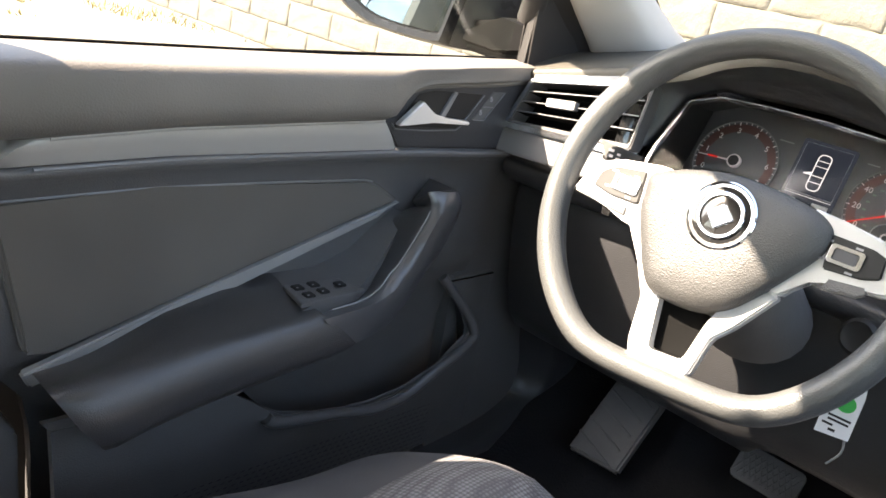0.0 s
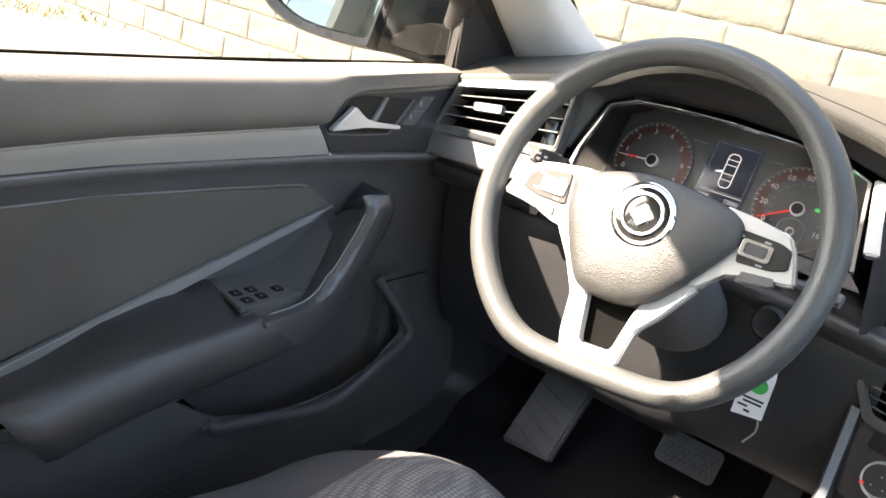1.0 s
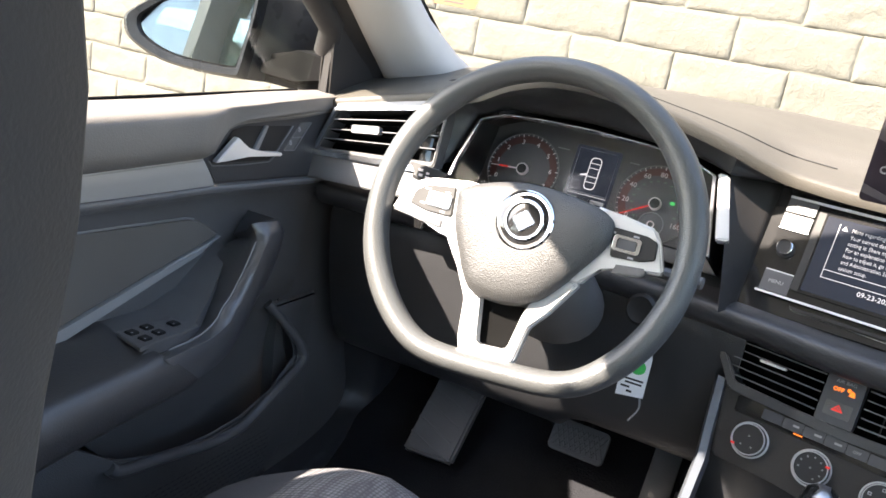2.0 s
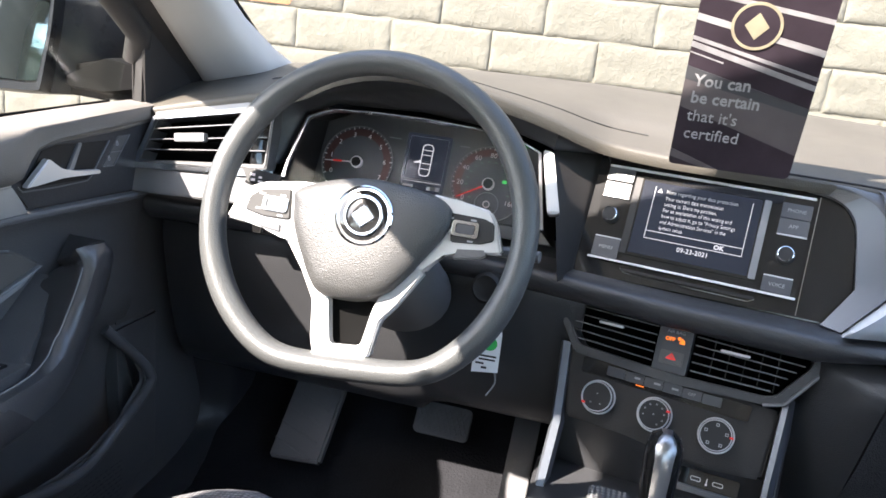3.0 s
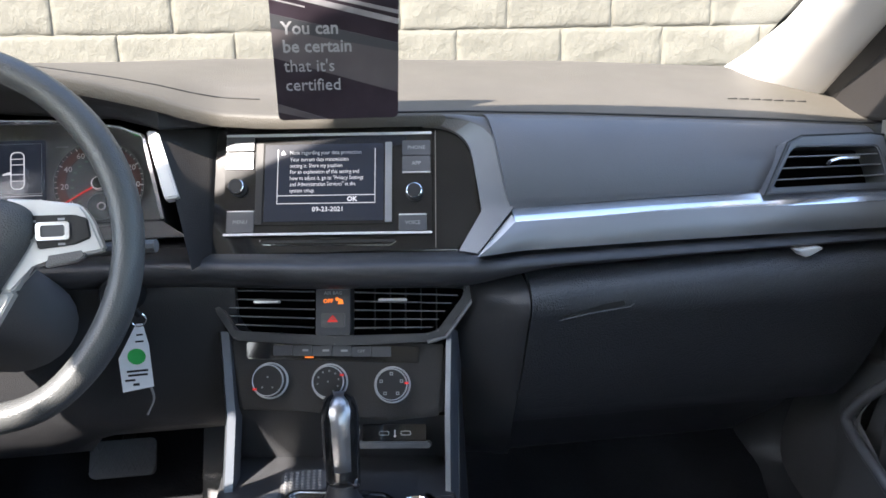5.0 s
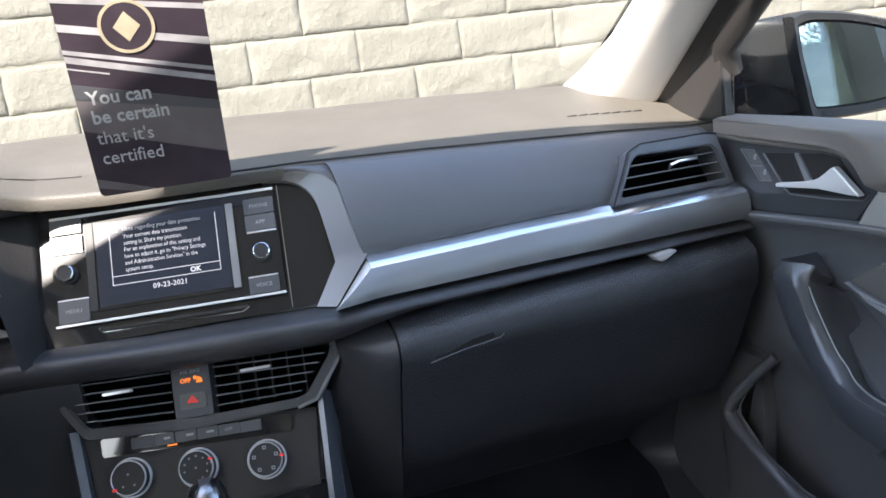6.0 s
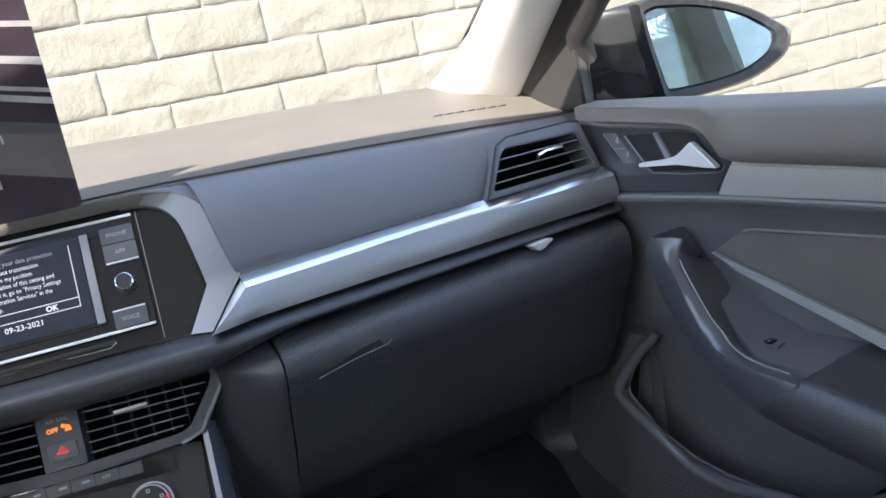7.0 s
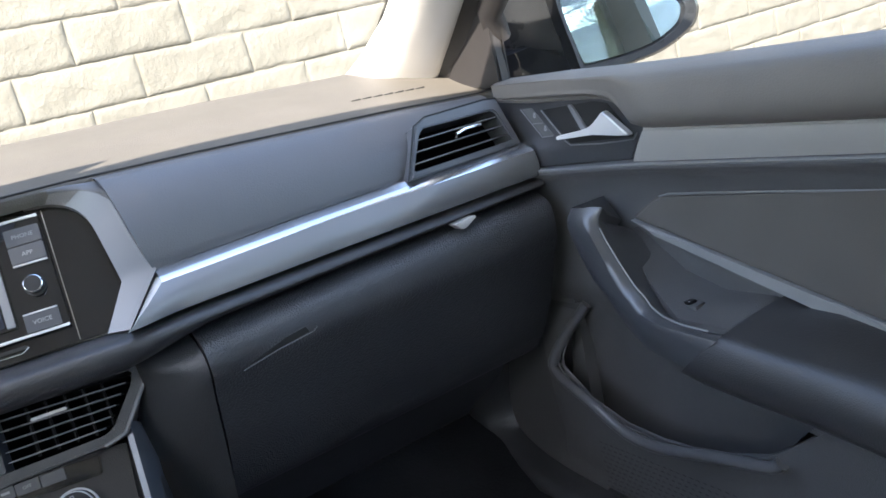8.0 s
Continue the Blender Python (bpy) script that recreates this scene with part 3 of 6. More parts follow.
    # Unseen end wall, also pale for bounced light.
    part("rear_bounce_wall", box((-0.72, -1.72, 0.28), (0.72, -1.66, 0.96)), M_HEADLINER, body)
    part("bulkhead", box((-0.74, 1.615, 0.28), (0.74, 1.66, 0.96)), M_CARPET, body)
    wind = thing("window_1", (0, 1.3, 0.9), "windscreen of clear laminated glass", "window", kind="structure")
    rows = []
    for i in range(10):
        t = -0.35 + 1.32 * i / 9
        a = W0.lerp(W1, t) + Vector((0.035, 0.032, 0.022))
        rows.append([(a.x * u, a.y + 0.13 * (1 - u * u), a.z) for u in [k / 8 - 1 for k in range(17)]])
    pane = part("pane", sheet(rows, (0, 0.004, 0.003)), M_GLASS, wind)
    pane.visible_shadow = False
    # Unseen bands added along the windscreen sides to shade the dash over the instruments.
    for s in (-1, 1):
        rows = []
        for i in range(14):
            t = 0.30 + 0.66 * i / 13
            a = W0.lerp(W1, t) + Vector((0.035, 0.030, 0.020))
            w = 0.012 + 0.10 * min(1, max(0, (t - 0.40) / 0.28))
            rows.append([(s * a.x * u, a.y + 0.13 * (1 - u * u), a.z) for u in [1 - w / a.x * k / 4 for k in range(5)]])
        part("unseen_sun_border", sheet(rows, (0, -0.0012, -0.0008)), M_VOID, wind, "unseen black windscreen border added to block sun")
    back = thing("window_2", (0, -1.6, 1.0), "sloping rear window glass", "window", kind="structure")
    pane = part("pane", sheet([[(x, -1.55 - 0.1 * (1 - x * x / 0.36), 1.33) for x in (-0.58, 0, 0.58)], [(x, -1.95, 0.96) for x in (-0.66, 0, 0.66)]], (0, 0, 0.004)), M_TINT, back)
    pane.visible_shadow = False


build_shell()
build_wall()
# ---- dashboard ----
EDGE_Z = [(-0.70, 0.924), (-0.693, 0.9264), (-0.586, 0.953), (-0.554, 0.961), (-0.505, 0.970), (-0.4716, 0.981), (-0.43, 1.001), (-0.40, 1.011), (-0.37, 1.0175), (-0.335, 1.0185), (-0.30, 1.0155), (-0.27, 1.0095), (-0.242, 1.002), (-0.22, 0.9965), (-0.195, 0.989),
          (-0.163, 0.9785), (-0.13, 0.965), (-0.102, 0.957), (-0.06, 0.9535), (-0.03, 0.952), (0.11, 0.951), (0.18, 0.950), (0.316, 0.944), (0.456, 0.936), (0.575, 0.929), (0.64, 0.924), (0.70, 0.920)]
EDGE_Y = [(-0.70, 1.112), (-0.56, 1.114), (-0.47, 1.092), (-0.43, 1.070), (-0.38, 1.060), (-0.30, 1.062), (-0.27, 1.070), (-0.242, 1.084), (-0.22, 1.098), (-0.195, 1.115), (-0.163, 1.135), (-0.13, 1.155), (-0.102, 1.168), (-0.05, 1.165), (0.11, 1.152), (0.70, 1.150)]
CROWN_Z = [(-0.70, 0.985), (-0.5, 1.004), (-0.40, 1.014), (-0.33, 1.016), (-0.25, 1.017), (-0.12, 1.017), (0.13, 1.011), (0.4, 1.003), (0.65, 0.990), (0.70, 0.985)]
RAD = fr((0.022, 1.157, 0.874), -10, 24)
VEN = fr((0.02, 1.14, 0.735), -10, 20)
CLI = fr((0.011, 1.113, 0.642), -10, 24)
BZ = fr((-0.34, 1.14, 0.90), 0, 27)
CLU = fr((-0.35, 1.237, 0.872), 0, 20)
BEZEL = [(-0.168, -0.060), (-0.167, -0.027), (-0.155, 0.042), (-0.122, 0.057), (-0.069, 0.061), (0.0, 0.062), (0.075, 0.059), (0.135, 0.050), (0.161, 0.039), (0.182, -0.060)]

dash = thing("dashboard", (0, 1.3, 0.55), "dark soft-touch car dashboard with a satin silver trim strip", "dashboard")


def dash_edge(x):
    return Vector((x, level(EDGE_Y, x), level(EDGE_Z, x)))


def build_dash():
    xs = [-0.728 + 1.456 * i / 96 for i in range(97)]
    # the upper skin from the seam to under the windscreen
    rows = []
    for x in xs:
        e, c = dash_edge(x), level(CROWN_Z, x)
        bow = 0.10 * (1 - (x / 0.7) ** 2)
        line = smooth_line([(x, e.y, e.z - 0.004), (x, e.y + 0.008, e.z + 0.002), (x, e.y + 0.06, e.z + (c - e.z) * 0.28), (x, 1.27, e.z + (c - e.z) * 0.62),
                            (x, 1.38 + bow * 0.3, c), (x, 1.50 + bow * 0.5, c - 0.006), (x, 1.60 + bow * 0.4, c - 0.05)], 22)
        rows.append(line)
    top = part("top_skin", sheet(rows, (0, 0.004, -0.012)), M_SOFT, dash, "grained soft top of the dashboard", sharp=60)
    # sewn seam along the passenger edge
    part("seam", sweep([(x, level(EDGE_Y, x) + 0.004, level(EDGE_Z, x) + 0.0012) for x in xs if x > 0.09], 0.0013, 6), M_BLACK, dash)
    line = []
    for i in range(22):
        x = -0.285 + 0.23 * i / 21
        line.append((x, level(EDGE_Y, x) + 0.052, level(EDGE_Z, x) + (level(CROWN_Z, x) - level(EDGE_Z, x)) * 0.245 + 0.0004))
    part("seam", sweep(line, 0.0008, 6), M_BLACK, dash)
    # passenger pad under the seam
    def lip_z(x):
        return level([(0.2, 0.8405), (0.39, 0.8455), (0.56, 0.8475), (0.70, 0.8475)], x)
    rows = []
    for i in range(101):
        x = 0.205 + 0.495 * i / 100
        e = dash_edge(x)
        cut, near = 0.02 * max(0, 1 - i / 7.5), max(0, 1 - i / 30)
        line = smooth_line([(x, e.y + 0.004, e.z - 0.001), (x, e.y - 0.014, e.z - 0.007), (x, e.y - 0.032, e.z - 0.024 - cut * 0.3), (x, 1.100, 0.885), (x, 1.094, 0.857), (x, 1.096, lip_z(x) + 0.0025)], 42)
        line = [p + Vector((0.021 * near * k / 42, 0, 0)) for k, p in enumerate(line)]
        rows.append([p + Vector((0, 0.055, 0)) if p.z < 0.900 and p.x > 0.5345 + 0.55 * (p.z - 0.852) else p for p in line])
    part("passenger_pad", sheet(rows, (0, 0.02, 0)), M_PAD, dash, "smooth grey passenger airbag pad", sharp=60)
    # silver strip, its lip brighter in colour for the sky's sheen
    def strip_y(x):
        return level([(0.18, 1.050), (0.23, 1.066), (0.4, 1.070), (0.70, 1.066)], x)
    rows, lip = [], []
    for i in range(33):
        t = i / 32
        xt, xb = 0.2265 + (0.702 - 0.2265) * t, 0.178 + (0.703 - 0.178) * t
        zb = level([(0.178, 0.801), (0.7, 0.806)], xb)
        a, b = Vector((xt, 1.0755 - 0.0125 * min(1, max(0, (xt - 0.50) / 0.05)), lip_z(xt) - 0.0092)), Vector((xb, strip_y(xb) - 0.004, zb))
        rows.append([a.lerp(b, k / 6) + Vector((0, -0.004 * math.sin(math.pi * k / 6), 0.0)) for k in range(7)])
        lip.append([a + Vector((0, 0.0215, 0.0118)), a + Vector((0, 0.0190, 0.0100)), a + Vector((0, 0.0100, 0.0058)), a + Vector((0, 0.0006, 0.0012)), a + Vector((0, -0.0005, -0.0006))])
    ends = [RAD @ Vector((0.2155 - 0.0420 * k / 6, -0.036 - 0.054 * k / 6, 0.004)) for k in range(7)]
    part("strip_end", sheet([rows[0], [a.lerp(b, 0.25) for a, b in zip(rows[0], ends)], ends], (0.002, 0.003, 0)), M_RINGS, dash, "thin bright end of the strip")
    part("trim_strip", sheet(rows, (0, 0.008, -0.002)), M_SILVER, dash, "satin silver trim strip")
    part("strip_lip", sheet(lip, (0, 0.006, 0)), M_LIP, dash, "lip along the strip, sky sheen in its colour", sharp=60)
    # padded band under radio and strip, all across
    def band_y(x):
        return level([(-0.70, 1.10), (-0.5, 1.13), (-0.15, 1.118), (0.0, 1.085), (0.185, 1.050), (0.4, 1.056), (0.70, 1.060)], x)
    rows = []
    for i in range(72):
        x = -0.70 + 1.405 * i / 71
        y = band_y(x)
        zt = level([(-0.70, 0.806), (-0.15, 0.795), (0.0, 0.792), (0.19, 0.793), (0.7, 0.800)], x)
        low = level([(0.16, 1.0), (0.26, 0.5), (0.7, 0.42)], x)
        rows.append(smooth_line([(x, y + 0.05, zt + 0.002), (x, y + 0.012, zt + 0.001), (x, y, zt - 0.006), (x, y + 0.004, zt - 0.022 * low), (x, y + 0.024, zt - 0.034 * low), (x, y + 0.07, zt - 0.038 * low)], 14))
    part("lower_band", sheet(rows, (0, 0.02, 0)), M_LOWER, dash, "black padded band under the trim", sharp=60)
    # glovebox
    rows = []
    for i in range(21):
        x = 0.2395 + (0.70 - 0.2395) * i / 20
        top = level([(0.24, 0.771), (0.40, 0.7775), (0.58, 0.783), (0.70, 0.785)], x)
        rows.append(smooth_line([(x, 1.13, top + 0.002), (x, 1.085, top), (x, 1.062, top - 0.008), (x, 1.050, top - 0.022), (x, 1.051, 0.728), (x, 1.066, 0.700), (x, 1.105, 0.62), (x, 1.165, 0.545), (x, 1.25, 0.525)], 22))
    box_door = part("glovebox_door", sheet(rows, (0, 0.02, 0.004)), M_GLOVE, dash, "closed black glovebox door", sharp=60)
    GY = Matrix(((1, 0, 0, 0), (0, 0, -1, 1.056), (0, 1, 0, 0), (0, 0, 0, 1)))
    # Flat black plate in place of the shaded recess at the handle.
    part("glovebox_recess_shade", prism([(0.276, 0.7235), (0.350, 0.7335), (0.347, 0.741), (0.322, 0.737)], GY, -0.004, 0.0072, 0.001), M_BLACK, box_door)
    part("glovebox_handle", sweep([GY @ Vector((u, v, 0.009)) for u, v in ((0.270, 0.7215), (0.312, 0.7285), (0.353, 0.7325), (0.3585, 0.736))], 0.00055, 6), M_EDGE, box_door)
    part("glovebox_lock_tab", prism([(0.556, 0.7865), (0.566, 0.7775), (0.572, 0.7780), (0.589, 0.7865), (0.586, 0.7890)], GY, -0.012, 0.006, 0.001), M_HANDLE, dash, "bright metal tab over the glovebox")
    part("pipe_cover", sheet([[(x, 1.25 + 0.10 * k, z - 0.1 * k) for k in (0, 1, 2)] for x, z in ((0.20, 0.53), (0.72, 0.53))], (0, 0, 0.01)), M_LOWER, dash)
    # filler beside the glovebox and around the centre stack
    rows = []
    for i in range(7):
        x = 0.180 + 0.0575 * i / 6
        off = 0.055 * ((0.2375 - x) / 0.0575) ** 1.5
        rows.append(smooth_line([(x, 1.12 + off, 0.768), (x, 1.075 + off, 0.763), (x, 1.052 + off, 0.749), (x, 1.050 + off, 0.730), (x - 0.01 * (1 - i / 6), 1.066 + off, 0.700), (x - 0.02 * (1 - i / 6), 1.105 + off, 0.62), (x - 0.02 * (1 - i / 6), 1.165 + off, 0.50)], 16))
    part("stack_flank", sheet(rows, (0, 0.02, 0)), M_LOWER, dash, sharp=70)
    # driver's side: knee panel, left end
    rows = []
    for i in range(25):
        x = -0.705 + 0.610 * i / 24
        # Panel edge dropped on the door side to keep sun off the floor.
        low = min(1, max(0, (-0.29 - x) / 0.03))
        rows.append(smooth_line([(x, 1.24, 0.800), (x, 1.178, 0.786), (x, 1.160, 0.766), (x, 1.156, 0.74), (x, 1.168, 0.68), (x, 1.190, 0.60), (x, 1.226, 0.545 - 0.015 * low), (x, 1.30, 0.530 - 0.04 * low)], 16))
    part("knee_panel", sheet(rows, (0, 0.02, 0.004)), M_LOWER, dash, "black knee panel under the steering column", sharp=60)
    # defroster slots near the passenger pillar
    for i in range(7):
        x = 0.548 + 0.0165 * i
        z = level(EDGE_Z, x) + (level(CROWN_Z, x) - level(EDGE_Z, x)) * 0.345
        part("defroster_slot", box((x, 1.2205, z - 0.010), (x + 0.014, 1.2222, z + 0.0008), 0.0004), M_BLACK, dash)
    for dy in (0.0, 0.007):
        line = []
        for i in range(9):
            x, y = -0.585 + 0.145 * i / 8, 1.232 + 0.052 * i / 8 + dy
            e, c = level(EDGE_Z, x), level(CROWN_Z, x)
            line.append((x, y, e + (c - e) * level([(0.06, 0.28), (1.27 - level(EDGE_Y, x), 0.62)], y - level(EDGE_Y, x)) + 0.0004))
        part("defroster_slot", sweep(line, 0.0012, 6), M_BLACK, dash)
    # hood skin from the dash edge down to the instrument bezel
    rows = []
    for i in range(41):
        t = i / 40
        x = -0.565 + 0.405 * t
        e = dash_edge(x) + Vector((0, 0.002, -0.003))
        b = BZ @ Vector((level([(0, -0.178), (0.12, -0.160), (0.25, -0.122), (0.5, 0.0), (0.8, 0.130), (0.92, 0.158), (1, 0.176)], t),
                         level([(0, -0.03), (0.12, 0.046), (0.25, 0.064), (0.5, 0.069), (0.8, 0.058), (0.92, 0.050), (1, 0.044)], t), 0.0))
        deep = min(1, max(0, (b.y - e.y) / 0.08))
        rows.append([e, e + Vector((0, 0.0005, -0.004)), e + Vector((0, 0.003, -0.0065))] + smooth_line([e + Vector((0, 0.006 + 0.016 * deep, -0.008)), e.lerp(b, 0.45) + Vector((0, 0.012 * deep, 0.002)), e.lerp(b, 0.75) + Vector((0, 0.006 * deep, 0.001)), b + Vector((0, -0.002, 0.002)), b + Vector((0, 0.012, 0))], 12))
    part("instrument_hood", sheet(rows, (0, 0.012, 0.002)), M_LOWER, dash, "black hood over the instruments", sharp=70)
    rows = []
    for i in range(13):
        t = i / 12
        e = dash_edge(-0.160 + 0.056 * t) + Vector((0, 0.002, -0.003))
        b = (BZ @ Vector((0.176, 0.044, 0.0))).lerp(RAD @ Vector((-0.135, 0.070, -0.004)), t)
        rows.append([e, e + Vector((0, 0.0005, -0.004)), e + Vector((0, 0.003, -0.0065))] + smooth_line([e + Vector((0, 0.012, -0.008)), e.lerp(b, 0.5) + Vector((0, 0.008, 0.001)), b + Vector((0, -0.001, 0.002)), b + Vector((0, 0.012, 0))], 10))
    part("hood_end", sheet(rows, (0, 0.012, 0.002)), M_LOWER, dash, "black hood running out towards the radio", sharp=70)
    # gloss panel between the instruments and the radio
    rows = []
    for i in range(11):
        t = i / 10
        a = BZ @ Vector((0.176 + 0.034 * t, 0.046 - 0.165 * t, -0.001))
        b = RAD @ Vector((-0.136, 0.072 - 0.164 * t, -0.0035))
        rows.append([a.lerp(b, k / 6) + Vector((0, 0.005 * math.sin(math.pi * k / 6), 0)) for k in range(7)])
    part("panel_wing", sheet(rows, (0, 0.010, 0)), M_TRIANGLE, dash, "dark panel between instruments and radio", sharp=70)
    # black panel left of the instruments, down to the left vent
    part("hood_flank", sheet([[(-0.555, 1.118, 0.948), (-0.535, 1.128, 0.938), BZ @ Vector((-0.178, 0.03, 0.0))],
                              [(-0.548, 1.108, 0.90), (-0.535, 1.112, 0.89), BZ @ Vector((-0.18, -0.02, 0.0))],
                              [(-0.545, 1.10, 0.84), (-0.53, 1.105, 0.83), BZ @ Vector((-0.18, -0.075, 0.0))],
                              [(-0.54, 1.11, 0.78), (-0.53, 1.11, 0.78), BZ @ Vector((-0.17, -0.12, 0.01))]], (0, 0.012, 0)), M_GLOSS, dash)


def slats(owner, m, quad, spots, deep=0.022, turn=0.0):
    """Vent slats painted near-black for shade, the front edge pale for a highlight, at parts of the way up a four-sided
    opening (lower left, lower right, upper right, upper left).
    """
    bl, br, tr, tl = [Vector(p) for p in quad]
    for t in spots:
        a, b = bl.lerp(tl, t), br.lerp(tr, t)
        way = b - a
        tilt = m @ Matrix.Translation((a.x, a.y, 0)) @ Matrix.Rotation(math.atan2(way.y, way.x), 4, "Z") @ Matrix.Rotation(radians(turn), 4, "X")
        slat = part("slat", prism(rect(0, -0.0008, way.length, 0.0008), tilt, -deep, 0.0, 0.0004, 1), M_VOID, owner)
        part("slat_edge", prism(rect(0.0005, -0.00085, way.length - 0.0005, 0.00075), tilt, -0.0012, 0.0012, 0.0004, 1), M_SLATEDGE, slat, "slat front edge, highlight painted pale")


def build_vents():
    # left vent
    m = fr((-0.62, 1.102, 0.895), 0, 12)
    v = thing("air_vent", (-0.62, 1.11, 0.86), "black slatted air vent with bright rims beside the driver's door", "air vent")
    outer = [(-0.0905, -0.0455), (0.10, -0.0265), (0.10, 0.056), (-0.0700, 0.0205)]
    inner = [(-0.0825, -0.0395), (0.096, -0.0205), (0.096, 0.050), (-0.0640, 0.0160)]
    part("vent_frame", ring(outer, inner, m, -0.04, 0.0, 0.0015), M_PLASTIC, v)
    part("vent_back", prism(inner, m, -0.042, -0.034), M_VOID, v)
    part("upper_rim", prism([(-0.0690, 0.0195), (0.10, 0.0560), (0.10, 0.0650), (-0.0705, 0.0255)], m, -0.012, -0.001, 0.001), M_SILVER, v, "satin silver upper rim")
    part("upper_rim", prism([(-0.0680, 0.0155), (0.10, 0.0505), (0.10, 0.0563), (-0.0690, 0.0200)], m, -0.010, 0.004, 0.0014), M_RINGS, v, "bright edge of the upper rim")
    part("lower_rim", prism([(-0.0920, -0.0520), (0.10, -0.0365), (0.10, -0.0280), (-0.0905, -0.0440)], m, -0.01, 0.005, 0.0016), M_BRIGHT, v, "bright lower rim")
    part("side_rim", prism([(-0.0905, -0.0445), (-0.0855, -0.0440), (-0.0655, 0.0170), (-0.0705, 0.0205)], m, -0.01, 0.003, 0.001), M_SURROUND, v)
    slats(v, m, inner, (0.25, 0.50, 0.77), 0.026, turn=-3)
    part("slat_tab", prism(rect(-0.0215, -0.0055, 0.0215, 0.0055, 0.002), m @ Matrix.Translation((-0.011, -0.0008, 0)) @ Matrix.Rotation(radians(8), 4, "Z"), -0.004, 0.007, 0.0014), M_SILVER, v, "silver slider tab")
    part("silver_strip", prism([(-0.0890, -0.0835), (0.11, -0.0735), (0.11, -0.0370), (-0.0920, -0.0515)], m, -0.014, 0.001, 0.002), M_SILVER, v, "satin silver strip under the vent")
    # right vent
    m = fr((0.617, 1.088, 0.874), 2, 14)
    v = thing("air_vent", (0.61, 1.10, 0.85), "black slatted air vent with a bright tab beside the passenger door", "air vent")
    outer = [(-0.0915, -0.0262), (0.0812, -0.0270), (0.0690, 0.0372), (0.0506, 0.0400), (-0.0400, 0.0402), (-0.0580, 0.0330)]
    inner = [(-0.0815, -0.0188), (0.0710, -0.0188), (0.0600, 0.0210), (0.0560, 0.0250), (-0.0480, 0.0282), (-0.0560, 0.0225)]
    part("vent_frame", ring(outer, inner, m, -0.04, 0.005, 0.0018), M_PAD, v, "grey vent frame")
    part("frame_seam", sweep([m @ Vector((x, y, 0.0035)) for x, y in ((-0.0930, -0.0270), (-0.0592, 0.0336), (-0.0405, 0.0412), (0.0506, 0.0410), (0.0690, 0.0384))], 0.0011, 6), M_BLACK, v)
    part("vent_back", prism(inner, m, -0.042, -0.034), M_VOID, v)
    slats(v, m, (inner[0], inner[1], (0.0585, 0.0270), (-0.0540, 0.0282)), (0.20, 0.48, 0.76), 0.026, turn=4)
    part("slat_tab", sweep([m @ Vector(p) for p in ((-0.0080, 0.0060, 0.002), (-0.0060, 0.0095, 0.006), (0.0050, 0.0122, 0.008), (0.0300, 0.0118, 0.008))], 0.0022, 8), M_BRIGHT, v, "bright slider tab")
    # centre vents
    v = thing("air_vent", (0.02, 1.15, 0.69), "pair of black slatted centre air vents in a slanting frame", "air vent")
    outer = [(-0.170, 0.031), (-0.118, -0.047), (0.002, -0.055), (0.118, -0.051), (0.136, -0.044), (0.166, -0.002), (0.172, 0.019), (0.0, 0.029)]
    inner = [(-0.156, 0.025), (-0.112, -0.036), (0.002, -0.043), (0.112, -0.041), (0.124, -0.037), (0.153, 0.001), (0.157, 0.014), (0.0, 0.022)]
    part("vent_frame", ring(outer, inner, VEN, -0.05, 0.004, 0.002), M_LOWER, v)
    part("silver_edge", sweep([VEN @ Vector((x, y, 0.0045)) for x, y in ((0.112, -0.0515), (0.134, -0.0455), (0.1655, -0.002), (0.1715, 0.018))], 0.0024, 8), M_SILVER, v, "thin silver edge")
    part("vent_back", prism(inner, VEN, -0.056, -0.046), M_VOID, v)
    slats(v, VEN, ((-0.112, -0.036), (-0.022, -0.041), (-0.022, 0.022), (-0.154, 0.0245)), (0.13, 0.30, 0.47, 0.64, 0.81), 0.03, turn=2)
    slats(v, VEN, ((0.024, -0.042), (0.112, -0.041), (0.157, 0.014), (0.024, 0.0205)), (0.13, 0.30, 0.47, 0.64, 0.81), 0.03, turn=2)
    for u in (0.045, 0.064, 0.083, 0.102, 0.121):
        part("vane", prism(rect(u - 0.0008, -0.036, u + 0.0008, 0.016), VEN, -0.042, -0.030), M_BLACK, v)
    part("slat_tab", prism(rect(-0.095, -0.0035, -0.064, -0.0005), VEN, -0.004, 0.005, 0.0008), M_RINGS, v, "bright slider tab")
    part("slat_tab", prism(rect(0.054, -0.0025, 0.088, 0.0005), VEN, -0.004, 0.005, 0.0008), M_RINGS, v, "bright slider tab")
    mid = part("switch_block", prism(rect(-0.0205, -0.042, 0.0205, 0.024, 0.002), VEN, -0.03, 0.003, 0.0012), M_BUTTON, v, "grey switch block with warning lamps")
    part("hazard_button", prism(rect(-0.014, -0.033, 0.0145, -0.016, 0.002), VEN, 0.002, 0.0055, 0.0012), M_PLASTIC, mid, "black hazard button with a red triangle")
    tri = [(-0.0065, -0.0265), (0.0065, -0.0265), (0.0, -0.0185)]
    tri_in = [(-0.0038, -0.0251), (0.0038, -0.0251), (0.0, -0.0203)]
    part("hazard_triangle", ring(tri, tri_in, VEN, 0.0052, 0.0059), M_RED, mid)
    part("hazard_triangle", ring([(x * 0.42, (y + 0.0242) * 0.42 - 0.0242) for x, y in tri], [(x * 0.2, (y + 0.0242) * 0.2 - 0.0242) for x, y in tri], VEN, 0.0052, 0.0059), M_RED, mid)
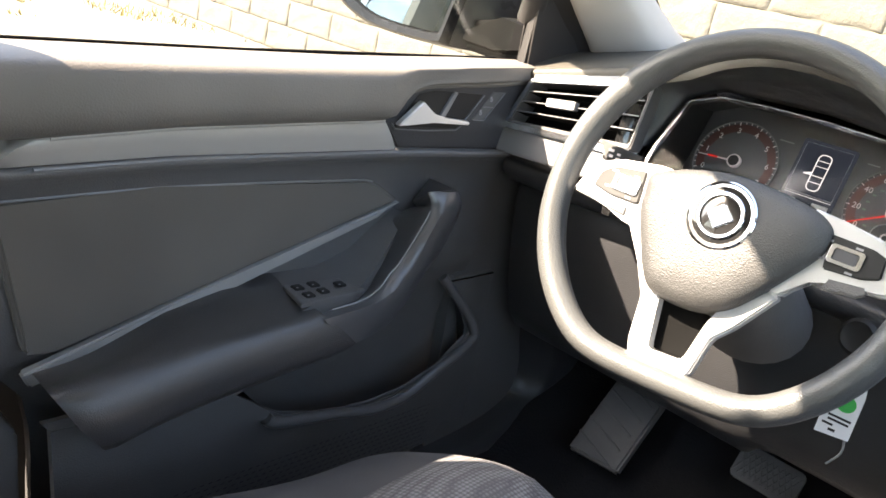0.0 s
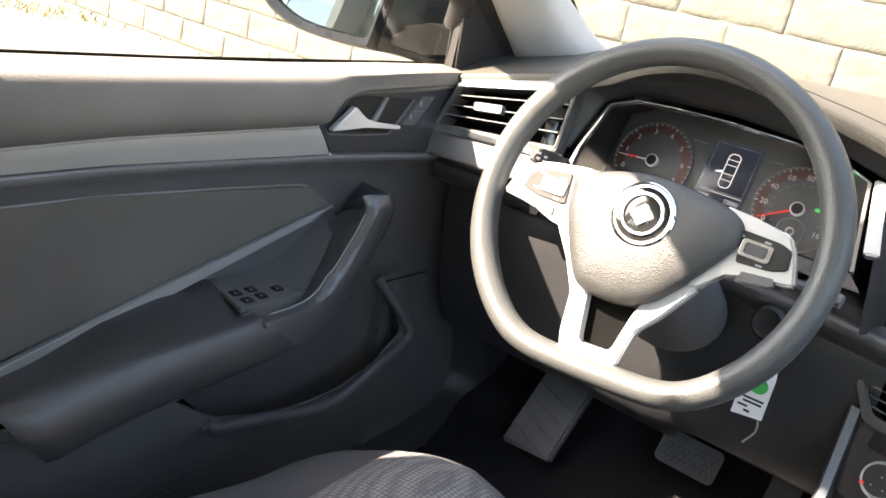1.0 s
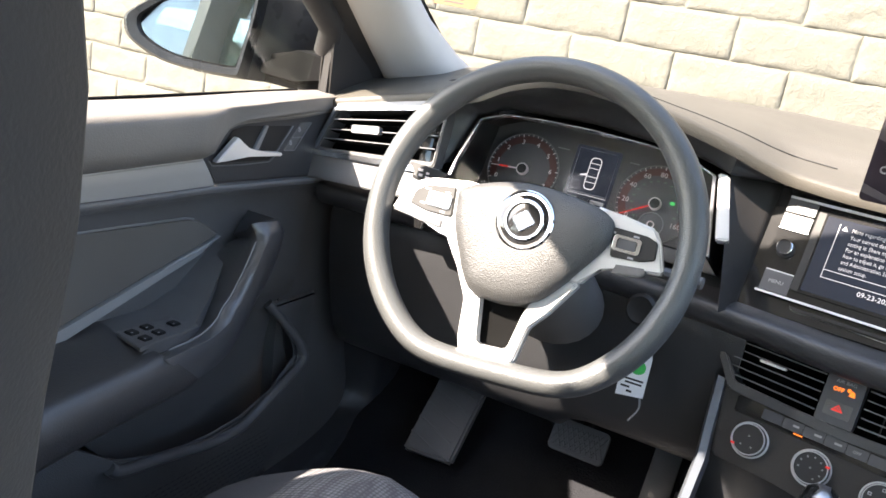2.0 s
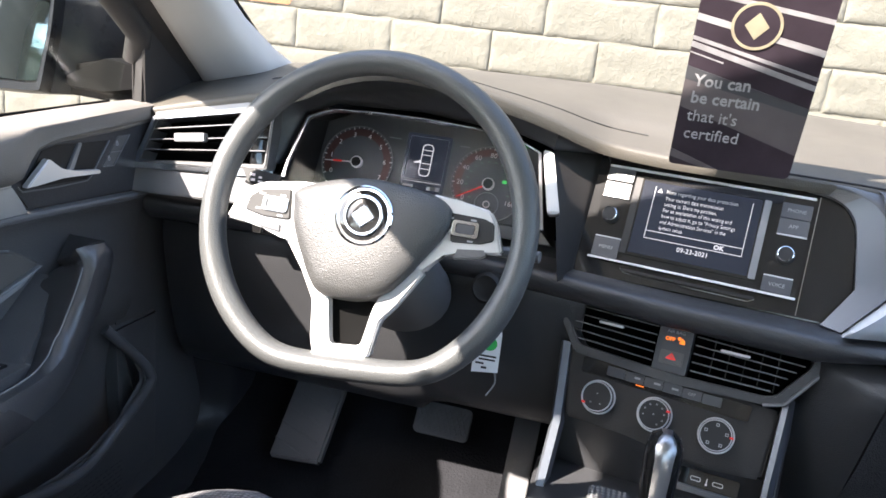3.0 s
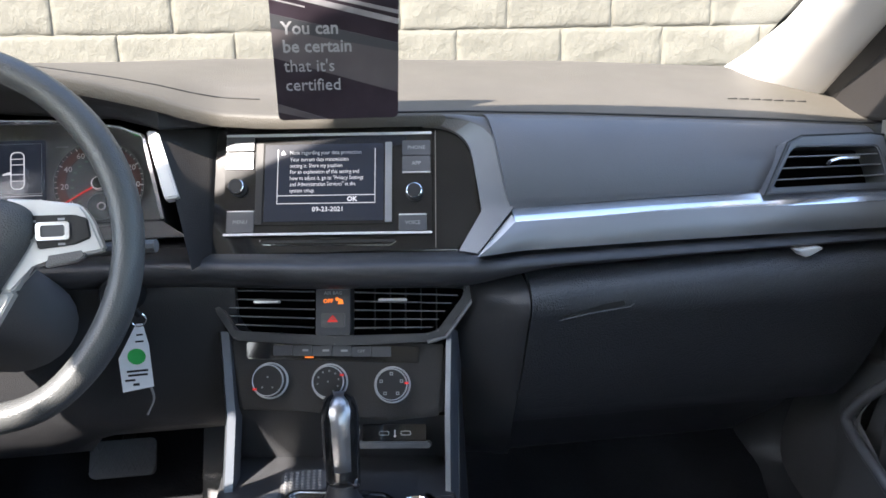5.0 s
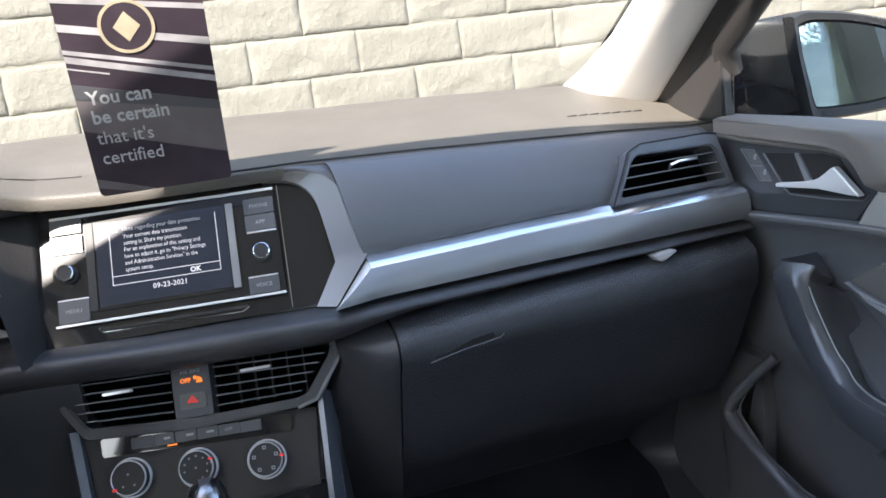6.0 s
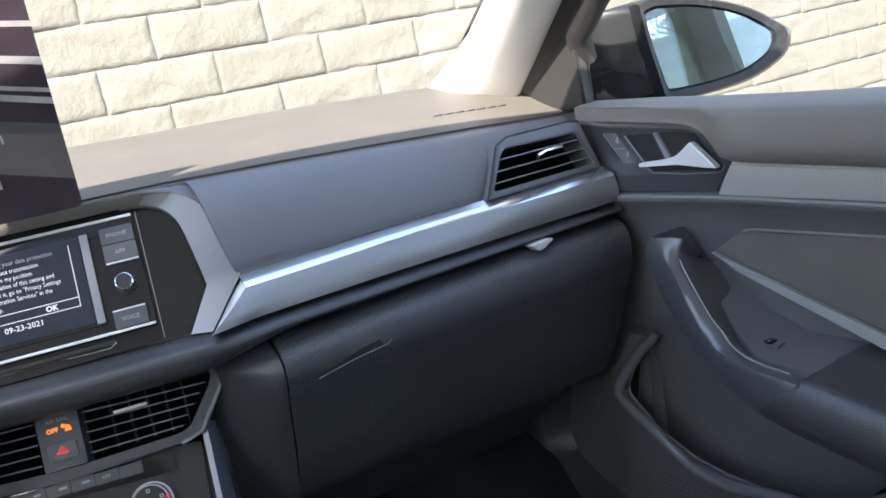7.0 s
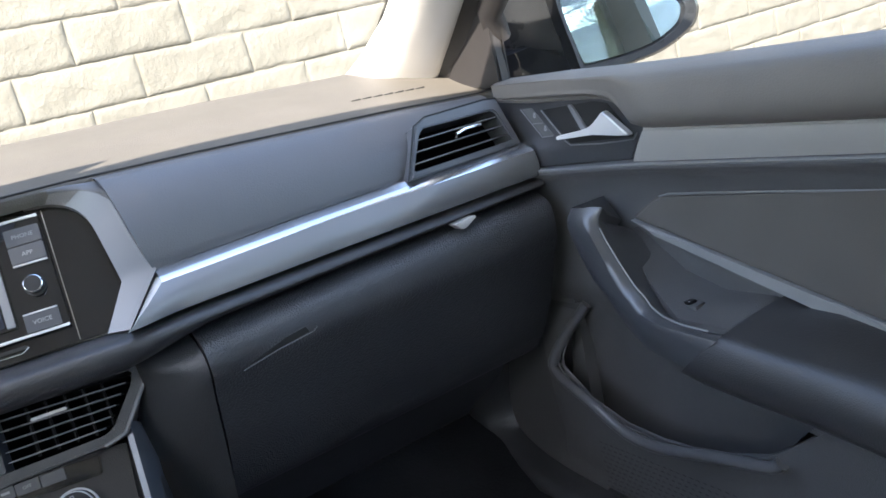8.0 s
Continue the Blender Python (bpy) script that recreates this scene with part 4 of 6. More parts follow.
    lettering("PASSENGER", 0.0058, VEN, 0, 0.0135, 0.0031, M_GREYMARK, mid, "CENTER")
    lettering("AIR BAG", 0.0058, VEN, 0, 0.0075, 0.0031, M_GREYMARK, mid, "CENTER")
    lettering("OFF", 0.0066, VEN, -0.0058, -0.002, 0.0031, M_ORANGE, mid, "CENTER", bold=0.0002)
    part("airbag_lamp", prism(disc(0.0022, 14, 0.005, 0.0004), VEN, 0.003, 0.0036), M_ORANGE, mid)
    part("airbag_lamp", prism([(0.0055, -0.0055), (0.0125, -0.0055), (0.0115, -0.0005), (0.008, 0.0012)], VEN, 0.003, 0.0036), M_ORANGE, mid)


def build_cluster():
    c = thing("instrument_cluster", (-0.34, 1.24, 0.80), "instrument cluster with two round gauges and a small display", "instruments")
    inner = [(x * 0.978, y * 0.965 if y > 0 else y) for x, y in BEZEL]
    part("bezel", ring(BEZEL, inner, BZ, -0.006, 0.003, 0.001), M_BRIGHT, c, "thin bright bezel line")
    far = [(-0.176, -0.07), (-0.17, -0.05), (-0.163, 0.055), (-0.13, 0.071), (-0.07, 0.075), (0.0, 0.076), (0.075, 0.074), (0.14, 0.068), (0.168, 0.055), (0.185, -0.07)]
    bm = bmesh.new()
    a = [bm.verts.new(BZ @ Vector((x, y, -0.004))) for x, y in inner]
    b = [bm.verts.new(CLU @ Vector((x + 0.01, y, 0.0))) for x, y in far]
    a2 = [bm.verts.new(BZ @ Vector((x * 1.02, y * 1.03, -0.005))) for x, y in inner]
    b2 = [bm.verts.new(CLU @ Vector((x * 1.02 + 0.01, y * 1.03, -0.002))) for x, y in far]
    for p, q in ((a, b), (a2, b2)):
        for i in range(len(p) - 1):
            bm.faces.new((p[i], p[i + 1], q[i + 1], q[i]))
    part("cowl", bm, M_BLACK, c)
    part("face_plate", prism([(x + 0.01, y) for x, y in far], CLU, -0.01, 0.0), M_DIALFACE, c, "dark grey instrument face")
    # bright end strip on the passenger side of the cluster
    part("end_strip", prism([(0.163, 0.042), (0.176, 0.041), (0.198, -0.037), (0.183, -0.039)], BZ, -0.01, 0.007, 0.002), M_SPOKE, c, "pale satin end strip")

    def gauge(u, v, r, values, a0, a1, needle, name, red_from=None):
        m = CLU @ Matrix.Translation((u, v, 0.001))
        g = part(name, prism(disc(r, 48), m, 0, 0.002, 0.0006), M_DIALFACE, c)
        part("gauge_rim", ring(disc(r * 1.0, 64), disc(r * 0.982, 64), m, 0.002, 0.0042), M_STRIP, g)
        n = 42
        span = [radians(a0 + (a1 - a0) * i / n) for i in range(n + 1)]
        arc = [(r * 0.93 * math.cos(a), r * 0.93 * math.sin(a)) for a in span] + [(r * 0.74 * math.cos(a), r * 0.74 * math.sin(a)) for a in reversed(span)]
        part("red_band", prism(arc, m, 0.0018, 0.0024), M_DIALRED, g)
        for i in range(len(values) * 4 - 3):
            a = radians(a0 + (a1 - a0) * i / (len(values) * 4 - 4))
            k = 0.90 if i % 4 == 0 else 0.935
            w = 0.0006 if i % 4 == 0 else 0.00035
            p, q = Vector((r * k * math.cos(a), r * k * math.sin(a))), Vector((r * 0.975 * math.cos(a), r * 0.975 * math.sin(a)))
            o = Vector((-math.sin(a), math.cos(a))) * w
            part("tick", prism([tuple(p - o), tuple(q - o), tuple(q + o), tuple(p + o)], m, 0.0022, 0.003), M_WHITEMARK, g)
        for i, s in enumerate(values):
            a = radians(a0 + (a1 - a0) * i / (len(values) - 1))
            lettering(s, 0.0098, m, r * 0.76 * math.cos(a), r * 0.76 * math.sin(a), 0.0027, M_WHITEMARK, g, "CENTER", name="numeral")
        a = radians(needle)
        p, o = Vector((math.cos(a), math.sin(a))), Vector((-math.sin(a), math.cos(a)))
        pts = [p * 0.006 - o * 0.0010, p * r * 0.9 - o * 0.0004, p * r * 0.9 + o * 0.0004, p * 0.006 + o * 0.0010]
        part("needle", prism([tuple(q) for q in pts], m, 0.004, 0.0055), M_RED if name == "speedometer" else M_WHITEMARK, g, "red needle" if name == "speedometer" else "white needle")
        if name == "rev_counter":
            part("needle_mark", prism([tuple(q) for q in (p * r * 0.42 - o * 0.0009, p * r * 0.66 - o * 0.0008, p * r * 0.66 + o * 0.0008, p * r * 0.42 + o * 0.0009)], m, 0.0045, 0.0060), M_RED, g, "red part of the needle")
        part("needle_hub", lathe([(0.0086, 0.002), (0.0086, 0.0075), (0.0075, 0.0085)], m, 28), M_WHITEMARK, g, "pale ring round the needle hub")
        part("needle_cap", lathe([(0.0068, 0.003), (0.0068, 0.0085), (0.005, 0.0095), (0, 0.0095)], m, 24), M_BLACK, g)
        return m, g
    gauge(-0.097, 0.001, 0.053, [str(i) for i in range(8)], 205, -25, 184, "rev_counter")
    m, g = gauge(0.096, -0.001, 0.053, ["0", "20", "40", "60", "80", "100", "120", "140", "160"], 215, -35, 210, "speedometer")
    part("lamp", prism(rect(0.018, 0.004, 0.0245, 0.0085, 0.0015), m, 0.002, 0.0032), M_GREENLAMP, g, "small green lamp")
    for i in range(15):
        a = radians(222 - 17.5 * i)
        part("small_numeral", prism(rect(-0.0019, -0.0010, 0.0019, 0.0010), m @ Matrix.Translation((0.0315 * math.cos(a), 0.0315 * math.sin(a), 0)), 0.0019, 0.0024), M_SMALLMARK, g)
    part("fuel_rim", ring(disc(0.017, 40, 0.002, -0.028), disc(0.0160, 40, 0.002, -0.028), m, 0.002, 0.004), M_GREYMARK, g)
    part("fuel_hub", ring(disc(0.005, 24, 0.002, -0.028), disc(0.0036, 24, 0.002, -0.028), m, 0.002, 0.005), M_WHITEMARK, g)
    # display with the outline of a car, one door open
    d = part("display", prism(rect(-0.030, -0.026, 0.034, 0.056, 0.002), CLU, 0.0, 0.002, 0.0006), M_DISPLAY, c, "small dark display with a car outline")
    part("display_frame", ring(rect(-0.026, -0.010, 0.030, 0.052), rect(-0.0255, -0.0095, 0.0295, 0.0515), CLU, 0.002, 0.0026), M_GREYMARK, d)
    part("display_line", prism(rect(-0.026, -0.0125, 0.030, -0.012), CLU, 0.002, 0.0026), M_LIT, d)
    part("car_outline", ring(rect(-0.006, -0.004, 0.010, 0.042, 0.006), rect(-0.005, -0.003, 0.009, 0.041, 0.0052), CLU, 0.002, 0.0026), M_LIT, d)
    for v0 in (0.006, 0.014, 0.026, 0.033):
        part("car_outline", prism(rect(-0.005, v0, 0.009, v0 + 0.0007), CLU, 0.002, 0.0026), M_LIT, d)
    part("car_outline", prism([(-0.006, 0.018), (-0.015, 0.015), (-0.015, 0.0135), (-0.006, 0.0145)], CLU, 0.002, 0.0026), M_LIT, d)
    bars(CLU @ Matrix.Translation((0, 0, 0.002)), [(0.010, -0.0225, 0.029, -0.017), (-0.025, -0.021, -0.010, -0.017)], M_GREYMARK, d)
    # small marks beside the gauges
    bars(CLU @ Matrix.Translation((0, 0, 0.0005)), [(-0.058, 0.044, -0.040, 0.0455), (0.046, 0.046, 0.060, 0.0475)], M_GREYMARK, c)
    lens = part("lens", prism([(x * 0.985, y * 0.985) for x, y in inner], BZ, -0.007, -0.0055), M_LENS, c, "clear lens over the gauges")
    lens.visible_shadow = False


def build_radio():
    pan = part("centre_panel", prism([(-0.150, 0.060), (-0.150, -0.085), (-0.142, -0.085), (0.152, -0.084), (0.178, -0.042), (0.173, 0.024), (0.162, 0.047), (0.148, 0.064), (0.085, 0.072), (-0.127, 0.073), (-0.145, 0.068)],
               RAD, -0.03, -0.004, 0.003), M_GLOSS, dash, "gloss black centre panel")
    rows = []
    for i in range(25):
        u = -0.165 + 0.30 * i / 24
        v = level([(-0.165, 0.062), (-0.127, 0.074), (0.085, 0.075), (0.135, 0.071), (0.16, 0.066), (0.18, 0.058)], u)
        a = RAD @ Vector((u, v, -0.004))
        k = min(1, max(0, (0.150 - u) / 0.05))
        lip = RAD @ Vector((u, v + 0.001 + 0.003 * k, -0.002 + 0.014 * k))
        x = a.x
        e = Vector((x, level(EDGE_Y, x) + 0.012, level(EDGE_Z, x) - 0.001))
        rows.append(smooth_line([a, lip, lip + Vector((0, 0.008, 0.003 * k)), e, e + Vector((0, 0.03, 0.001))], 12))
    part("centre_hood", sheet(rows, (0, 0.01, -0.006)), M_PLASTIC, dash, "dark hood over the radio", sharp=70)
    outer = [tuple(p)[:2] for p in smooth_line([(x, y, 0) for x, y in ((0.110, 0.0745), (0.142, 0.0715), (0.171, 0.064), (0.188, 0.052), (0.198, 0.034), (0.2065, -0.004), (0.214, -0.038))], 20)] + [(0.173, -0.090)]
    inner = [tuple(p)[:2] for p in smooth_line([(x, y, 0) for x, y in ((0.110, 0.0660), (0.134, 0.0630), (0.152, 0.055), (0.1625, 0.043), (0.168, 0.028), (0.174, -0.008), (0.1785, -0.038))], 20)] + [(0.1515, -0.085)]
    for first, last, name, mat, label in ((0, 6, "surround_top", M_PLASTIC, ""), (6, len(outer) - 1, "centre_surround", M_SURROUND, "satin silver surround of the centre panel")):
        bm = bmesh.new()
        lay = []
        for pts, d0, d1 in ((outer, -0.02, -0.02), (outer, 0.0085, 0.0115), (outer, 0.009, 0.012), (inner, 0.004, 0.004), (inner, -0.02, -0.02)):
            lay.append([bm.verts.new(RAD @ Vector((x, y, d0 + (d1 - d0) * min(1, (k + first) / 8)))) for k, (x, y) in enumerate(pts[first:last + 1])])
        for a, b in zip(lay, lay[1:] + lay[:1]):
            for k in range(last - first):
                bm.faces.new((a[k], a[k + 1], b[k + 1], b[k]))
        for k in (0, last - first):
            bm.faces.new([r[k] for r in lay])
        part(name, bm, mat, dash, label, sharp=30)

    # corner of the passenger pad over the surround
    rows = []
    for i in range(13):
        u = 0.100 + 0.094 * i / 12
        a = RAD @ Vector((u, level([(0.100, 0.0755), (0.125, 0.0735), (0.158, 0.0685), (0.188, 0.0545), (0.194, 0.045)], u), 0.010))
        e = Vector((a.x, level(EDGE_Y, a.x) + 0.006, level(EDGE_Z, a.x) - 0.002))
        rows.append(smooth_line([a + Vector((0, 0.006, -0.001)), a, a.lerp(e, 0.5) + Vector((0, -0.003, 0.002)), e], 8))
    part("pad_corner", sheet(rows, (0, 0.012, -0.004)), M_PAD, dash, "grey pad above the radio surround", sharp=60)

    r = thing("radio", (0.022, 1.165, 0.82), "car radio with a lit touch screen, two knobs and side buttons", "radio")
    part("face", prism(rect(-0.1225, -0.062, 0.1215, 0.058, 0.003), RAD, -0.006, 0.0015, 0.001), M_GLOSS, r, "gloss black radio face")
    for v0, v1 in ((0.0555, 0.0585), (-0.0640, -0.0612)):
        part("chrome_line", prism(rect(-0.122, v0, 0.121, v1), RAD, 0.001, 0.0035, 0.0006), M_RINGS, r, "thin chrome line")
    scr = part("screen", prism(rect(-0.086, -0.052, 0.076, 0.049, 0.002), RAD, 0.001, 0.003, 0.0008), M_GLOSS, r, "touch screen with a message")
    part("screen_edge", prism(rect(0.0665, -0.050, 0.0745, 0.046, 0.001), RAD, 0.002, 0.0045, 0.0008), M_SILVER, scr)
    part("screen_edge", prism(rect(-0.0855, -0.051, -0.077, 0.047, 0.001), RAD, 0.002, 0.0040, 0.0008), M_BLACK, scr)
    part("picture", prism(rect(-0.075, -0.048, 0.065, 0.045), RAD, 0.002, 0.0035), M_DISPLAY, scr, "dark blue lit screen picture")
    d = 0.0038
    lettering("Note regarding your data protection", 0.0066, RAD, -0.046, 0.0345, d, M_GREYMARK, scr, width=0.86)
    tri = [(-0.0565, 0.0325), (-0.0505, 0.0325), (-0.0535, 0.0375)]
    part("warning_sign", ring(tri, [(-0.0553, 0.0332), (-0.0517, 0.0332), (-0.0535, 0.0362)], RAD, 0.0034, 0.0041), M_LIT, scr)
    for i, s in enumerate(("Your current data transmission", "setting is: Share my position.", "For an explanation of this setting and", "how to adjust it, go to \"Privacy Settings", "and Administration Services\" in the", "system setup.")):
        lettering(s, 0.0068, RAD, -0.0455, 0.0262 - 0.0075 * i, d, M_LIT, scr, width=0.80, bold=-0.00010)
    for u0, v0, u1, v1 in ((-0.060, -0.027, 0.055, -0.0264), (-0.060, -0.0175, 0.055, -0.0169), (-0.060, -0.027, -0.0594, 0.039), (0.0544, -0.027, 0.055, 0.039)):
        part("screen_line", prism(rect(u0, v0, u1, v1), RAD, 0.0034, 0.0041), M_LIT, scr)
    lettering("OK", 0.0078, RAD, 0.028, -0.0222, d, M_LIT, scr, "CENTER", bold=0.0002)
    lettering("09-23-2021", 0.0080, RAD, 0.0, -0.034, d, M_LIT, scr, "CENTER")
    for u0, v0, u1, v1, s in ((-0.1215, 0.0380, -0.0885, 0.0550, "RADIO"), (-0.1215, 0.0185, -0.0885, 0.0360, "MEDIA"), (-0.118, -0.0605, -0.086, -0.036, "MENU"),
                              (0.0865, 0.0295, 0.1195, 0.0475, "PHONE"), (0.0865, 0.0105, 0.1195, 0.0285, "APP"), (0.0825, -0.0605, 0.1150, -0.0425, "VOICE")):
        key = part("key", prism(rect(u0, v0, u1, v1, 0.0012), RAD, 0.001, 0.0045, 0.0008), M_BUTTON, r, "grey radio key")
        if s in ("RADIO", "MEDIA"):
            bars(RAD @ Matrix.Translation((0, 0, 0.0043)), [((u0 + u1) / 2 - 0.007, (v0 + v1) / 2 - 0.0015, (u0 + u1) / 2 + 0.007, (v0 + v1) / 2 + 0.0015)], M_GREYMARK, key)
        else:
            lettering(s, 0.0062, RAD, (u0 + u1) / 2, (v0 + v1) / 2, 0.0046, M_GREYMARK, key, "CENTER")
    for u0, v0, u1 in ((-0.1215, 0.0172, -0.0885), (0.0865, 0.0090, 0.1195), (-0.118, -0.0352, -0.086), (0.0825, -0.0415, 0.1150)):
        part("chrome_line", prism(rect(u0, v0 - 0.0007, u1, v0 + 0.0007), RAD, 0.001, 0.0045, 0.0004), M_RINGS, r)
    for u, v in ((-0.106, -0.007), (0.101, -0.015)):
        k = part("knob", lathe([(0.0105, 0.001), (0.0105, 0.003), (0.0086, 0.0035), (0.0084, 0.012), (0.0078, 0.0130), (0, 0.0130)], RAD @ Matrix.Translation((u, v, 0)), 32), M_BLACK, r, "round black knob with a bright ring")
        part("knob_ring", lathe([(0.0090, 0.0112), (0.0090, 0.0130), (0.0080, 0.0137), (0.0076, 0.0128)], RAD @ Matrix.Translation((u, v, 0)), 32), M_BRIGHT, k)
    part("disc_slot", prism(rect(-0.080, -0.0725, 0.078, -0.0690, 0.0015), RAD, -0.005, -0.0025, 0.0006), M_BLACK, r)
    part("slot_edge", sweep([RAD @ Vector(p) for p in ((-0.080, -0.0685, -0.003), (-0.0755, -0.0740, -0.003), (0.072, -0.0760, -0.003), (0.079, -0.0715, -0.003))], 0.0005, 6), M_BRIGHT, r)
    part("side_seam", prism(rect(0.1245, -0.080, 0.1255, 0.062), RAD, -0.005, -0.0030), M_BRIGHT, r)


def build_climate():
    c = thing("climate_panel", (0.01, 1.12, 0.60), "dark grey climate control panel with three round dials", "climate control")
    part("panel", prism([(-0.124, 0.054), (-0.108, -0.031), (-0.03, -0.034), (0.02, -0.040), (0.068, -0.046), (0.132, -0.040), (0.138, 0.043), (0.0, 0.049)], CLI, -0.02, 0.0, 0.004), M_TRIANGLE, c, "dark grey panel")
    bar = part("button_bar", prism([(-0.100, 0.028), (0.105, 0.021), (0.107, 0.040), (-0.101, 0.048)], CLI, -0.004, 0.003, 0.0015), M_GLOSS, c, "gloss black button bar")
    for i in range(6):
        u = -0.068 + 0.0235 * i
        part("button", prism(rect(u, 0.0315 - 0.00055 * i, u + 0.0228, 0.0435 - 0.00055 * i, 0.001), CLI, 0.001, 0.0052, 0.001), M_BUTTON, bar, "grey climate button")
    part("lamp", prism(rect(-0.030, 0.0283, -0.020, 0.0297), CLI, 0.002, 0.0045), M_ORANGE, bar, "small amber lamp")
    lettering("OFF", 0.005, CLI, 0.037, 0.0352, 0.0054, M_GREYMARK, bar, "CENTER")
    bars(CLI @ Matrix.Translation((0, 0, 0.005)), [(-0.033, 0.0360, -0.026, 0.0385), (-0.009, 0.0355, -0.001, 0.038), (0.013, 0.0350, 0.021, 0.0375)], M_GREYMARK, bar)
    for u, v, kind, red in ((-0.071, 0.002, 0, 215), (0.0, 0.0, 1, 25), (0.074, -0.004, 2, 5)):
        m = CLI @ Matrix.Translation((u, v, 0))
        dial = part("dial", lathe([(0.0208, -0.001), (0.0208, 0.003), (0.0188, 0.0045), (0.0182, 0.014), (0.0172, 0.0156), (0, 0.0156)], m, 44), M_BLACK, c, "round black dial with chrome rings")
        part("dial_ring", lathe([(0.0215, 0.000), (0.0215, 0.0040), (0.0207, 0.0048), (0.0201, 0.0040)], m, 44), M_RINGS, dial)
        part("dial_ring", lathe([(0.0186, 0.0130), (0.0186, 0.0152), (0.0179, 0.0162), (0.0171, 0.0154)], m, 44), M_RINGS, dial)
        a = radians(red)
        part("dial_mark", prism(rect(-0.0022, -0.0012, 0.0022, 0.0012), m @ Matrix.Translation((0.0178 * math.cos(a), 0.0178 * math.sin(a), 0)), 0.0152, 0.0168), M_RED, dial, "red mark")
        marks = {0: [(0, 0.004), (0.006, -0.008), (-0.006, -0.008)], 1: [(0, 0)] + [(0.0125 * math.cos(radians(t)), 0.0125 * math.sin(radians(t))) for t in range(-60, 200, 36)],
                 2: [(0.0125 * math.cos(radians(t)), 0.0125 * math.sin(radians(t))) for t in (18, 90, 162, 234, 306)]}[kind]
        for x, y in marks:
            w = 0.0019 if kind == 2 else 0.0009
            part("dial_sign", ring(rect(x - w, y - w, x + w, y + w), rect(x - w * 0.5, y - w * 0.5, x + w * 0.5, y + w * 0.5), m, 0.0154, 0.0159), M_GREYMARK, dial)


def build_console():
    c = thing("centre_console", (0.01, 0.95, 0.32), "black centre console with a storage tray and silver side rails", "console")

    def at(u, v, d=0.0):
        return CLI @ Vector((u, v, d))
    # side rails
    for s, us in ((-1, (-0.130, -0.127, -0.124, -0.121)), (1, (0.144, 0.142, 0.140, 0.138))):
        o, oi = us[0] + 0.0, us[3]
        rows = []
        for v in (0.060, 0.03, 0.0, -0.04, -0.09, -0.15, -0.22):
            k = -0.012 * s * min(1, (0.06 - v) / 0.1) * (1 if s < 0 else 0.2)
            rows.append([at(o + k + s * 0.012, v, -0.05), at(o + k + s * 0.004, v, 0.004), at(o + k, v, 0.010), at(oi + k, v, 0.008), at(oi + k, v, -0.02)])
        part("side_rail", sheet(rows), M_SURROUND, c, "satin graphite console rail", sharp=50)
        # outer flank down to the floor
        k = -0.012 * s * (1 if s < 0 else 0.2)
        top = [at(o + k + s * 0.010, v, -0.03) for v in (0.06, -0.04, -0.15, -0.22)]
        part("flank", sheet([top, [Vector((p.x + s * 0.015, p.y - 0.01, 0.30)) for p in top]], (-s * 0.01, 0, 0)), M_LOWER, c)
        part("flank_rear", box((s * 0.115 - 0.008, 0.3, 0.30), (s * 0.115 + 0.008, 1.03, 0.535), 0.004), M_LOWER, c)
    # tray: back wall, floor, step
    part("tray_back", sheet([[at(-0.121, -0.028, -0.010), at(0.138, -0.040, -0.010)], [at(-0.121, -0.10, -0.075), at(0.138, -0.10, -0.075)], [at(-0.121, -0.125, -0.06), at(0.138, -0.125, -0.06)]], (0, 0.01, 0)), M_LOWER, c)
    part("tray_floor", box((-0.124, 1.02, 0.520), (0.145, 1.16, 0.532), 0.003), M_LOWER, c)
    # Paler plate and dots paint the sun patch on the dotted tray floor.
    part("tray_sun_patch", prism(rect(-0.052, 1.052, 0.0, 1.105, 0.012), Matrix.Identity(4), 0.532, 0.536, 0.001), M_RUBBER, c, "dotted tray floor with its sun patch painted paler")
    for i in range(7):
        for j in range(7):
            part("sun_patch_dot", lathe([(0.0022, 0), (0.0016, 0.0014), (0, 0.0016)], Matrix.Translation((-0.0465 + 0.0066 * i, 1.058 + 0.0066 * j, 0.536)), 6), M_STRIP, c)
    part("tray_step", prism(rect(0.02, -0.078, 0.118, -0.070), CLI, -0.05, -0.012, 0.002), M_PLASTIC, c)
    usb = part("socket_panel", prism(rect(0.036, -0.071, 0.112, -0.050, 0.002), CLI, -0.045, -0.022, 0.001), M_GLOSS, c, "black panel with two sockets")
    for u in (0.062, 0.088):
        part("usb_socket", ring(rect(u - 0.0062, -0.0632, u + 0.0062, -0.0578, 0.002), rect(u - 0.0053, -0.0623, u + 0.0053, -0.0587, 0.0014), CLI, -0.0225, -0.0205), M_BRIGHT, usb, "bright-rimmed socket")
    part("usb_sign", sweep([CLI @ Vector((0.075, v, -0.0215)) for v in (-0.064, -0.057)], 0.0006, 6), M_WHITEMARK, usb)
    part("usb_sign", prism(disc(0.0014, 12, 0.075, -0.064), CLI, -0.022, -0.0208), M_WHITEMARK, usb)
    part("console_top", prism([(-0.112, 0.35), (0.118, 0.35), (0.122, 1.040), (-0.112, 1.052)], Matrix.Identity(4), 0.515, 0.535, 0.004), M_LOWER, c)
    part("grey_plate", prism([(-0.082, 0.93), (-0.050, 0.93), (-0.050, 1.055), (-0.062, 1.055), (-0.080, 1.040)], Matrix.Identity(4), 0.535, 0.541, 0.003), M_SILVER, c, "lighter grey plate on the console top")
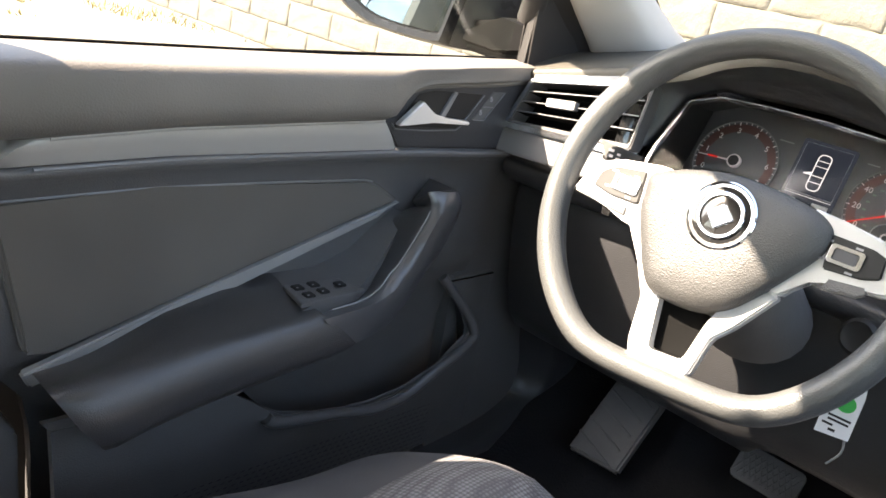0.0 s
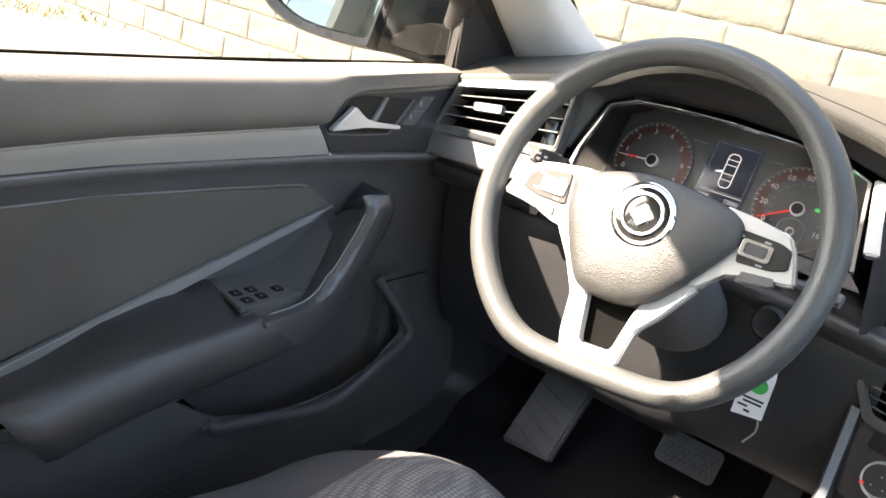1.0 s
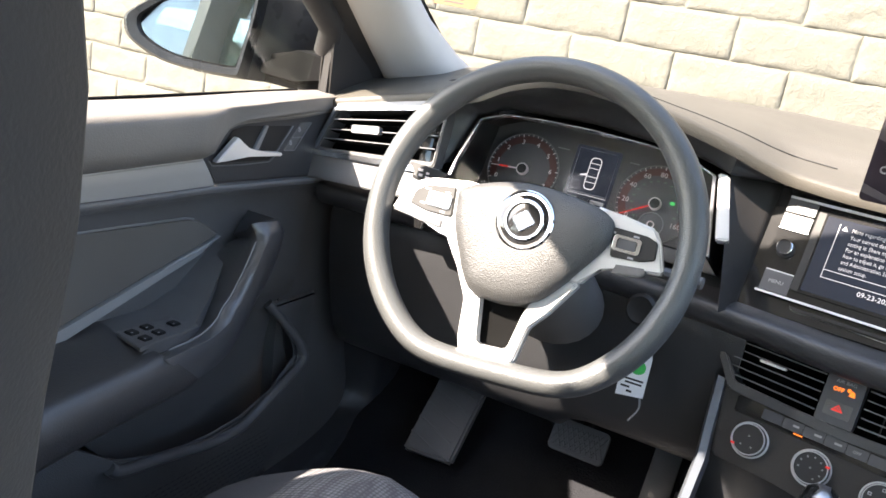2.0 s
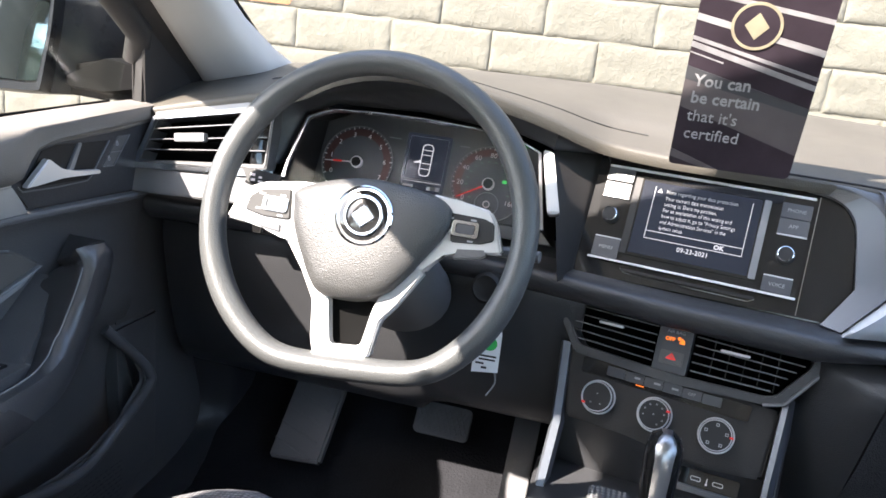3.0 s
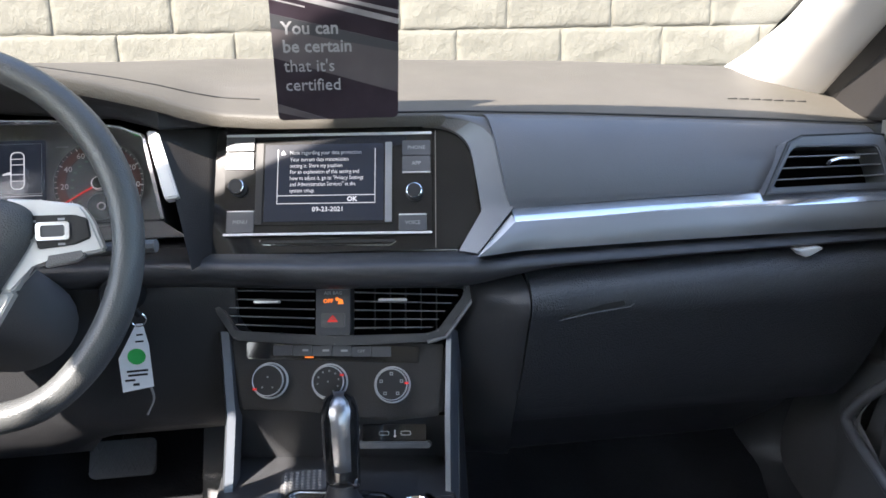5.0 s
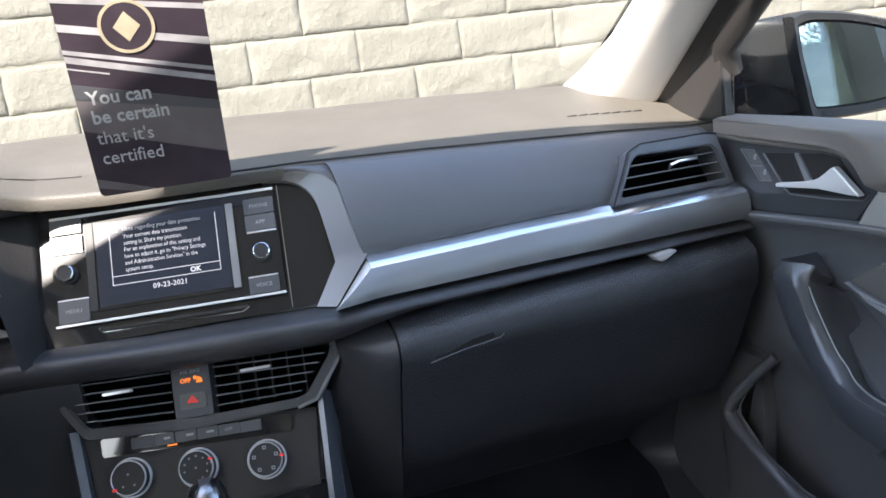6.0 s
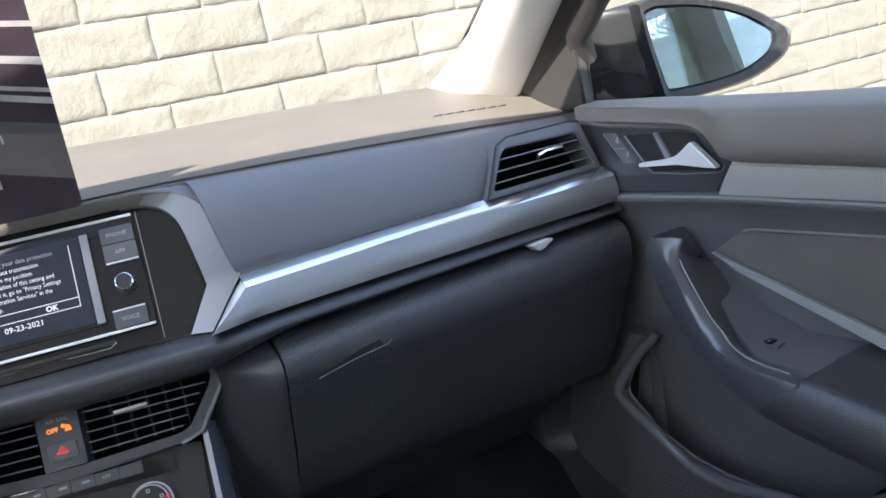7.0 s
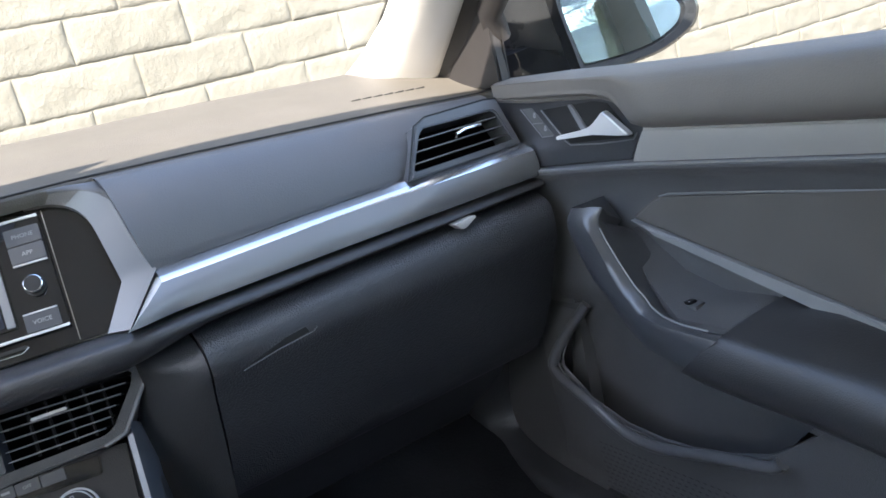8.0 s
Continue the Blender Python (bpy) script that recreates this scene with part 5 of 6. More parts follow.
    part("start_button_rim", lathe([(0.022, 0.0), (0.022, 0.005), (0.018, 0.007), (0.016, 0.004), (0, 0.004)], Matrix.Translation((0.096, 0.993, 0.535)), 32), M_CHROME, c, "chrome-ringed round button")
    # gear lever
    g = thing("gear_lever", (0.012, 0.99, 0.535), "automatic gear lever with a gloss black and chrome knob", "gear lever")
    part("gate_frame", ring([(-0.046, 0.90), (0.077, 0.90), (0.075, 1.008), (0.067, 1.022), (0.05, 1.029), (-0.03, 1.047), (-0.041, 1.043), (-0.046, 1.034)], [(-0.040, 0.906), (0.071, 0.906), (0.069, 1.005), (0.063, 1.016), (0.048, 1.022), (-0.029, 1.040), (-0.037, 1.037), (-0.040, 1.031)], Matrix.Identity(4), 0.533, 0.544, 0.0015), M_BRIGHT, g, "bright frame round the gear gate")
    part("gate_plate", prism([(-0.042, 0.904), (0.073, 0.904), (0.071, 1.007), (0.064, 1.018), (0.049, 1.025), (-0.030, 1.043), (-0.042, 1.033)], Matrix.Identity(4), 0.530, 0.538), M_GLOSS, g)
    rows = [(0.036, 0.0), (0.033, 0.008), (0.024, 0.020), (0.017, 0.032), (0.014, 0.045)]
    part("boot", lathe(rows, Matrix.Translation((0.018, 0.985, 0.536)), 20), M_LEATHER, g, "black lever boot")
    lean = Matrix.Translation((0.020, 0.992, 0.572)) @ Matrix.Rotation(radians(-10), 4, "X")

    def oval(k, n=28):
        return [(k[0] * math.cos(2 * math.pi * i / n), k[1] * math.sin(2 * math.pi * i / n)) for i in range(n)]
    secs = [(0.0165, 0.0165, 0.0), (0.0185, 0.0190, 0.002), (0.0185, 0.0200, 0.014), (0.0192, 0.0220, 0.035), (0.0207, 0.0260, 0.058), (0.0210, 0.0270, 0.072), (0.0198, 0.0250, 0.086), (0.0160, 0.0200, 0.0955), (0.0090, 0.0120, 0.1000)]
    rows = [[lean @ Vector((x, y, z)) for x, y in oval((a, b))] for a, b, z in secs]
    part("knob", sheet([r + r[:1] for r in rows] + [[lean @ Vector((0, 0, 0.1005))] * 29]), M_GLOSS, g, "gloss black gear knob", sharp=60)
    rows = []
    for a, b, z in [(0.0190, 0.0212, 0.022)] + secs[3:]:
        k = 0.56 if z > 0.08 else 0.46
        rows.append([lean @ Vector((a * k * s, -b * math.sqrt(max(0, 1 - (k * s) ** 2)) - 0.0012, z + 0.0006)) for s in (-1, -0.5, 0, 0.5, 1)])
    rows.append([lean @ Vector((0.006 * s, 0.004, 0.1018)) for s in (-1, -0.5, 0, 0.5, 1)])
    part("knob_inlay", sheet(rows, lean.to_3x3() @ Vector((0, 0.002, -0.001))), M_INLAY, g, "satin silver inlay of the gear knob", sharp=60)


build_dash()
build_vents()
build_cluster()
build_radio()
build_climate()
build_console()
# ---- steering wheel ----
WHL = fr((-0.3301, 0.9488, 0.8583), 0, 18.6)


def rim_line(n=112, r=0.1732, flat=0.1558, turn=4.5):
    """The rim's centre line: round, flattened at the bottom, the wheel turned a few degrees."""
    out = []
    for i in range(n):
        a = 2 * math.pi * i / n
        low = max(1e-6, -math.sin(a))
        d = (r ** -26 + (flat / low) ** -26) ** (-1 / 26)
        b = a + radians(turn)
        out.append((d * math.cos(b) - 0.001, d * math.sin(b) + 0.002))
    return out


def build_wheel():
    w = thing("steering_wheel", (-0.33, 1.0, 0.80), "black leather steering wheel with silver spokes, flat at the bottom", "steering wheel")
    line = rim_line()
    bm = bmesh.new()
    rows, n = [], 16
    for i, (x, y) in enumerate(line):
        a, b = Vector(line[i - 1]), Vector(line[(i + 1) % len(line)])
        t = (b - a).normalized()
        o = Vector((t.y, -t.x))
        ang = math.degrees(math.atan2(y, x))
        grip = 1 + 0.10 * math.exp(-((abs(abs(ang) - 90) - 62) / 22) ** 2)
        rows.append([bm.verts.new(WHL @ Vector((x + o.x * 0.0134 * grip * math.cos(k), y + o.y * 0.0134 * grip * math.cos(k), 0.0172 * math.sin(k)))) for k in [2 * math.pi * j / n for j in range(n)]])
    for i in range(len(rows)):
        p, q = rows[i], rows[(i + 1) % len(rows)]
        for j in range(n):
            bm.faces.new((p[j], p[(j + 1) % n], q[(j + 1) % n], q[j]))
    part("rim", bm, M_RIM, w, "black grained leather rim", sharp=80)
    # airbag cover: a rounded shield
    out = [(-0.0790, 0.0060), (-0.0795, 0.0225), (-0.0545, 0.0350), (-0.0244, 0.0438), (0.0030, 0.0476), (0.0366, 0.0462), (0.0735, 0.0404), (0.0920, 0.0300), (0.0950, 0.0150), (0.0906, 0.0005), (0.0712, -0.0304), (0.0562, -0.0524), (0.0404, -0.0699), (0.0177, -0.0805), (-0.0061, -0.0842), (-0.0311, -0.0813), (-0.0460, -0.0671), (-0.0625, -0.0393), (-0.0750, -0.0138)]
    out = [(u, v) for u, v, _ in [tuple(p) for p in smooth_line([(*p, 0) for p in out + out[:1]], 68)]][:-1]
    cx, cy = 0.006, -0.012
    bm = bmesh.new()
    layers = []
    for k, d in ((1.0, -0.030), (1.0, 0.002), (0.985, 0.010), (0.94, 0.016), (0.80, 0.021), (0.55, 0.0245), (0.25, 0.026)):
        layers.append([bm.verts.new(WHL @ Vector((cx + (u - cx) * k, cy + (v - cy) * k, d))) for u, v in out])
    for a, b in zip(layers, layers[1:]):
        for i in range(len(a)):
            j = (i + 1) % len(a)
            bm.faces.new((a[i], a[j], b[j], b[i]))
    bm.faces.new(layers[0])
    bm.faces.new(layers[-1])
    hub = part("airbag_cover", bm, M_HUB, w, "grained black airbag cover", sharp=60)
    lettering("AIRBAG", 0.0098, WHL @ Matrix.Rotation(radians(4), 4, "Z"), 0.005, -0.0405, 0.0240, M_HUB, hub, "CENTER", thick=0.0008)
    m = WHL @ Matrix.Translation((0.0066, 0.0057, 0.0246))
    part("emblem_ring", lathe([(0.0315, -0.004), (0.0315, 0.0015), (0.0298, 0.003), (0.0285, 0.0012)], m, 48), M_CHROME, hub, "chrome ring")
    part("emblem_disc", lathe([(0.0286, 0.0), (0.026, 0.0014), (0, 0.0022)], m, 40), M_GLOSS, hub)
    part("emblem_ring", lathe([(0.0215, 0.001), (0.0215, 0.0032), (0.0205, 0.0040), (0.0185, 0.0040), (0.0178, 0.0030), (0.0178, 0.001)], m, 48), M_CHROME, hub)
    part("emblem_shape", prism([(-0.0135, -0.001), (0.0, -0.0135), (0.0135, -0.001), (0.0, 0.0115)], m, 0.001, 0.0042, 0.0018, 3), M_CHROME, hub, "plain silver emblem shape")
    # silver spokes
    part("spoke", prism([(-0.1560, -0.0185), (-0.1500, 0.0000), (-0.1375, 0.0178), (-0.1190, 0.0265), (-0.0751, 0.0335), (-0.060, 0.033), (-0.060, -0.034), (-0.0790, -0.0345), (-0.0887, -0.0278), (-0.1116, -0.0238)], WHL, -0.012, 0.004, 0.0028, 3), M_SPOKE, w, "satin silver spoke")
    part("spoke", prism([(0.0700, 0.0425), (0.1000, 0.0398), (0.1327, 0.0348), (0.1415, 0.0225), (0.1520, -0.0065), (0.1480, -0.0090), (0.1145, -0.0110), (0.0905, -0.0165), (0.0750, -0.0400), (0.060, -0.040), (0.060, 0.030)], WHL, -0.012, 0.004, 0.0028, 3), M_SPOKE, w, "satin silver spoke")
    frame_out = [(-0.0830, -0.0300), (-0.0590, -0.0595), (-0.0400, -0.0895), (-0.0335, -0.1300), (-0.0262, -0.1490), (0.0262, -0.1450), (0.0340, -0.1364), (0.0385, -0.0985), (0.0525, -0.0805), (0.0760, -0.0400)]
    frame_in = [(-0.030, -0.058), (-0.026, -0.070), (-0.0205, -0.088), (-0.0120, -0.1265), (-0.0095, -0.1310), (0.0212, -0.1275), (0.0235, -0.1240), (0.0285, -0.088), (0.034, -0.070), (0.040, -0.058)]
    bm = bmesh.new()
    lay = [[bm.verts.new(WHL @ Vector((x, y, d))) for x, y in pts] for pts, d in ((frame_out, -0.012), (frame_out, 0.002), (frame_in, 0.005), (frame_in, -0.012))]
    for a, b in zip(lay, lay[1:] + lay[:1]):
        for i in range(len(a)):
            j = (i + 1) % len(a)
            bm.faces.new((a[i], a[j], b[j], b[i]))
    bevel(bm, 0.0018, 3)
    part("lower_spoke", bm, M_SPOKE, w, "satin silver forked lower spoke")
    # Near-black plate set back behind the fork.
    part("fork_back", prism([(-0.024, -0.080), (-0.0125, -0.1300), (0.0235, -0.1265), (0.031, -0.080)], WHL, -0.022, -0.012, 0.001), M_VOID, w, "black plate set back in the fork")
    # switch fields
    for pts, keys in (([(-0.1345, -0.0075), (-0.1318, 0.0080), (-0.1200, 0.0172), (-0.0855, 0.0224), (-0.0806, -0.0095), (-0.0850, -0.0112), (-0.1124, -0.0116)], ((-0.1000, 0.0035, 0.0145, 0.0078),)),
                      ([(0.0913, 0.0260), (0.1282, 0.0252), (0.1392, 0.0214), (0.1415, 0.0038), (0.1284, -0.0014), (0.0974, -0.0042)], ((0.1105, 0.0110, 0.0140, 0.0082),))):
        sw = part("switch_field", prism(pts, WHL, 0.002, 0.0065, 0.0012), M_BLACK, w, "black switch field")
        for u, v, a, b in keys:
            part("switch_frame", ring(rect(u - a, v - b, u + a, v + b, 0.003), rect(u - a * 0.72, v - b * 0.62, u + a * 0.72, v + b * 0.62, 0.002), WHL, 0.006, 0.0085, 0.0006), M_BRIGHT, sw)
            part("switch", prism(rect(u - a * 0.66, v - b * 0.56, u + a * 0.66, v + b * 0.56, 0.001), WHL, 0.006, 0.008, 0.0006), M_BUTTON, sw)
            bars(WHL @ Matrix.Translation((0, 0, 0.0063)), [(u - 0.021, v + 0.0085, u - 0.014, v + 0.0105), (u + 0.004, v + 0.0095, u + 0.010, v + 0.0115), (u - 0.022, v - 0.008, u - 0.016, v - 0.006), (u + 0.004, v - 0.0125, u + 0.010, v - 0.0105)], M_GREYMARK, sw)
    part("lower_key", prism([(-0.1319, -0.0150), (-0.0900, -0.0165), (-0.0890, -0.0258), (-0.1081, -0.0245), (-0.1283, -0.0188)], WHL, 0.002, 0.006, 0.0012), M_BUTTON, w)
    part("lower_key", prism([(0.1042, -0.0087), (0.1340, -0.0050), (0.1370, -0.0115), (0.1316, -0.0160), (0.1020, -0.0210)], WHL, -0.004, 0.0045, 0.0015), M_PLASTIC, w)
    # column and stalks
    c = thing("steering_column", (-0.33, 1.10, 0.74), "black steering column cover with two stalks", "steering column")
    a, b = WHL @ Vector((0.0, -0.02, -0.035)), WHL @ Vector((0, -0.06, -0.20))
    way = (b - a).normalized()
    rows = []
    for t, k in ((0, 0.9), (0.1, 1.0), (0.6, 1.05), (1.0, 1.1)):
        p = a.lerp(b, t)
        rows.append([p + Vector((0.062 * k * math.cos(q), 0, 0)) + Vector((0, 0.25, 0.97)) * (0.050 * k * math.sin(q)) for q in [2 * math.pi * i / 24 for i in range(25)]])
    part("cover", sheet(rows), M_PLASTIC, c, sharp=60)
    part("boss", lathe([(0.05, -0.045), (0.05, -0.012), (0.03, -0.010)], WHL, 28), M_BLACK, c)
    st = part("stalk", sweep(smooth_line([WHL @ Vector((-0.05, 0.01, -0.05)), WHL @ Vector((-0.12, 0.018, -0.055)), WHL @ Vector((-0.150, 0.030, -0.055)), WHL @ Vector((-0.168, 0.034, -0.052))], 10), 0.010, 10, flat=0.7), M_PLASTIC, c, "black light stalk")
    part("stalk_pad", prism([(-0.176, 0.045), (-0.119, 0.041), (-0.122, 0.030), (-0.160, 0.026)], WHL, -0.052, -0.040, 0.002), M_BLACK, st)
    bars(WHL @ Matrix.Translation((0, 0, -0.0398)), [(-0.160, 0.0355, -0.154, 0.0385), (-0.158, 0.0295, -0.153, 0.0325), (-0.149, 0.0335, -0.145, 0.0360), (-0.149, 0.0285, -0.143, 0.0310)], M_WHITEMARK, st)
    part("stalk", sweep(smooth_line([WHL @ Vector((0.05, 0.0, -0.05)), WHL @ Vector((0.12, 0.0, -0.055)), WHL @ Vector((0.185, 0.0, -0.05))], 8), 0.009, 10, flat=0.7), M_PLASTIC, c, "black wiper stalk")
    part("ignition_lock", lathe([(0.020, -0.03), (0.020, 0.004), (0.016, 0.008), (0.012, 0.006), (0, 0.006)], fr((-0.215, 1.105, 0.765), -12, 10), 24), M_BLACK, c)


def build_key():
    k = thing("key_tag", (-0.20, 1.11, 0.64), "white paper key tag with a green dot below the ignition", "key tag")
    m = fr((-0.203, 1.112, 0.690), 4, -4)
    part("tag", prism([(-0.020, -0.042), (0.014, -0.038), (0.014, 0.014), (0.010, 0.040), (0.003, 0.040), (-0.020, 0.0)], m, -0.0004, 0.0004), M_PAPER, k, "white paper tag")
    part("dot", prism(disc(0.0098, 24, -0.0005, 0.001), m, 0.0003, 0.0008), M_GREENDOT, k, "green round sticker")
    bars(m @ Matrix.Translation((0, 0, 0.0004)), [(-0.013, -0.018, 0.010, -0.0155), (-0.012, -0.023, 0.009, -0.0205), (-0.016, -0.029, -0.005, -0.0265), (-0.008, -0.035, -0.001, -0.032), (0.0, 0.018, 0.009, 0.020), (0.002, 0.026, 0.009, 0.028)], M_BLACK, k, name="print_bar")
    part("ring", sweep([m @ Vector((0.0065 + 0.008 * math.cos(a), 0.045 + 0.008 * math.sin(a), 0)) for a in [2 * math.pi * i / 16 for i in range(16)]], 0.0008, 6, closed=True), M_BRIGHT, k)
    part("key_blade", sweep([m @ Vector((0.008, 0.05, 0)), Vector((-0.208, 1.102, 0.766))], 0.004, 8), M_BLACK, k)
    part("cord", sweep(smooth_line([m @ Vector((0.010, -0.037, -0.001)), m @ Vector((0.012, -0.055, -0.002)), m @ Vector((0.003, -0.074, -0.002))], 8), 0.0014, 6), M_STRIP, k, "pale cord end")


def build_pedals():
    p = thing("brake_pedal", (-0.29, 1.32, 0.42), "rubber-faced brake pedal on its arm", "pedal")
    m = fr((-0.302, 1.359, 0.446), 0, 35)
    pad = part("pedal_pad", prism(rect(-0.047, -0.027, 0.047, 0.027, 0.008), m, -0.012, 0.0, 0.002), M_RUBBER, p, "black rubber pad")
    for i in range(9):
        u = -0.036 + 0.009 * i
        part("pad_rib", sweep([m @ Vector((u - 0.01, -0.02, 0)), m @ Vector((u + 0.01, 0.02, 0))], 0.0016, 5), M_RUBBER, pad)
        part("pad_rib", sweep([m @ Vector((u + 0.01, -0.02, 0)), m @ Vector((u - 0.01, 0.02, 0))], 0.0016, 5), M_RUBBER, pad)
    part("pedal_arm", sweep([m @ Vector((0, 0, -0.01)), m @ Vector((0.0, 0.06, -0.05)), Vector((-0.295, 1.50, 0.62)), Vector((-0.295, 1.54, 0.82))], 0.010, 8, flat=0.6), M_BLACK, p)
    p = thing("accelerator_pedal", (-0.16, 1.36, 0.32), "narrow black accelerator pedal", "pedal")
    m = fr((-0.163, 1.335, 0.43), 0, 38)
    part("pedal_pad", prism(rect(-0.021, -0.085, 0.021, 0.085, 0.006), m, -0.012, 0.0, 0.003), M_RUBBER, p)
    part("pedal_arm", sweep([m @ Vector((0, 0.07, -0.01)), Vector((-0.16, 1.50, 0.62)), Vector((-0.16, 1.58, 0.75))], 0.009, 8), M_BLACK, p)
    p = thing("footrest", (-0.53, 1.30, 0.31), "ribbed rubber footrest plate in the driver's footwell", "footrest")
    m = fr((-0.528, 1.31, 0.425), 0, 40)
    plate = part("plate", prism([(-0.038, -0.078), (0.050, -0.072), (0.058, 0.135), (-0.028, 0.135)], m, -0.02, 0.0, 0.004), M_RUBBER, p)
    for i in range(7):
        v = -0.055 + 0.028 * i
        part("plate_rib", sweep([m @ Vector((-0.036 + 0.002 * i, v + 0.01, 0)), m @ Vector((0.034 + 0.002 * i, v - 0.014, 0))], 0.002, 5), M_RUBBER, plate)
    f = thing("floor_mat", (-0.34, 0.95, 0.305), "black carpet floor mat", "floor mat")
    part("mat", prism(rect(-0.56, 0.55, -0.14, 1.18, 0.05), Matrix.Identity(4), 0.304, 0.316, 0.003), M_CARPET, f)
    f = thing("floor_mat", (0.38, 0.95, 0.305), "black carpet floor mat", "floor mat")
    part("mat", prism(rect(0.16, 0.55, 0.62, 1.24, 0.05), Matrix.Identity(4), 0.304, 0.316, 0.003), M_CARPET, f)


# ---- doors ----
BELT = [(0.30, 0.897), (0.46, 0.902), (0.62, 0.907), (0.71, 0.910), (0.82, 0.914), (0.90, 0.918), (1.0, 0.924), (1.15, 0.930)]
TRIM_T = [(0.30, 0.826), (0.49, 0.8365), (0.608, 0.846), (0.86, 0.8555)]
TRIM_B = [(0.30, 0.803), (0.465, 0.809), (0.61, 0.816), (0.90, 0.8175), (1.10, 0.812)]


def build_door(s):
    where = "driver's" if s < 0 else "passenger's"
    d = thing("door_1" if s < 0 else "door_2", (s * 0.78, 0.8, 0.30), f"{where} dark door panel with armrest, silver strip and map pocket", "car door", kind="structure")
    D = Matrix(((0, 0, -s, s * 0.70), (1, 0, 0, 0), (0, 1, 0, 0), (0, 0, 0, 1)))
    ys = [0.455 + 0.665 * i / 44 for i in range(45)]

    def rear(z):
        return level([(0.33, 0.530), (0.48, 0.523), (0.555, 0.514), (0.600, 0.478), (0.70, 0.466), (0.9, 0.45)], z)

    def lay(y, pts):
        return [Vector((s * x, y, z)) for x, z in pts]
    # window sill pad
    rows = []
    for y in ys:
        b = level(BELT, y)
        t = level(TRIM_T + [(0.874, 0.874), (0.886, 0.886), (0.905, 0.893), (0.928, 0.898), (1.06, 0.905), (1.12, 0.912)], y)
        h = b - t
        k = [(0.748, b - 0.012), (0.742, b), (0.712, b + 0.0005), (0.692, b - 0.002), (0.681, b - min(0.007, 0.15 * h)), (0.676, b - min(0.018, 0.36 * h)), (0.673, t + 0.30 * h), (0.682, t + 0.06 * h), (0.700, t - 0.001)]
        cut = 0.020 * max(0, min(1, (y - 0.83) / 0.06)) + 0.012 * max(0, min(1, (y - 0.95) / 0.14))
        rows.append(smooth_line([(s * max(x, min(0.703, 0.668 + cut)), y, z) for x, z in k], 32))
    part("sill_pad", sheet(rows, (s * 0.012, 0, -0.004)), M_DOORTOP, d, "dark grey padded window sill", sharp=70)
    if s < 0:
        part("window_seal", sweep([(s * 0.748, y, level(BELT, y) - 0.0005) for y in (0.44, 0.7, 0.95, 1.09)], 0.0024, 8), M_VOID, d)
    # silver strip
    rows = []
    for i in range(31):
        t = i / 30
        yt, yb = 0.462 + (0.859 - 0.462) * t, 0.450 + (0.893 - 0.450) * t
        zt, zb = level(TRIM_T, yt) - 0.018 * max(0, 1 - t * 12) ** 2, level(TRIM_B, yb)
        a, b = Vector((s * 0.699, yt, zt)), Vector((s * 0.703, yb, zb))
        rows.append([a + Vector((s * 0.006, 0, 0.002)), a + Vector((-s * 0.003, 0, -0.001)), a.lerp(b, 0.12) + Vector((-s * 0.0045, 0, 0)), a.lerp(b, 0.5) + Vector((-s * 0.004, 0, 0)), b])
    part("trim_strip", sheet(rows, (s * 0.012, 0, 0)), M_DOORSILVER, d, "satin silver strip", sharp=50)
    # middle and lower panel
    rows = []
    for y in [0.44 + 0.68 * i / 40 for i in range(41)]:
        b = level(TRIM_B, y)
        rows.append(smooth_line(lay(y, [(0.716, b + 0.002), (0.702, b - 0.001), (0.700, b - 0.008), (0.710, b - 0.020), (0.722, 0.765), (0.727, 0.70), (0.730, 0.64), (0.750, 0.585), (0.765, 0.45), (0.765, 0.33)]), 30))
    rows = [[Vector((p.x, rear(p.z) + (p.y - 0.44) / 0.68 * (1.12 - rear(p.z)), p.z)) for p in r] for r in rows]
    part("panel", sheet(rows, (s * 0.014, 0, 0)), M_PLASTIC, d, "black grained door panel", sharp=60)
    part("shut_face", box((min(s * 0.735, s * 0.83), 0.435, 0.33), (max(s * 0.735, s * 0.83), 0.462, 0.90), 0.004), M_BLACK, d)
    # handle field
    hf = [(0.864, 0.856), (0.897, 0.8185), (1.125, 0.8115), (1.125, 0.911), (1.06, 0.901), (0.93, 0.894), (0.905, 0.889), (0.884, 0.879)]
    part("handle_field", prism(hf, D, -0.030, -0.006, 0.003), M_LOWER, d, "black handle field")
    lip = [(1.118, 0.907), (1.06, 0.9005), (0.945, 0.8945), (0.925, 0.8925), (0.905, 0.886), (0.885, 0.873), (0.866, 0.857)]
    part("field_lip", sweep([D @ Vector((y, z, -0.006)) for y, z in lip], 0.0034, 8), M_DOORTOP, d)
    # Thin black plate on the field, painting the shade of the cup.
    part("handle_cup_shade", prism([(0.886, 0.8445), (0.992, 0.8425), (1.004, 0.855), (1.031, 0.8865), (0.940, 0.8885), (0.918, 0.884)], D, -0.0062, -0.0050), M_BLACK, d, "flat black plate for the shade behind the handle")
    part("cup_line", sweep([D @ Vector((y, z, -0.0045)) for y, z in ((1.034, 0.886), (1.006, 0.853), (1.001, 0.846), (0.993, 0.8405), (0.94, 0.8395), (0.888, 0.8415), (0.880, 0.8485))], 0.0009, 6), M_EDGE, d)
    part("cup_post", prism([(0.974, 0.888), (0.982, 0.888), (0.966, 0.856), (0.955, 0.856)], D, -0.006, -0.002, 0.001), M_EDGE, d)
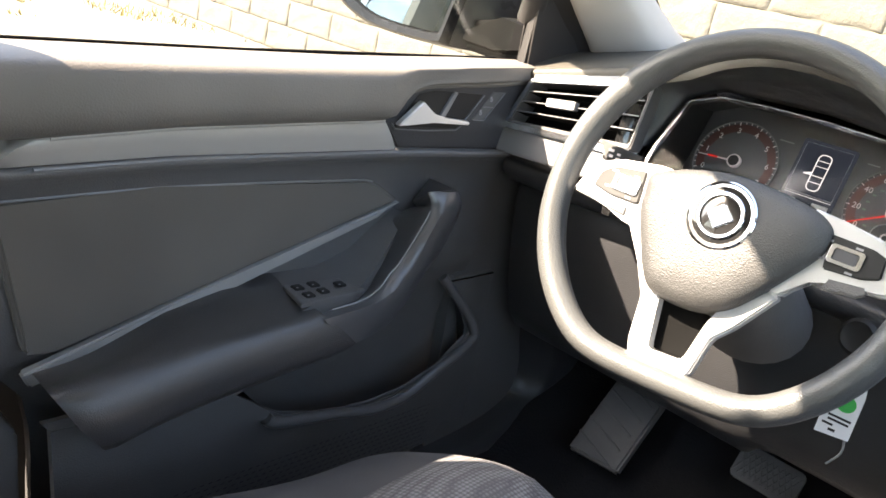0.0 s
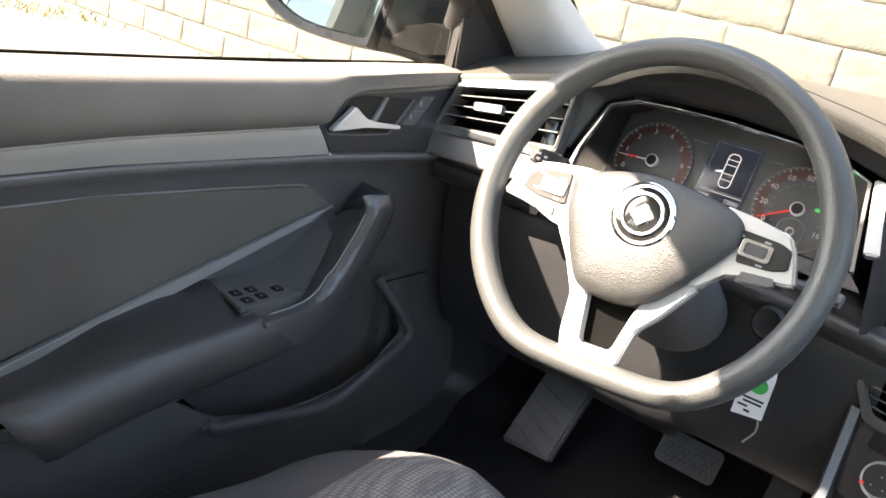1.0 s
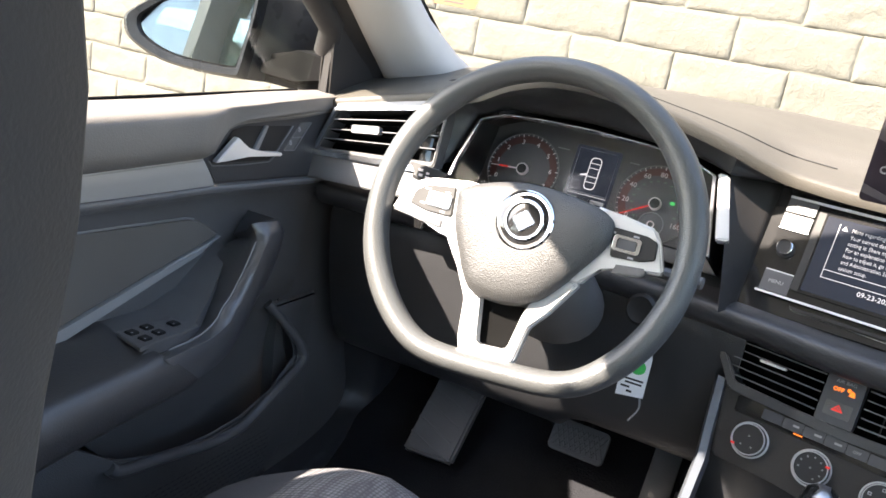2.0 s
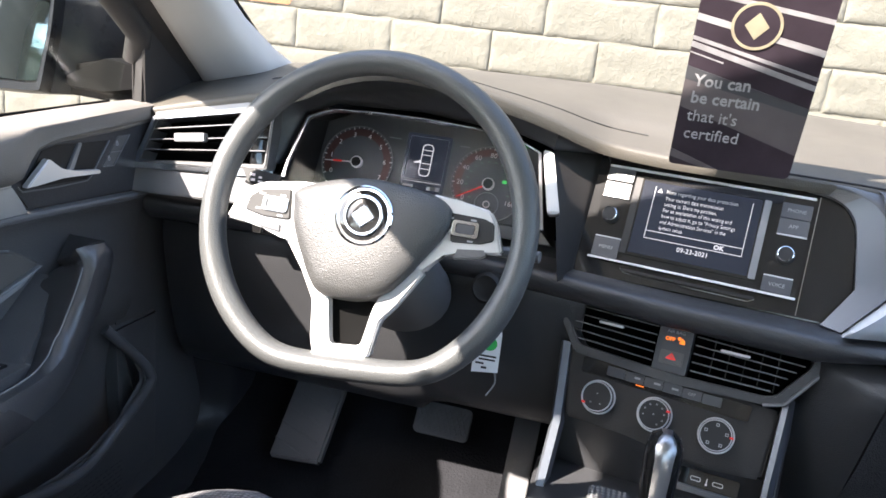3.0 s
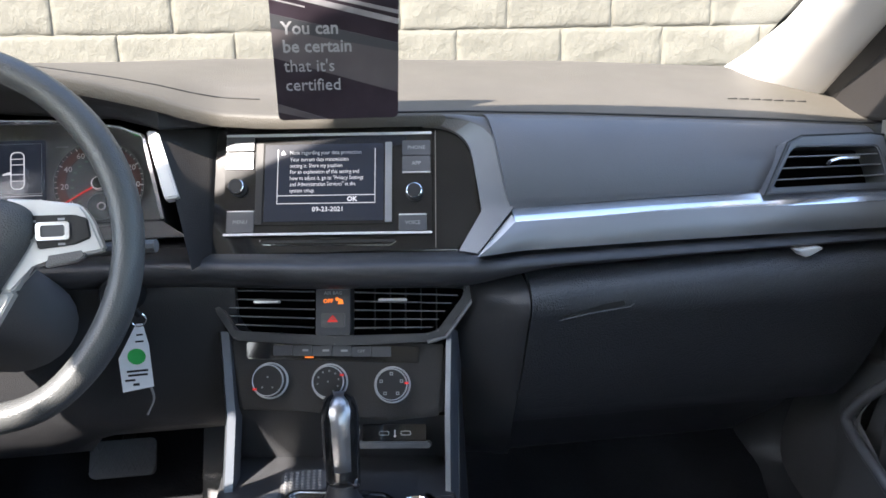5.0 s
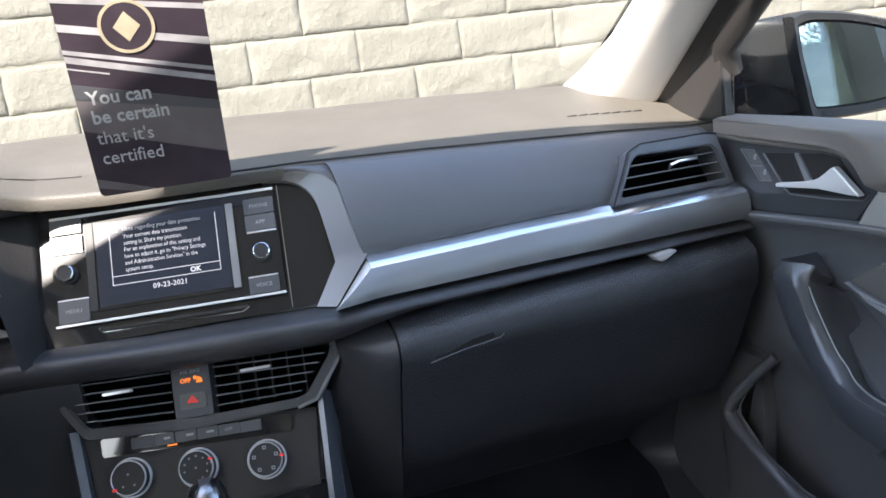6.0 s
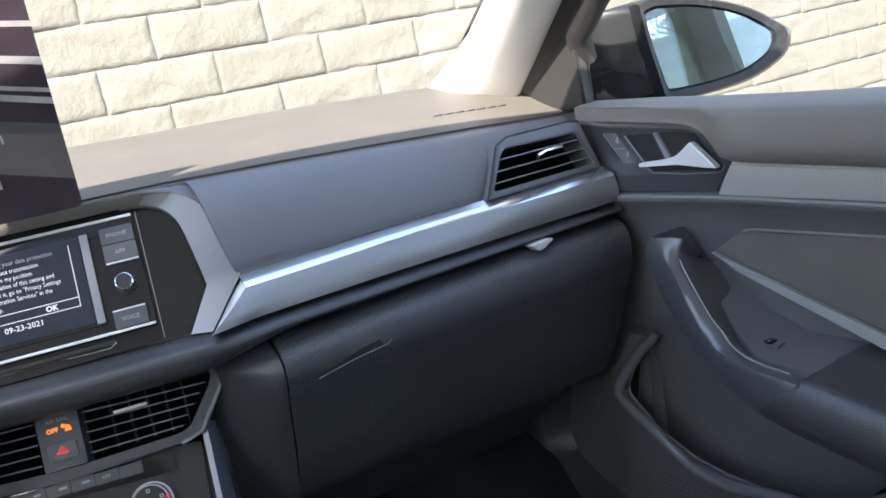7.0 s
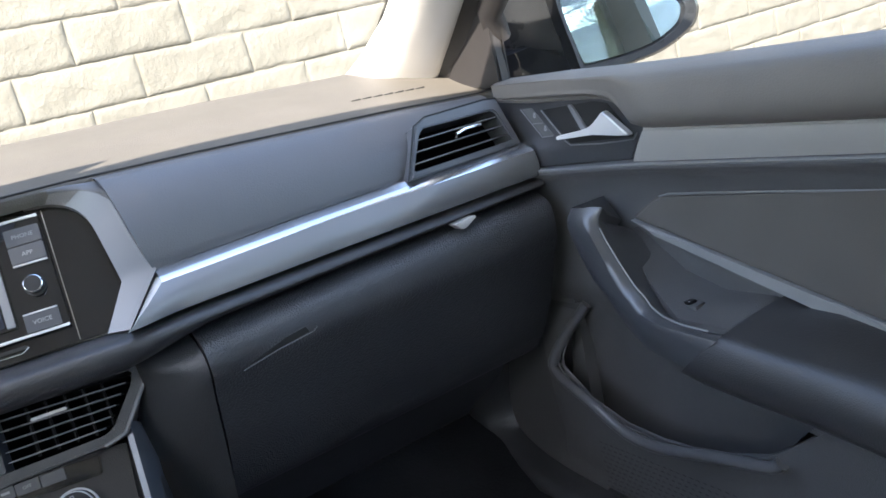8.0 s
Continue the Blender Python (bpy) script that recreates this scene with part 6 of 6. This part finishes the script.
    part("inner_handle", prism([(1.001, 0.8545), (0.962, 0.8580), (0.940, 0.8608), (0.932, 0.8640), (0.9150, 0.8770), (0.9125, 0.8772), (0.881, 0.8505), (0.880, 0.8485), (0.892, 0.8495), (0.935, 0.8530), (1.001, 0.8500)], D, 0.0, 0.009, 0.0018), M_HANDLE, d, "satin chrome inner door handle")
    part("lock_field", prism([(1.020, 0.8535), (1.042, 0.8530), (1.0745, 0.8905), (1.052, 0.8905)], D, -0.007, -0.0050, 0.0008), M_PLASTIC, d, "small black lock switch field")
    part("lock_line", sweep([D @ Vector((y, z, -0.0045)) for y, z in ((1.075, 0.8905), (1.043, 0.853), (1.022, 0.8535))], 0.0006, 6), M_EDGE, d)
    part("lock_line", sweep([D @ Vector((y, z, -0.0045)) for y, z in ((1.058, 0.8705), (1.036, 0.8705))], 0.0006, 6), M_EDGE, d)
    for y, z in ((1.050, 0.880), (1.034, 0.8625)):
        part("lock_sign", ring(disc(0.0024, 12, y, z), disc(0.0012, 12, y, z), D, -0.0050, -0.0044), M_GREYMARK, d)
        part("lock_sign", prism(rect(y - 0.0028, z + 0.002, y + 0.0005, z + 0.0045), D, -0.0050, -0.0044), M_GREYMARK, d)
    part("strip_lip", sweep([(s * 0.6965, 0.50 + 0.36 * i / 12, level(TRIM_T, 0.50 + 0.36 * i / 12) - 0.0022) for i in range(13)], 0.0026, 8), M_DOORSILVER, d)
    # Lighter bar for the thin highlight along the panel's upper edge.
    part("panel_highlight", sweep([(s * 0.701, 0.49 + 0.615 * i / 20, level(TRIM_B, 0.49 + 0.615 * i / 20) - 0.003) for i in range(21)], 0.0024, 8), M_EDGE, d)
    # cloth insert and pale strip
    D2 = Matrix(((0, 0, -s, s * 0.722), (1, 0, 0, 0), (0, 1, 0, 0), (0, 0, 0, 1)))
    ins = [(0.462, 0.776), (0.61, 0.782), (0.870, 0.777), (0.888, 0.772), (0.930, 0.7475), (0.52, 0.624), (0.495, 0.628)]
    part("insert", prism(ins, D2, -0.008, 0.006, 0.004, 3), M_INSERT, d, "dark cloth door insert")
    # Pale line that paints the highlight on the insert's top edge.
    part("insert_highlight", sweep([D2 @ Vector((y, z, 0.0045)) for y, z in ((0.47, 0.7755), (0.61, 0.7812), (0.74, 0.7795), (0.866, 0.7765), (0.880, 0.7735))], 0.0012, 6), M_EDGE, d)
    part("pale_strip", prism([(0.933, 0.7455), (0.897, 0.7290), (0.80, 0.6965), (0.690, 0.6595), (0.50, 0.594), (0.492, 0.610), (0.690, 0.6750), (0.837, 0.7190)], D2, -0.004, 0.008, 0.0025), M_STRIP, d, "grey woven strip")
    # armrest: its front end slants down and forwards into the pull
    fwd = 0.008 if s < 0 else 0.0
    rows = []
    for y in [0.455 + 0.302 * i / 16 for i in range(17)]:
        k = min(1, (y - 0.455) / 0.02 + 0.55)
        f = level([(0.45, -0.030), (0.51, -0.022), (0.62, -0.008), (0.75, 0.004)], y) - fwd * 0.5 * min(1, max(0, (y - 0.6) / 0.15))
        o = level([(0.45, -0.050), (0.50, -0.044), (0.60, -0.008), (0.68, 0.010), (0.76, 0.014)], y)
        up = level([(0.455, 0.0), (0.62, 0.008), (0.757, 0.018)], y)
        rows.append(smooth_line(lay(y, [(0.728, 0.655 + o), (0.69, 0.659 + (o + f) / 2), (0.652, 0.660 + f), (0.632 + 0.02 * (1 - k), 0.656 + f), (0.622 + 0.02 * (1 - k), 0.642 + f), (0.619 + 0.015 * (1 - k), 0.626 + f),
                                        (0.624 + 0.01 * (1 - k), 0.600 + f + up * 0.6), (0.648, 0.572 + up), (0.69, 0.558 + up), (0.73, 0.556 + up)]), 26))
    slant = [(0.55, 0.548), (0.602, 0.507), (0.65, 0.476), (0.66, 0.474)]
    nose = [(0.575, 0.700), (0.600, 0.752), (0.6225, 0.797), (0.645, 0.772), (0.660, 0.754), (0.672, 0.748)]
    rows = [[Vector((p.x, level(slant, p.z) + (p.y - 0.455) / 0.302 * (level(nose, p.z) + fwd - level(slant, p.z)), p.z)) for p in r] for r in rows]
    arm = part("armrest", sheet(rows), M_LEATHER, d, "black padded armrest", sharp=60)
    for pts, way in ((rows[0], 0.002), (rows[-1], -0.002)):
        bm = bmesh.new()
        lo = [bm.verts.new(p) for p in pts]
        hi = [bm.verts.new(p + Vector((0, way, 0))) for p in pts]
        bm.faces.new(lo)
        bm.faces.new(hi)
        for i in range(len(lo)):
            bm.faces.new((lo[i], lo[(i + 1) % len(lo)], hi[(i + 1) % len(lo)], hi[i]))
        part("armrest_end", bm, M_LEATHER, arm)
    # switch shelf and pull handle
    part("switch_shelf", sheet([lay(0.738, [(0.728, 0.660), (0.69, 0.659), (0.650, 0.655)]), lay(0.758, [(0.728, 0.668), (0.69, 0.668), (0.648, 0.664)]), lay(0.82, [(0.728, 0.668), (0.69, 0.667), (0.652, 0.664)]), lay(0.87, [(0.728, 0.685), (0.70, 0.685), (0.672, 0.688)]), lay(0.93, [(0.728, 0.735), (0.715, 0.735), (0.70, 0.735)])], (0, 0, -0.02)), M_PLASTIC, d)
    # three long edges of the pull, from the armrest up to its blunt top: lower edge, bevel, inner edge
    low = ((0.6235, 0.797, 0.6235), (0.632, 0.8505, 0.630), (0.638, 0.885, 0.650), (0.644, 0.916, 0.678), (0.648, 0.943, 0.705), (0.652, 0.968, 0.755), (0.655, 0.957, 0.7785))
    bev = ((0.627, 0.752, 0.660), (0.628, 0.818, 0.664), (0.630, 0.849, 0.672), (0.633, 0.866, 0.685), (0.636, 0.884, 0.7015), (0.640, 0.918, 0.760), (0.6535, 0.932, 0.7795))
    top = ((0.643, 0.757, 0.659), (0.643, 0.815, 0.663), (0.643, 0.842, 0.673), (0.645, 0.856, 0.686), (0.647, 0.874, 0.702), (0.651, 0.910, 0.757), (0.657, 0.907, 0.7795))

    def rail(knots):
        pts = smooth_line([(x, y + fwd, z - fwd * max(0, min(1, (0.68 - z) / 0.04))) for x, y, z in knots], 42)
        return [Vector((s * p[0], p[1], p[2])) for p in pts]
    low, bev, top = rail(low), rail(bev), rail(top)
    rows = []
    for i, (a, b, c) in enumerate(zip(low, bev, top)):
        end = min(1, max(0, (i - 33) / 6))
        face, edge = b - a, c - b
        out = Vector((s, 0, 0))
        rows.append([a + out * 0.060 + Vector((0, 0.010, -0.004)), a + out * 0.010 + Vector((0, 0.001, -0.001)), a + face * 0.05 + out * 0.001, a + face * 0.35 - out * 0.002, a + face * 0.7 - out * 0.002, a + face * 0.93 - out * 0.0004,
                     b + edge * 0.10 + out * -0.0004, b + edge * 0.5 + Vector((0, -0.0008, 0.0008)), b + edge * 0.92, c + out * 0.002 + Vector((0, 0, -0.001)), c + out * 0.020 + Vector((0, 0.004 + 0.010 * end, -0.010 - 0.006 * end)), c + out * 0.060 + Vector((0, 0.010 + 0.030 * end, -0.014 - 0.020 * end))])
        rows[-1].append(rows[-1][0])
    bm = sheet(rows)
    for lid in (rows[-1], rows[0]):
        bm.faces.new([bm.verts.new(p) for p in lid[:-1]])
    part("pull_handle", bm, M_PULL, d, "black door pull with a shiny bevel", sharp=46)
    # Pale grey line stands for the bright glint on the pull's bevel.
    part("pull_highlight", sweep([p + Vector((s * 0.0012, 0, 0.0002)) for p in top[2:36]], 0.0010, 6), M_STRIP, d)
    sw = part("switch_panel", prism([(0.742, 0.6460), (0.836, 0.6520), (0.830, 0.688), (0.752, 0.694)] if s < 0 else [(0.812, 0.672), (0.846, 0.672), (0.842, 0.690), (0.816, 0.690)],
              Matrix(((0, s, 0, 0), (1, 0, 0, 0), (0, 0, 1, 0), (0, 0, 0, 1))), 0.664, 0.6692, 0.0008), M_PLASTIC, d, "black window switch panel")
    for y, x in (((0.762, 0.661), (0.784, 0.664), (0.762, 0.681), (0.784, 0.682), (0.814, 0.672)) if s < 0 else ((0.829, 0.681),)):
        key = part("window_switch", box((min(s * (x - 0.006), s * (x + 0.006)), y - 0.006, 0.668), (max(s * (x - 0.006), s * (x + 0.006)), y + 0.006, 0.6715), 0.001), M_BLACK, sw)
        part("switch_edge", box((min(s * (x - 0.004), s * (x - 0.0028)), y - 0.0045, 0.6714), (max(s * (x - 0.004), s * (x - 0.0028)), y - 0.002, 0.6721)), M_GREYMARK, key)
    # map pocket shell
    shell = [(1.075, 0.613), (1.105, 0.573), (1.124, 0.540), (1.118, 0.519), (1.050, 0.495), (0.990, 0.465), (0.930, 0.461), (0.856, 0.475), (0.772, 0.489), (0.75, 0.502), (0.712, 0.553), (0.690, 0.568), (0.45, 0.570), (0.45, 0.33), (1.20, 0.33), (1.20, 0.613)]
    bm = prism(shell, Matrix(((0, 0, -s, s * 0.70), (1, 0, 0, 0), (0, 1, 0, 0), (0, 0, 0, 1))), -0.030, 0.020, 0.010, 3)
    for v in bm.verts:
        deep = (0.730 - abs(v.co.x)) / 0.05
        front = level([(0.50, 0.690), (0.545, 0.703), (0.59, 0.726), (0.613, 0.743)], v.co.z) if v.co.y > 1.03 else 0.690
        front += max(0, 0.728 - front) * min(1, max(0, (v.co.y - 1.13) / 0.06))
        v.co.x = s * (front + max(0, min(0.009, 0.730 - front)) * (1 - deep))
        v.co.y = max(v.co.y, rear(v.co.z))
    part("map_pocket", bm, M_PLASTIC, d, "black lower door shell with a map pocket", sharp=60)
    rim = smooth_line([(s * x, y, z) for x, y, z in ((0.738, 1.073, 0.613), (0.716, 1.104, 0.572), (0.700, 1.122, 0.540), (0.695, 1.116, 0.519), (0.689, 1.050, 0.495), (0.689, 0.990, 0.466), (0.689, 0.930, 0.462), (0.689, 0.856, 0.476), (0.689, 0.772, 0.490), (0.690, 0.754, 0.500))], 40)
    part("pocket_rim", sweep(rim, 0.0078, 10), M_SLAT, d, "rounded rim of the map pocket")
    bm = bmesh.new()
    for i in range(46):
        for j in range(12):
            y, z = 0.60 + 0.0105 * i + 0.005 * (j % 2), 0.352 + 0.0075 * j
            if z > 0.450 - 0.04 * abs(y - 0.95) or y > 1.05:
                continue
            q = [bm.verts.new((s * 0.6893, y + a, z + b)) for a, b in ((-0.0026, -0.0004), (0.0026, 0.0003), (0.0026, 0.0013), (-0.0026, 0.0006))]
            bm.faces.new(q)
    part("speaker_slits", bm, M_BLACK, d, "rows of small speaker slits", kind="stuff")
    # glass and mirror triangle
    g = part("door_glass", sheet([[Vector((s * 0.755, y, level(BELT, y) - 0.01)) for y in (0.44, 0.7, 0.9, 1.12)], [Vector((s * 0.725, y, z)) for y, z in ((0.44, 1.09), (0.7, 1.08), (0.9, 1.06), (1.10, 1.02))],
                             [Vector((s * x, y, z)) for x, y, z in ((0.628, 0.44, 1.37), (0.655, 0.66, 1.30), (0.685, 0.83, 1.20), (0.72, 1.09, 1.025))]], (s * 0.004, 0, 0)), M_GLASS, d, "clear side window glass")
    g.visible_shadow = False
    part("mirror_triangle", prism([(1.114, 0.925), (1.116, 1.028), (1.06, 1.066), (1.0, 1.100), (0.93, 1.145), (0.93, 1.178), (1.02, 1.128), (1.11, 1.078), (1.20, 1.022), (1.30, 0.962), (1.30, 0.92)], Matrix(((0, 0, -s, s * 0.712), (1, 0, 0, 0), (0, 1, 0, 0), (0, 0, 0, 1))), -0.02, 0.0, 0.004), M_TRIANGLE, d, "black mirror triangle panel")
    # outer skin
    part("outer_skin", sheet([[Vector((s * x, y, z)) for x, z in ((0.775, 0.882), (0.83, 0.872), (0.875, 0.80), (0.885, 0.62), (0.86, 0.32))] for y in (0.43, 0.8, 1.2, 1.35)], (-s * 0.01, 0, 0)), M_CARPAINT, d)


MIRROR_GLASS = [(0.859, 1.028), (0.872, 1.032), (0.893, 1.029), (0.916, 1.024), (0.947, 1.012), (0.971, 0.998), (0.991, 0.980), (1.001, 0.967), (0.997, 0.949), (0.984, 0.937), (0.958, 0.925), (0.925, 0.920), (0.893, 0.919), (0.873, 0.920), (0.869, 0.926), (0.865, 0.955), (0.861, 0.989)]


def build_mirror(s):
    m = thing("door_mirror", (s * 0.9, 1.2, 0.90), "black door mirror showing the car's flank behind", "mirror", group="door mirrors")
    cx, cz = 0.925, 0.975
    aim = Vector((-0.49, -0.87, 0.055)).normalized() if s > 0 else Vector((0.470, -0.880, 0.085)).normalized()
    base = Vector((0.93, 1.10, 0.975)) if s > 0 else Vector((-0.952, 1.10, 0.990))
    line = [tuple(p)[:2] for p in smooth_line([(x, z, 0) for x, z in MIRROR_GLASS + MIRROR_GLASS[:1]], 68)][:-1]

    def at(x, z, out=0.0):
        """A place on the mirror's plane, out in front of it."""
        p = Vector((s * (x - 0.93), 0, z - 0.975))
        p.y = -(p.x * aim.x + p.z * aim.z) / aim.y
        return base + p + aim * out

    def loop(kx, kz, out, dy=0.0, inner=0.0, lift=0.0):
        pts = []
        for x, z in line:
            left = min(1, max(0, (0.935 - x) / 0.07))
            kk = 1 + (kx - 1) * (1 - 0.65 * left)
            p = at(cx + (x - cx) * kk, cz + (z - cz) * kz + lift, out)
            pts.append(p + Vector((-s * inner * left, dy, 0)))
        return pts
    bm = bmesh.new()
    lay = [[bm.verts.new(p) for p in loop(*a)] for a in ((0.97, 0.97, -0.003), (1.0, 1.0, -0.002), (1.05, 1.05, 0.006), (1.22, 1.22, 0.007), (1.29, 1.29, 0.0), (1.31, 1.32, -0.02, 0.01),
            (1.28, 1.30, -0.03, 0.035, 0.03), (1.12, 1.26, -0.04, 0.055, 0.072), (0.85, 1.08, -0.04, 0.080, 0.080), (0.45, 0.65, -0.04, 0.100, 0.075))]
    for a, b in zip(lay, lay[1:]):
        for i in range(len(a)):
            j = (i + 1) % len(a)
            bm.faces.new((a[i], a[j], b[j], b[i]))
    bm.faces.new(lay[-1])
    bm.faces.new(lay[0])
    part("housing", bm, M_SHELL, m, "glossy dark housing", sharp=50)
    bm = bmesh.new()
    a, b = [bm.verts.new(p) for p in loop(0.985, 0.985, 0.002)], [bm.verts.new(p) for p in loop(0.985, 0.985, -0.002)]
    bm.faces.new(a)
    bm.faces.new(b[::-1])
    for i in range(len(a)):
        j = (i + 1) % len(a)
        bm.faces.new((a[i], a[j], b[j], b[i]))
    part("glass", bm, M_MIRROR, m, "mirror glass", sharp=20)
    dz = base.z - 0.975
    part("arm", prism([(0.735, 0.915 + dz), (0.80, 0.902 + dz), (0.88, 0.905 + dz), (0.87, 0.945 + dz), (0.80, 0.962 + dz), (0.735, 0.975 + dz)], Matrix(((s, 0, 0, 0), (0, 0, 1, 0), (0, 1, 0, 0), (0, 0, 0, 1))), 1.15, 1.22, 0.014, 3), M_VOID, m)


def build_seat():
    c = thing("driver_seat", (-0.37, 0.45, 0.32), "dark cloth driver's seat with a woven grey middle", "car seat")
    # cushion
    front = [(0.0, 0.607), (0.04, 0.600), (0.08, 0.581), (0.15, 0.541), (0.20, 0.502), (0.225, 0.46), (0.235, 0.40)]
    rear_z = [(0.0, 0.530), (0.10, 0.535), (0.15, 0.560), (0.19, 0.565), (0.215, 0.53), (0.23, 0.47), (0.235, 0.40)]
    offs = [-0.235 + 0.47 * i / 30 for i in range(31)]
    rows = []
    for i in range(19):
        y = 0.36 + 0.50 * i / 18
        k = min(1, max(0, (y - 0.42) / 0.34))
        k = k * k * (3 - 2 * k)
        fall = max(0, (y - 0.785) / 0.075)
        rows.append([Vector((-0.377 + o, y, max(0.40, level(rear_z, abs(o)) * (1 - k) + level(front, abs(o)) * k - 0.075 * (1 - math.sqrt(max(0, 1 - fall * fall)))))) for o in offs])
    rows.append([Vector((p.x, 0.862, 0.40)) for p in rows[-1]])
    side_l, mid, side_r = [r[:11] for r in rows], [r[10:21] for r in rows], [r[20:] for r in rows]
    part("cushion_bolster", sheet(side_l, (0, 0, -0.03)), M_SEATSIDE, c, "plain dark cloth bolster", sharp=70)
    part("cushion_middle", sheet(mid, (0, 0, -0.03)), M_SEATMID, c, "woven grey cushion middle", sharp=70)
    part("cushion_bolster", sheet(side_r, (0, 0, -0.03)), M_SEATSIDE, c, "plain dark cloth bolster", sharp=70)
    part("seat_base", box((-0.545, 0.36, 0.31), (-0.14, 0.86, 0.44), 0.02), M_BLACK, c)
    # backrest with its wings
    rows = []
    for z, hw, y in ((0.50, 0.150, 0.296), (0.62, 0.158, 0.290), (0.78, 0.178, 0.277), (0.90, 0.195, 0.268), (0.955, 0.2030, 0.267), (0.995, 0.2105, 0.267), (1.02, 0.2110, 0.267), (1.045, 0.2060, 0.267), (1.10, 0.194, 0.264), (1.15, 0.176, 0.256), (1.175, 0.12, 0.238)):
        k = smooth_line([(-0.375 - hw * 0.85, y - 0.17, z), (-0.375 - hw, y - 0.10, z), (-0.375 - hw * 0.94, y - 0.005, z), (-0.375 - hw * 0.68, y - 0.005, z), (-0.375, y - 0.045, z),
                         (-0.375 + hw * 0.68, y - 0.005, z), (-0.375 + hw * 0.94, y - 0.005, z), (-0.375 + hw, y - 0.10, z), (-0.375 + hw * 0.85, y - 0.17, z)], 32)
        rows.append(k + [k[0]])
    rows.append([Vector((-0.375, rows[-1][0].y + 0.05, 1.178))] * len(rows[0]))
    part("backrest", sheet(rows), M_SEATSIDE, c, "dark cloth backrest", sharp=70)


def build_card():
    m = fr((0.0370, 1.120, 0.949), 0, -22)
    c = thing("hang_tag_card", (0.0355, 1.126, 0.949), "tall dark printed card with white words standing on the dashboard", "card")
    hw = 0.0655
    part("card", prism(rect(-hw, 0.0, hw, 0.212, 0.006), m, -0.0008, 0.0, 0.0), M_CARDDARK, c, "dark printed card")

    def band(pts, mat, d):
        part("print_band", prism(pts, m, 0.0, d), mat, c)
    band([(-hw, 0.119), (hw, 0.086), (hw, 0.030), (-hw, 0.072)], M_CARDGREY, 0.0003)
    band([(-hw, 0.119), (hw, 0.086), (hw, 0.077), (-hw, 0.104)], M_BUTTON, 0.0005)
    band([(-hw, 0.020), (-0.012, 0.0005), (-0.030, 0.0005), (-hw, 0.010)], M_CARDGREY, 0.0003)
    for v0, v1, t in ((0.146, 0.112, 0.006), (0.152, 0.121, 0.004), (0.176, 0.150, 0.007), (0.20, 0.182, 0.005)):
        band([(-hw, v0), (hw, v1), (hw, v1 - t), (-hw, v0 - t)], M_CARDSILVER, 0.0003)
    band([(-hw, 0.135), (-0.03, 0.126), (-0.03, 0.1245), (-hw, 0.1335)], M_CARDSILVER, 0.0003)
    part("emblem_ring", ring(disc(0.0250, 40, -0.006, 0.168), disc(0.0220, 40, -0.006, 0.168), m, 0.0003, 0.0008), M_GOLD, c, "gold printed ring")
    part("emblem_disc", prism(disc(0.0220, 36, -0.006, 0.168), m, 0.0003, 0.0006), M_CARDDARK, c)
    part("emblem_shape", prism([(-0.018, 0.168), (-0.006, 0.154), (0.006, 0.168), (-0.006, 0.182)], m, 0.0003, 0.0009), M_GOLD, c, "plain gold shape")
    lettering("You can", 0.0192, m, -0.0555, 0.1030, 0.0002, M_CARDTEXT, c, thick=0.0004, bold=0.00035, width=0.93)
    lettering("be certain", 0.0192, m, -0.0555, 0.0835, 0.0002, M_CARDTEXT, c, thick=0.0004, bold=0.00035, width=0.93)
    lettering("that it's", 0.0192, m, -0.0555, 0.0620, 0.0002, M_CARDTEXT, c, thick=0.0004, width=0.93)
    lettering("certified", 0.0192, m, -0.0555, 0.0405, 0.0002, M_CARDTEXT, c, thick=0.0004, width=0.93)


def build_sticker():
    c = thing("windscreen_sticker", (-0.655, 1.36, 1.07), "orange inspection sticker on the windscreen", "sticker")
    m = fr((-0.655, 1.355, 1.100), 12, 52)
    part("label", prism(rect(-0.034, -0.030, 0.034, 0.030, 0.003), m, -0.0006, 0.0), M_STICKER, c)
    bars(m, [(-0.018, -0.022, 0.014, -0.019), (-0.018, -0.012, 0.010, -0.009), (-0.018, 0.0, 0.016, 0.003)], M_CARDDARK, c)


build_wheel()
build_key()
build_pedals()
for s in (-1, 1):
    build_door(s)
    build_mirror(s)
build_seat()
build_card()
build_sticker()
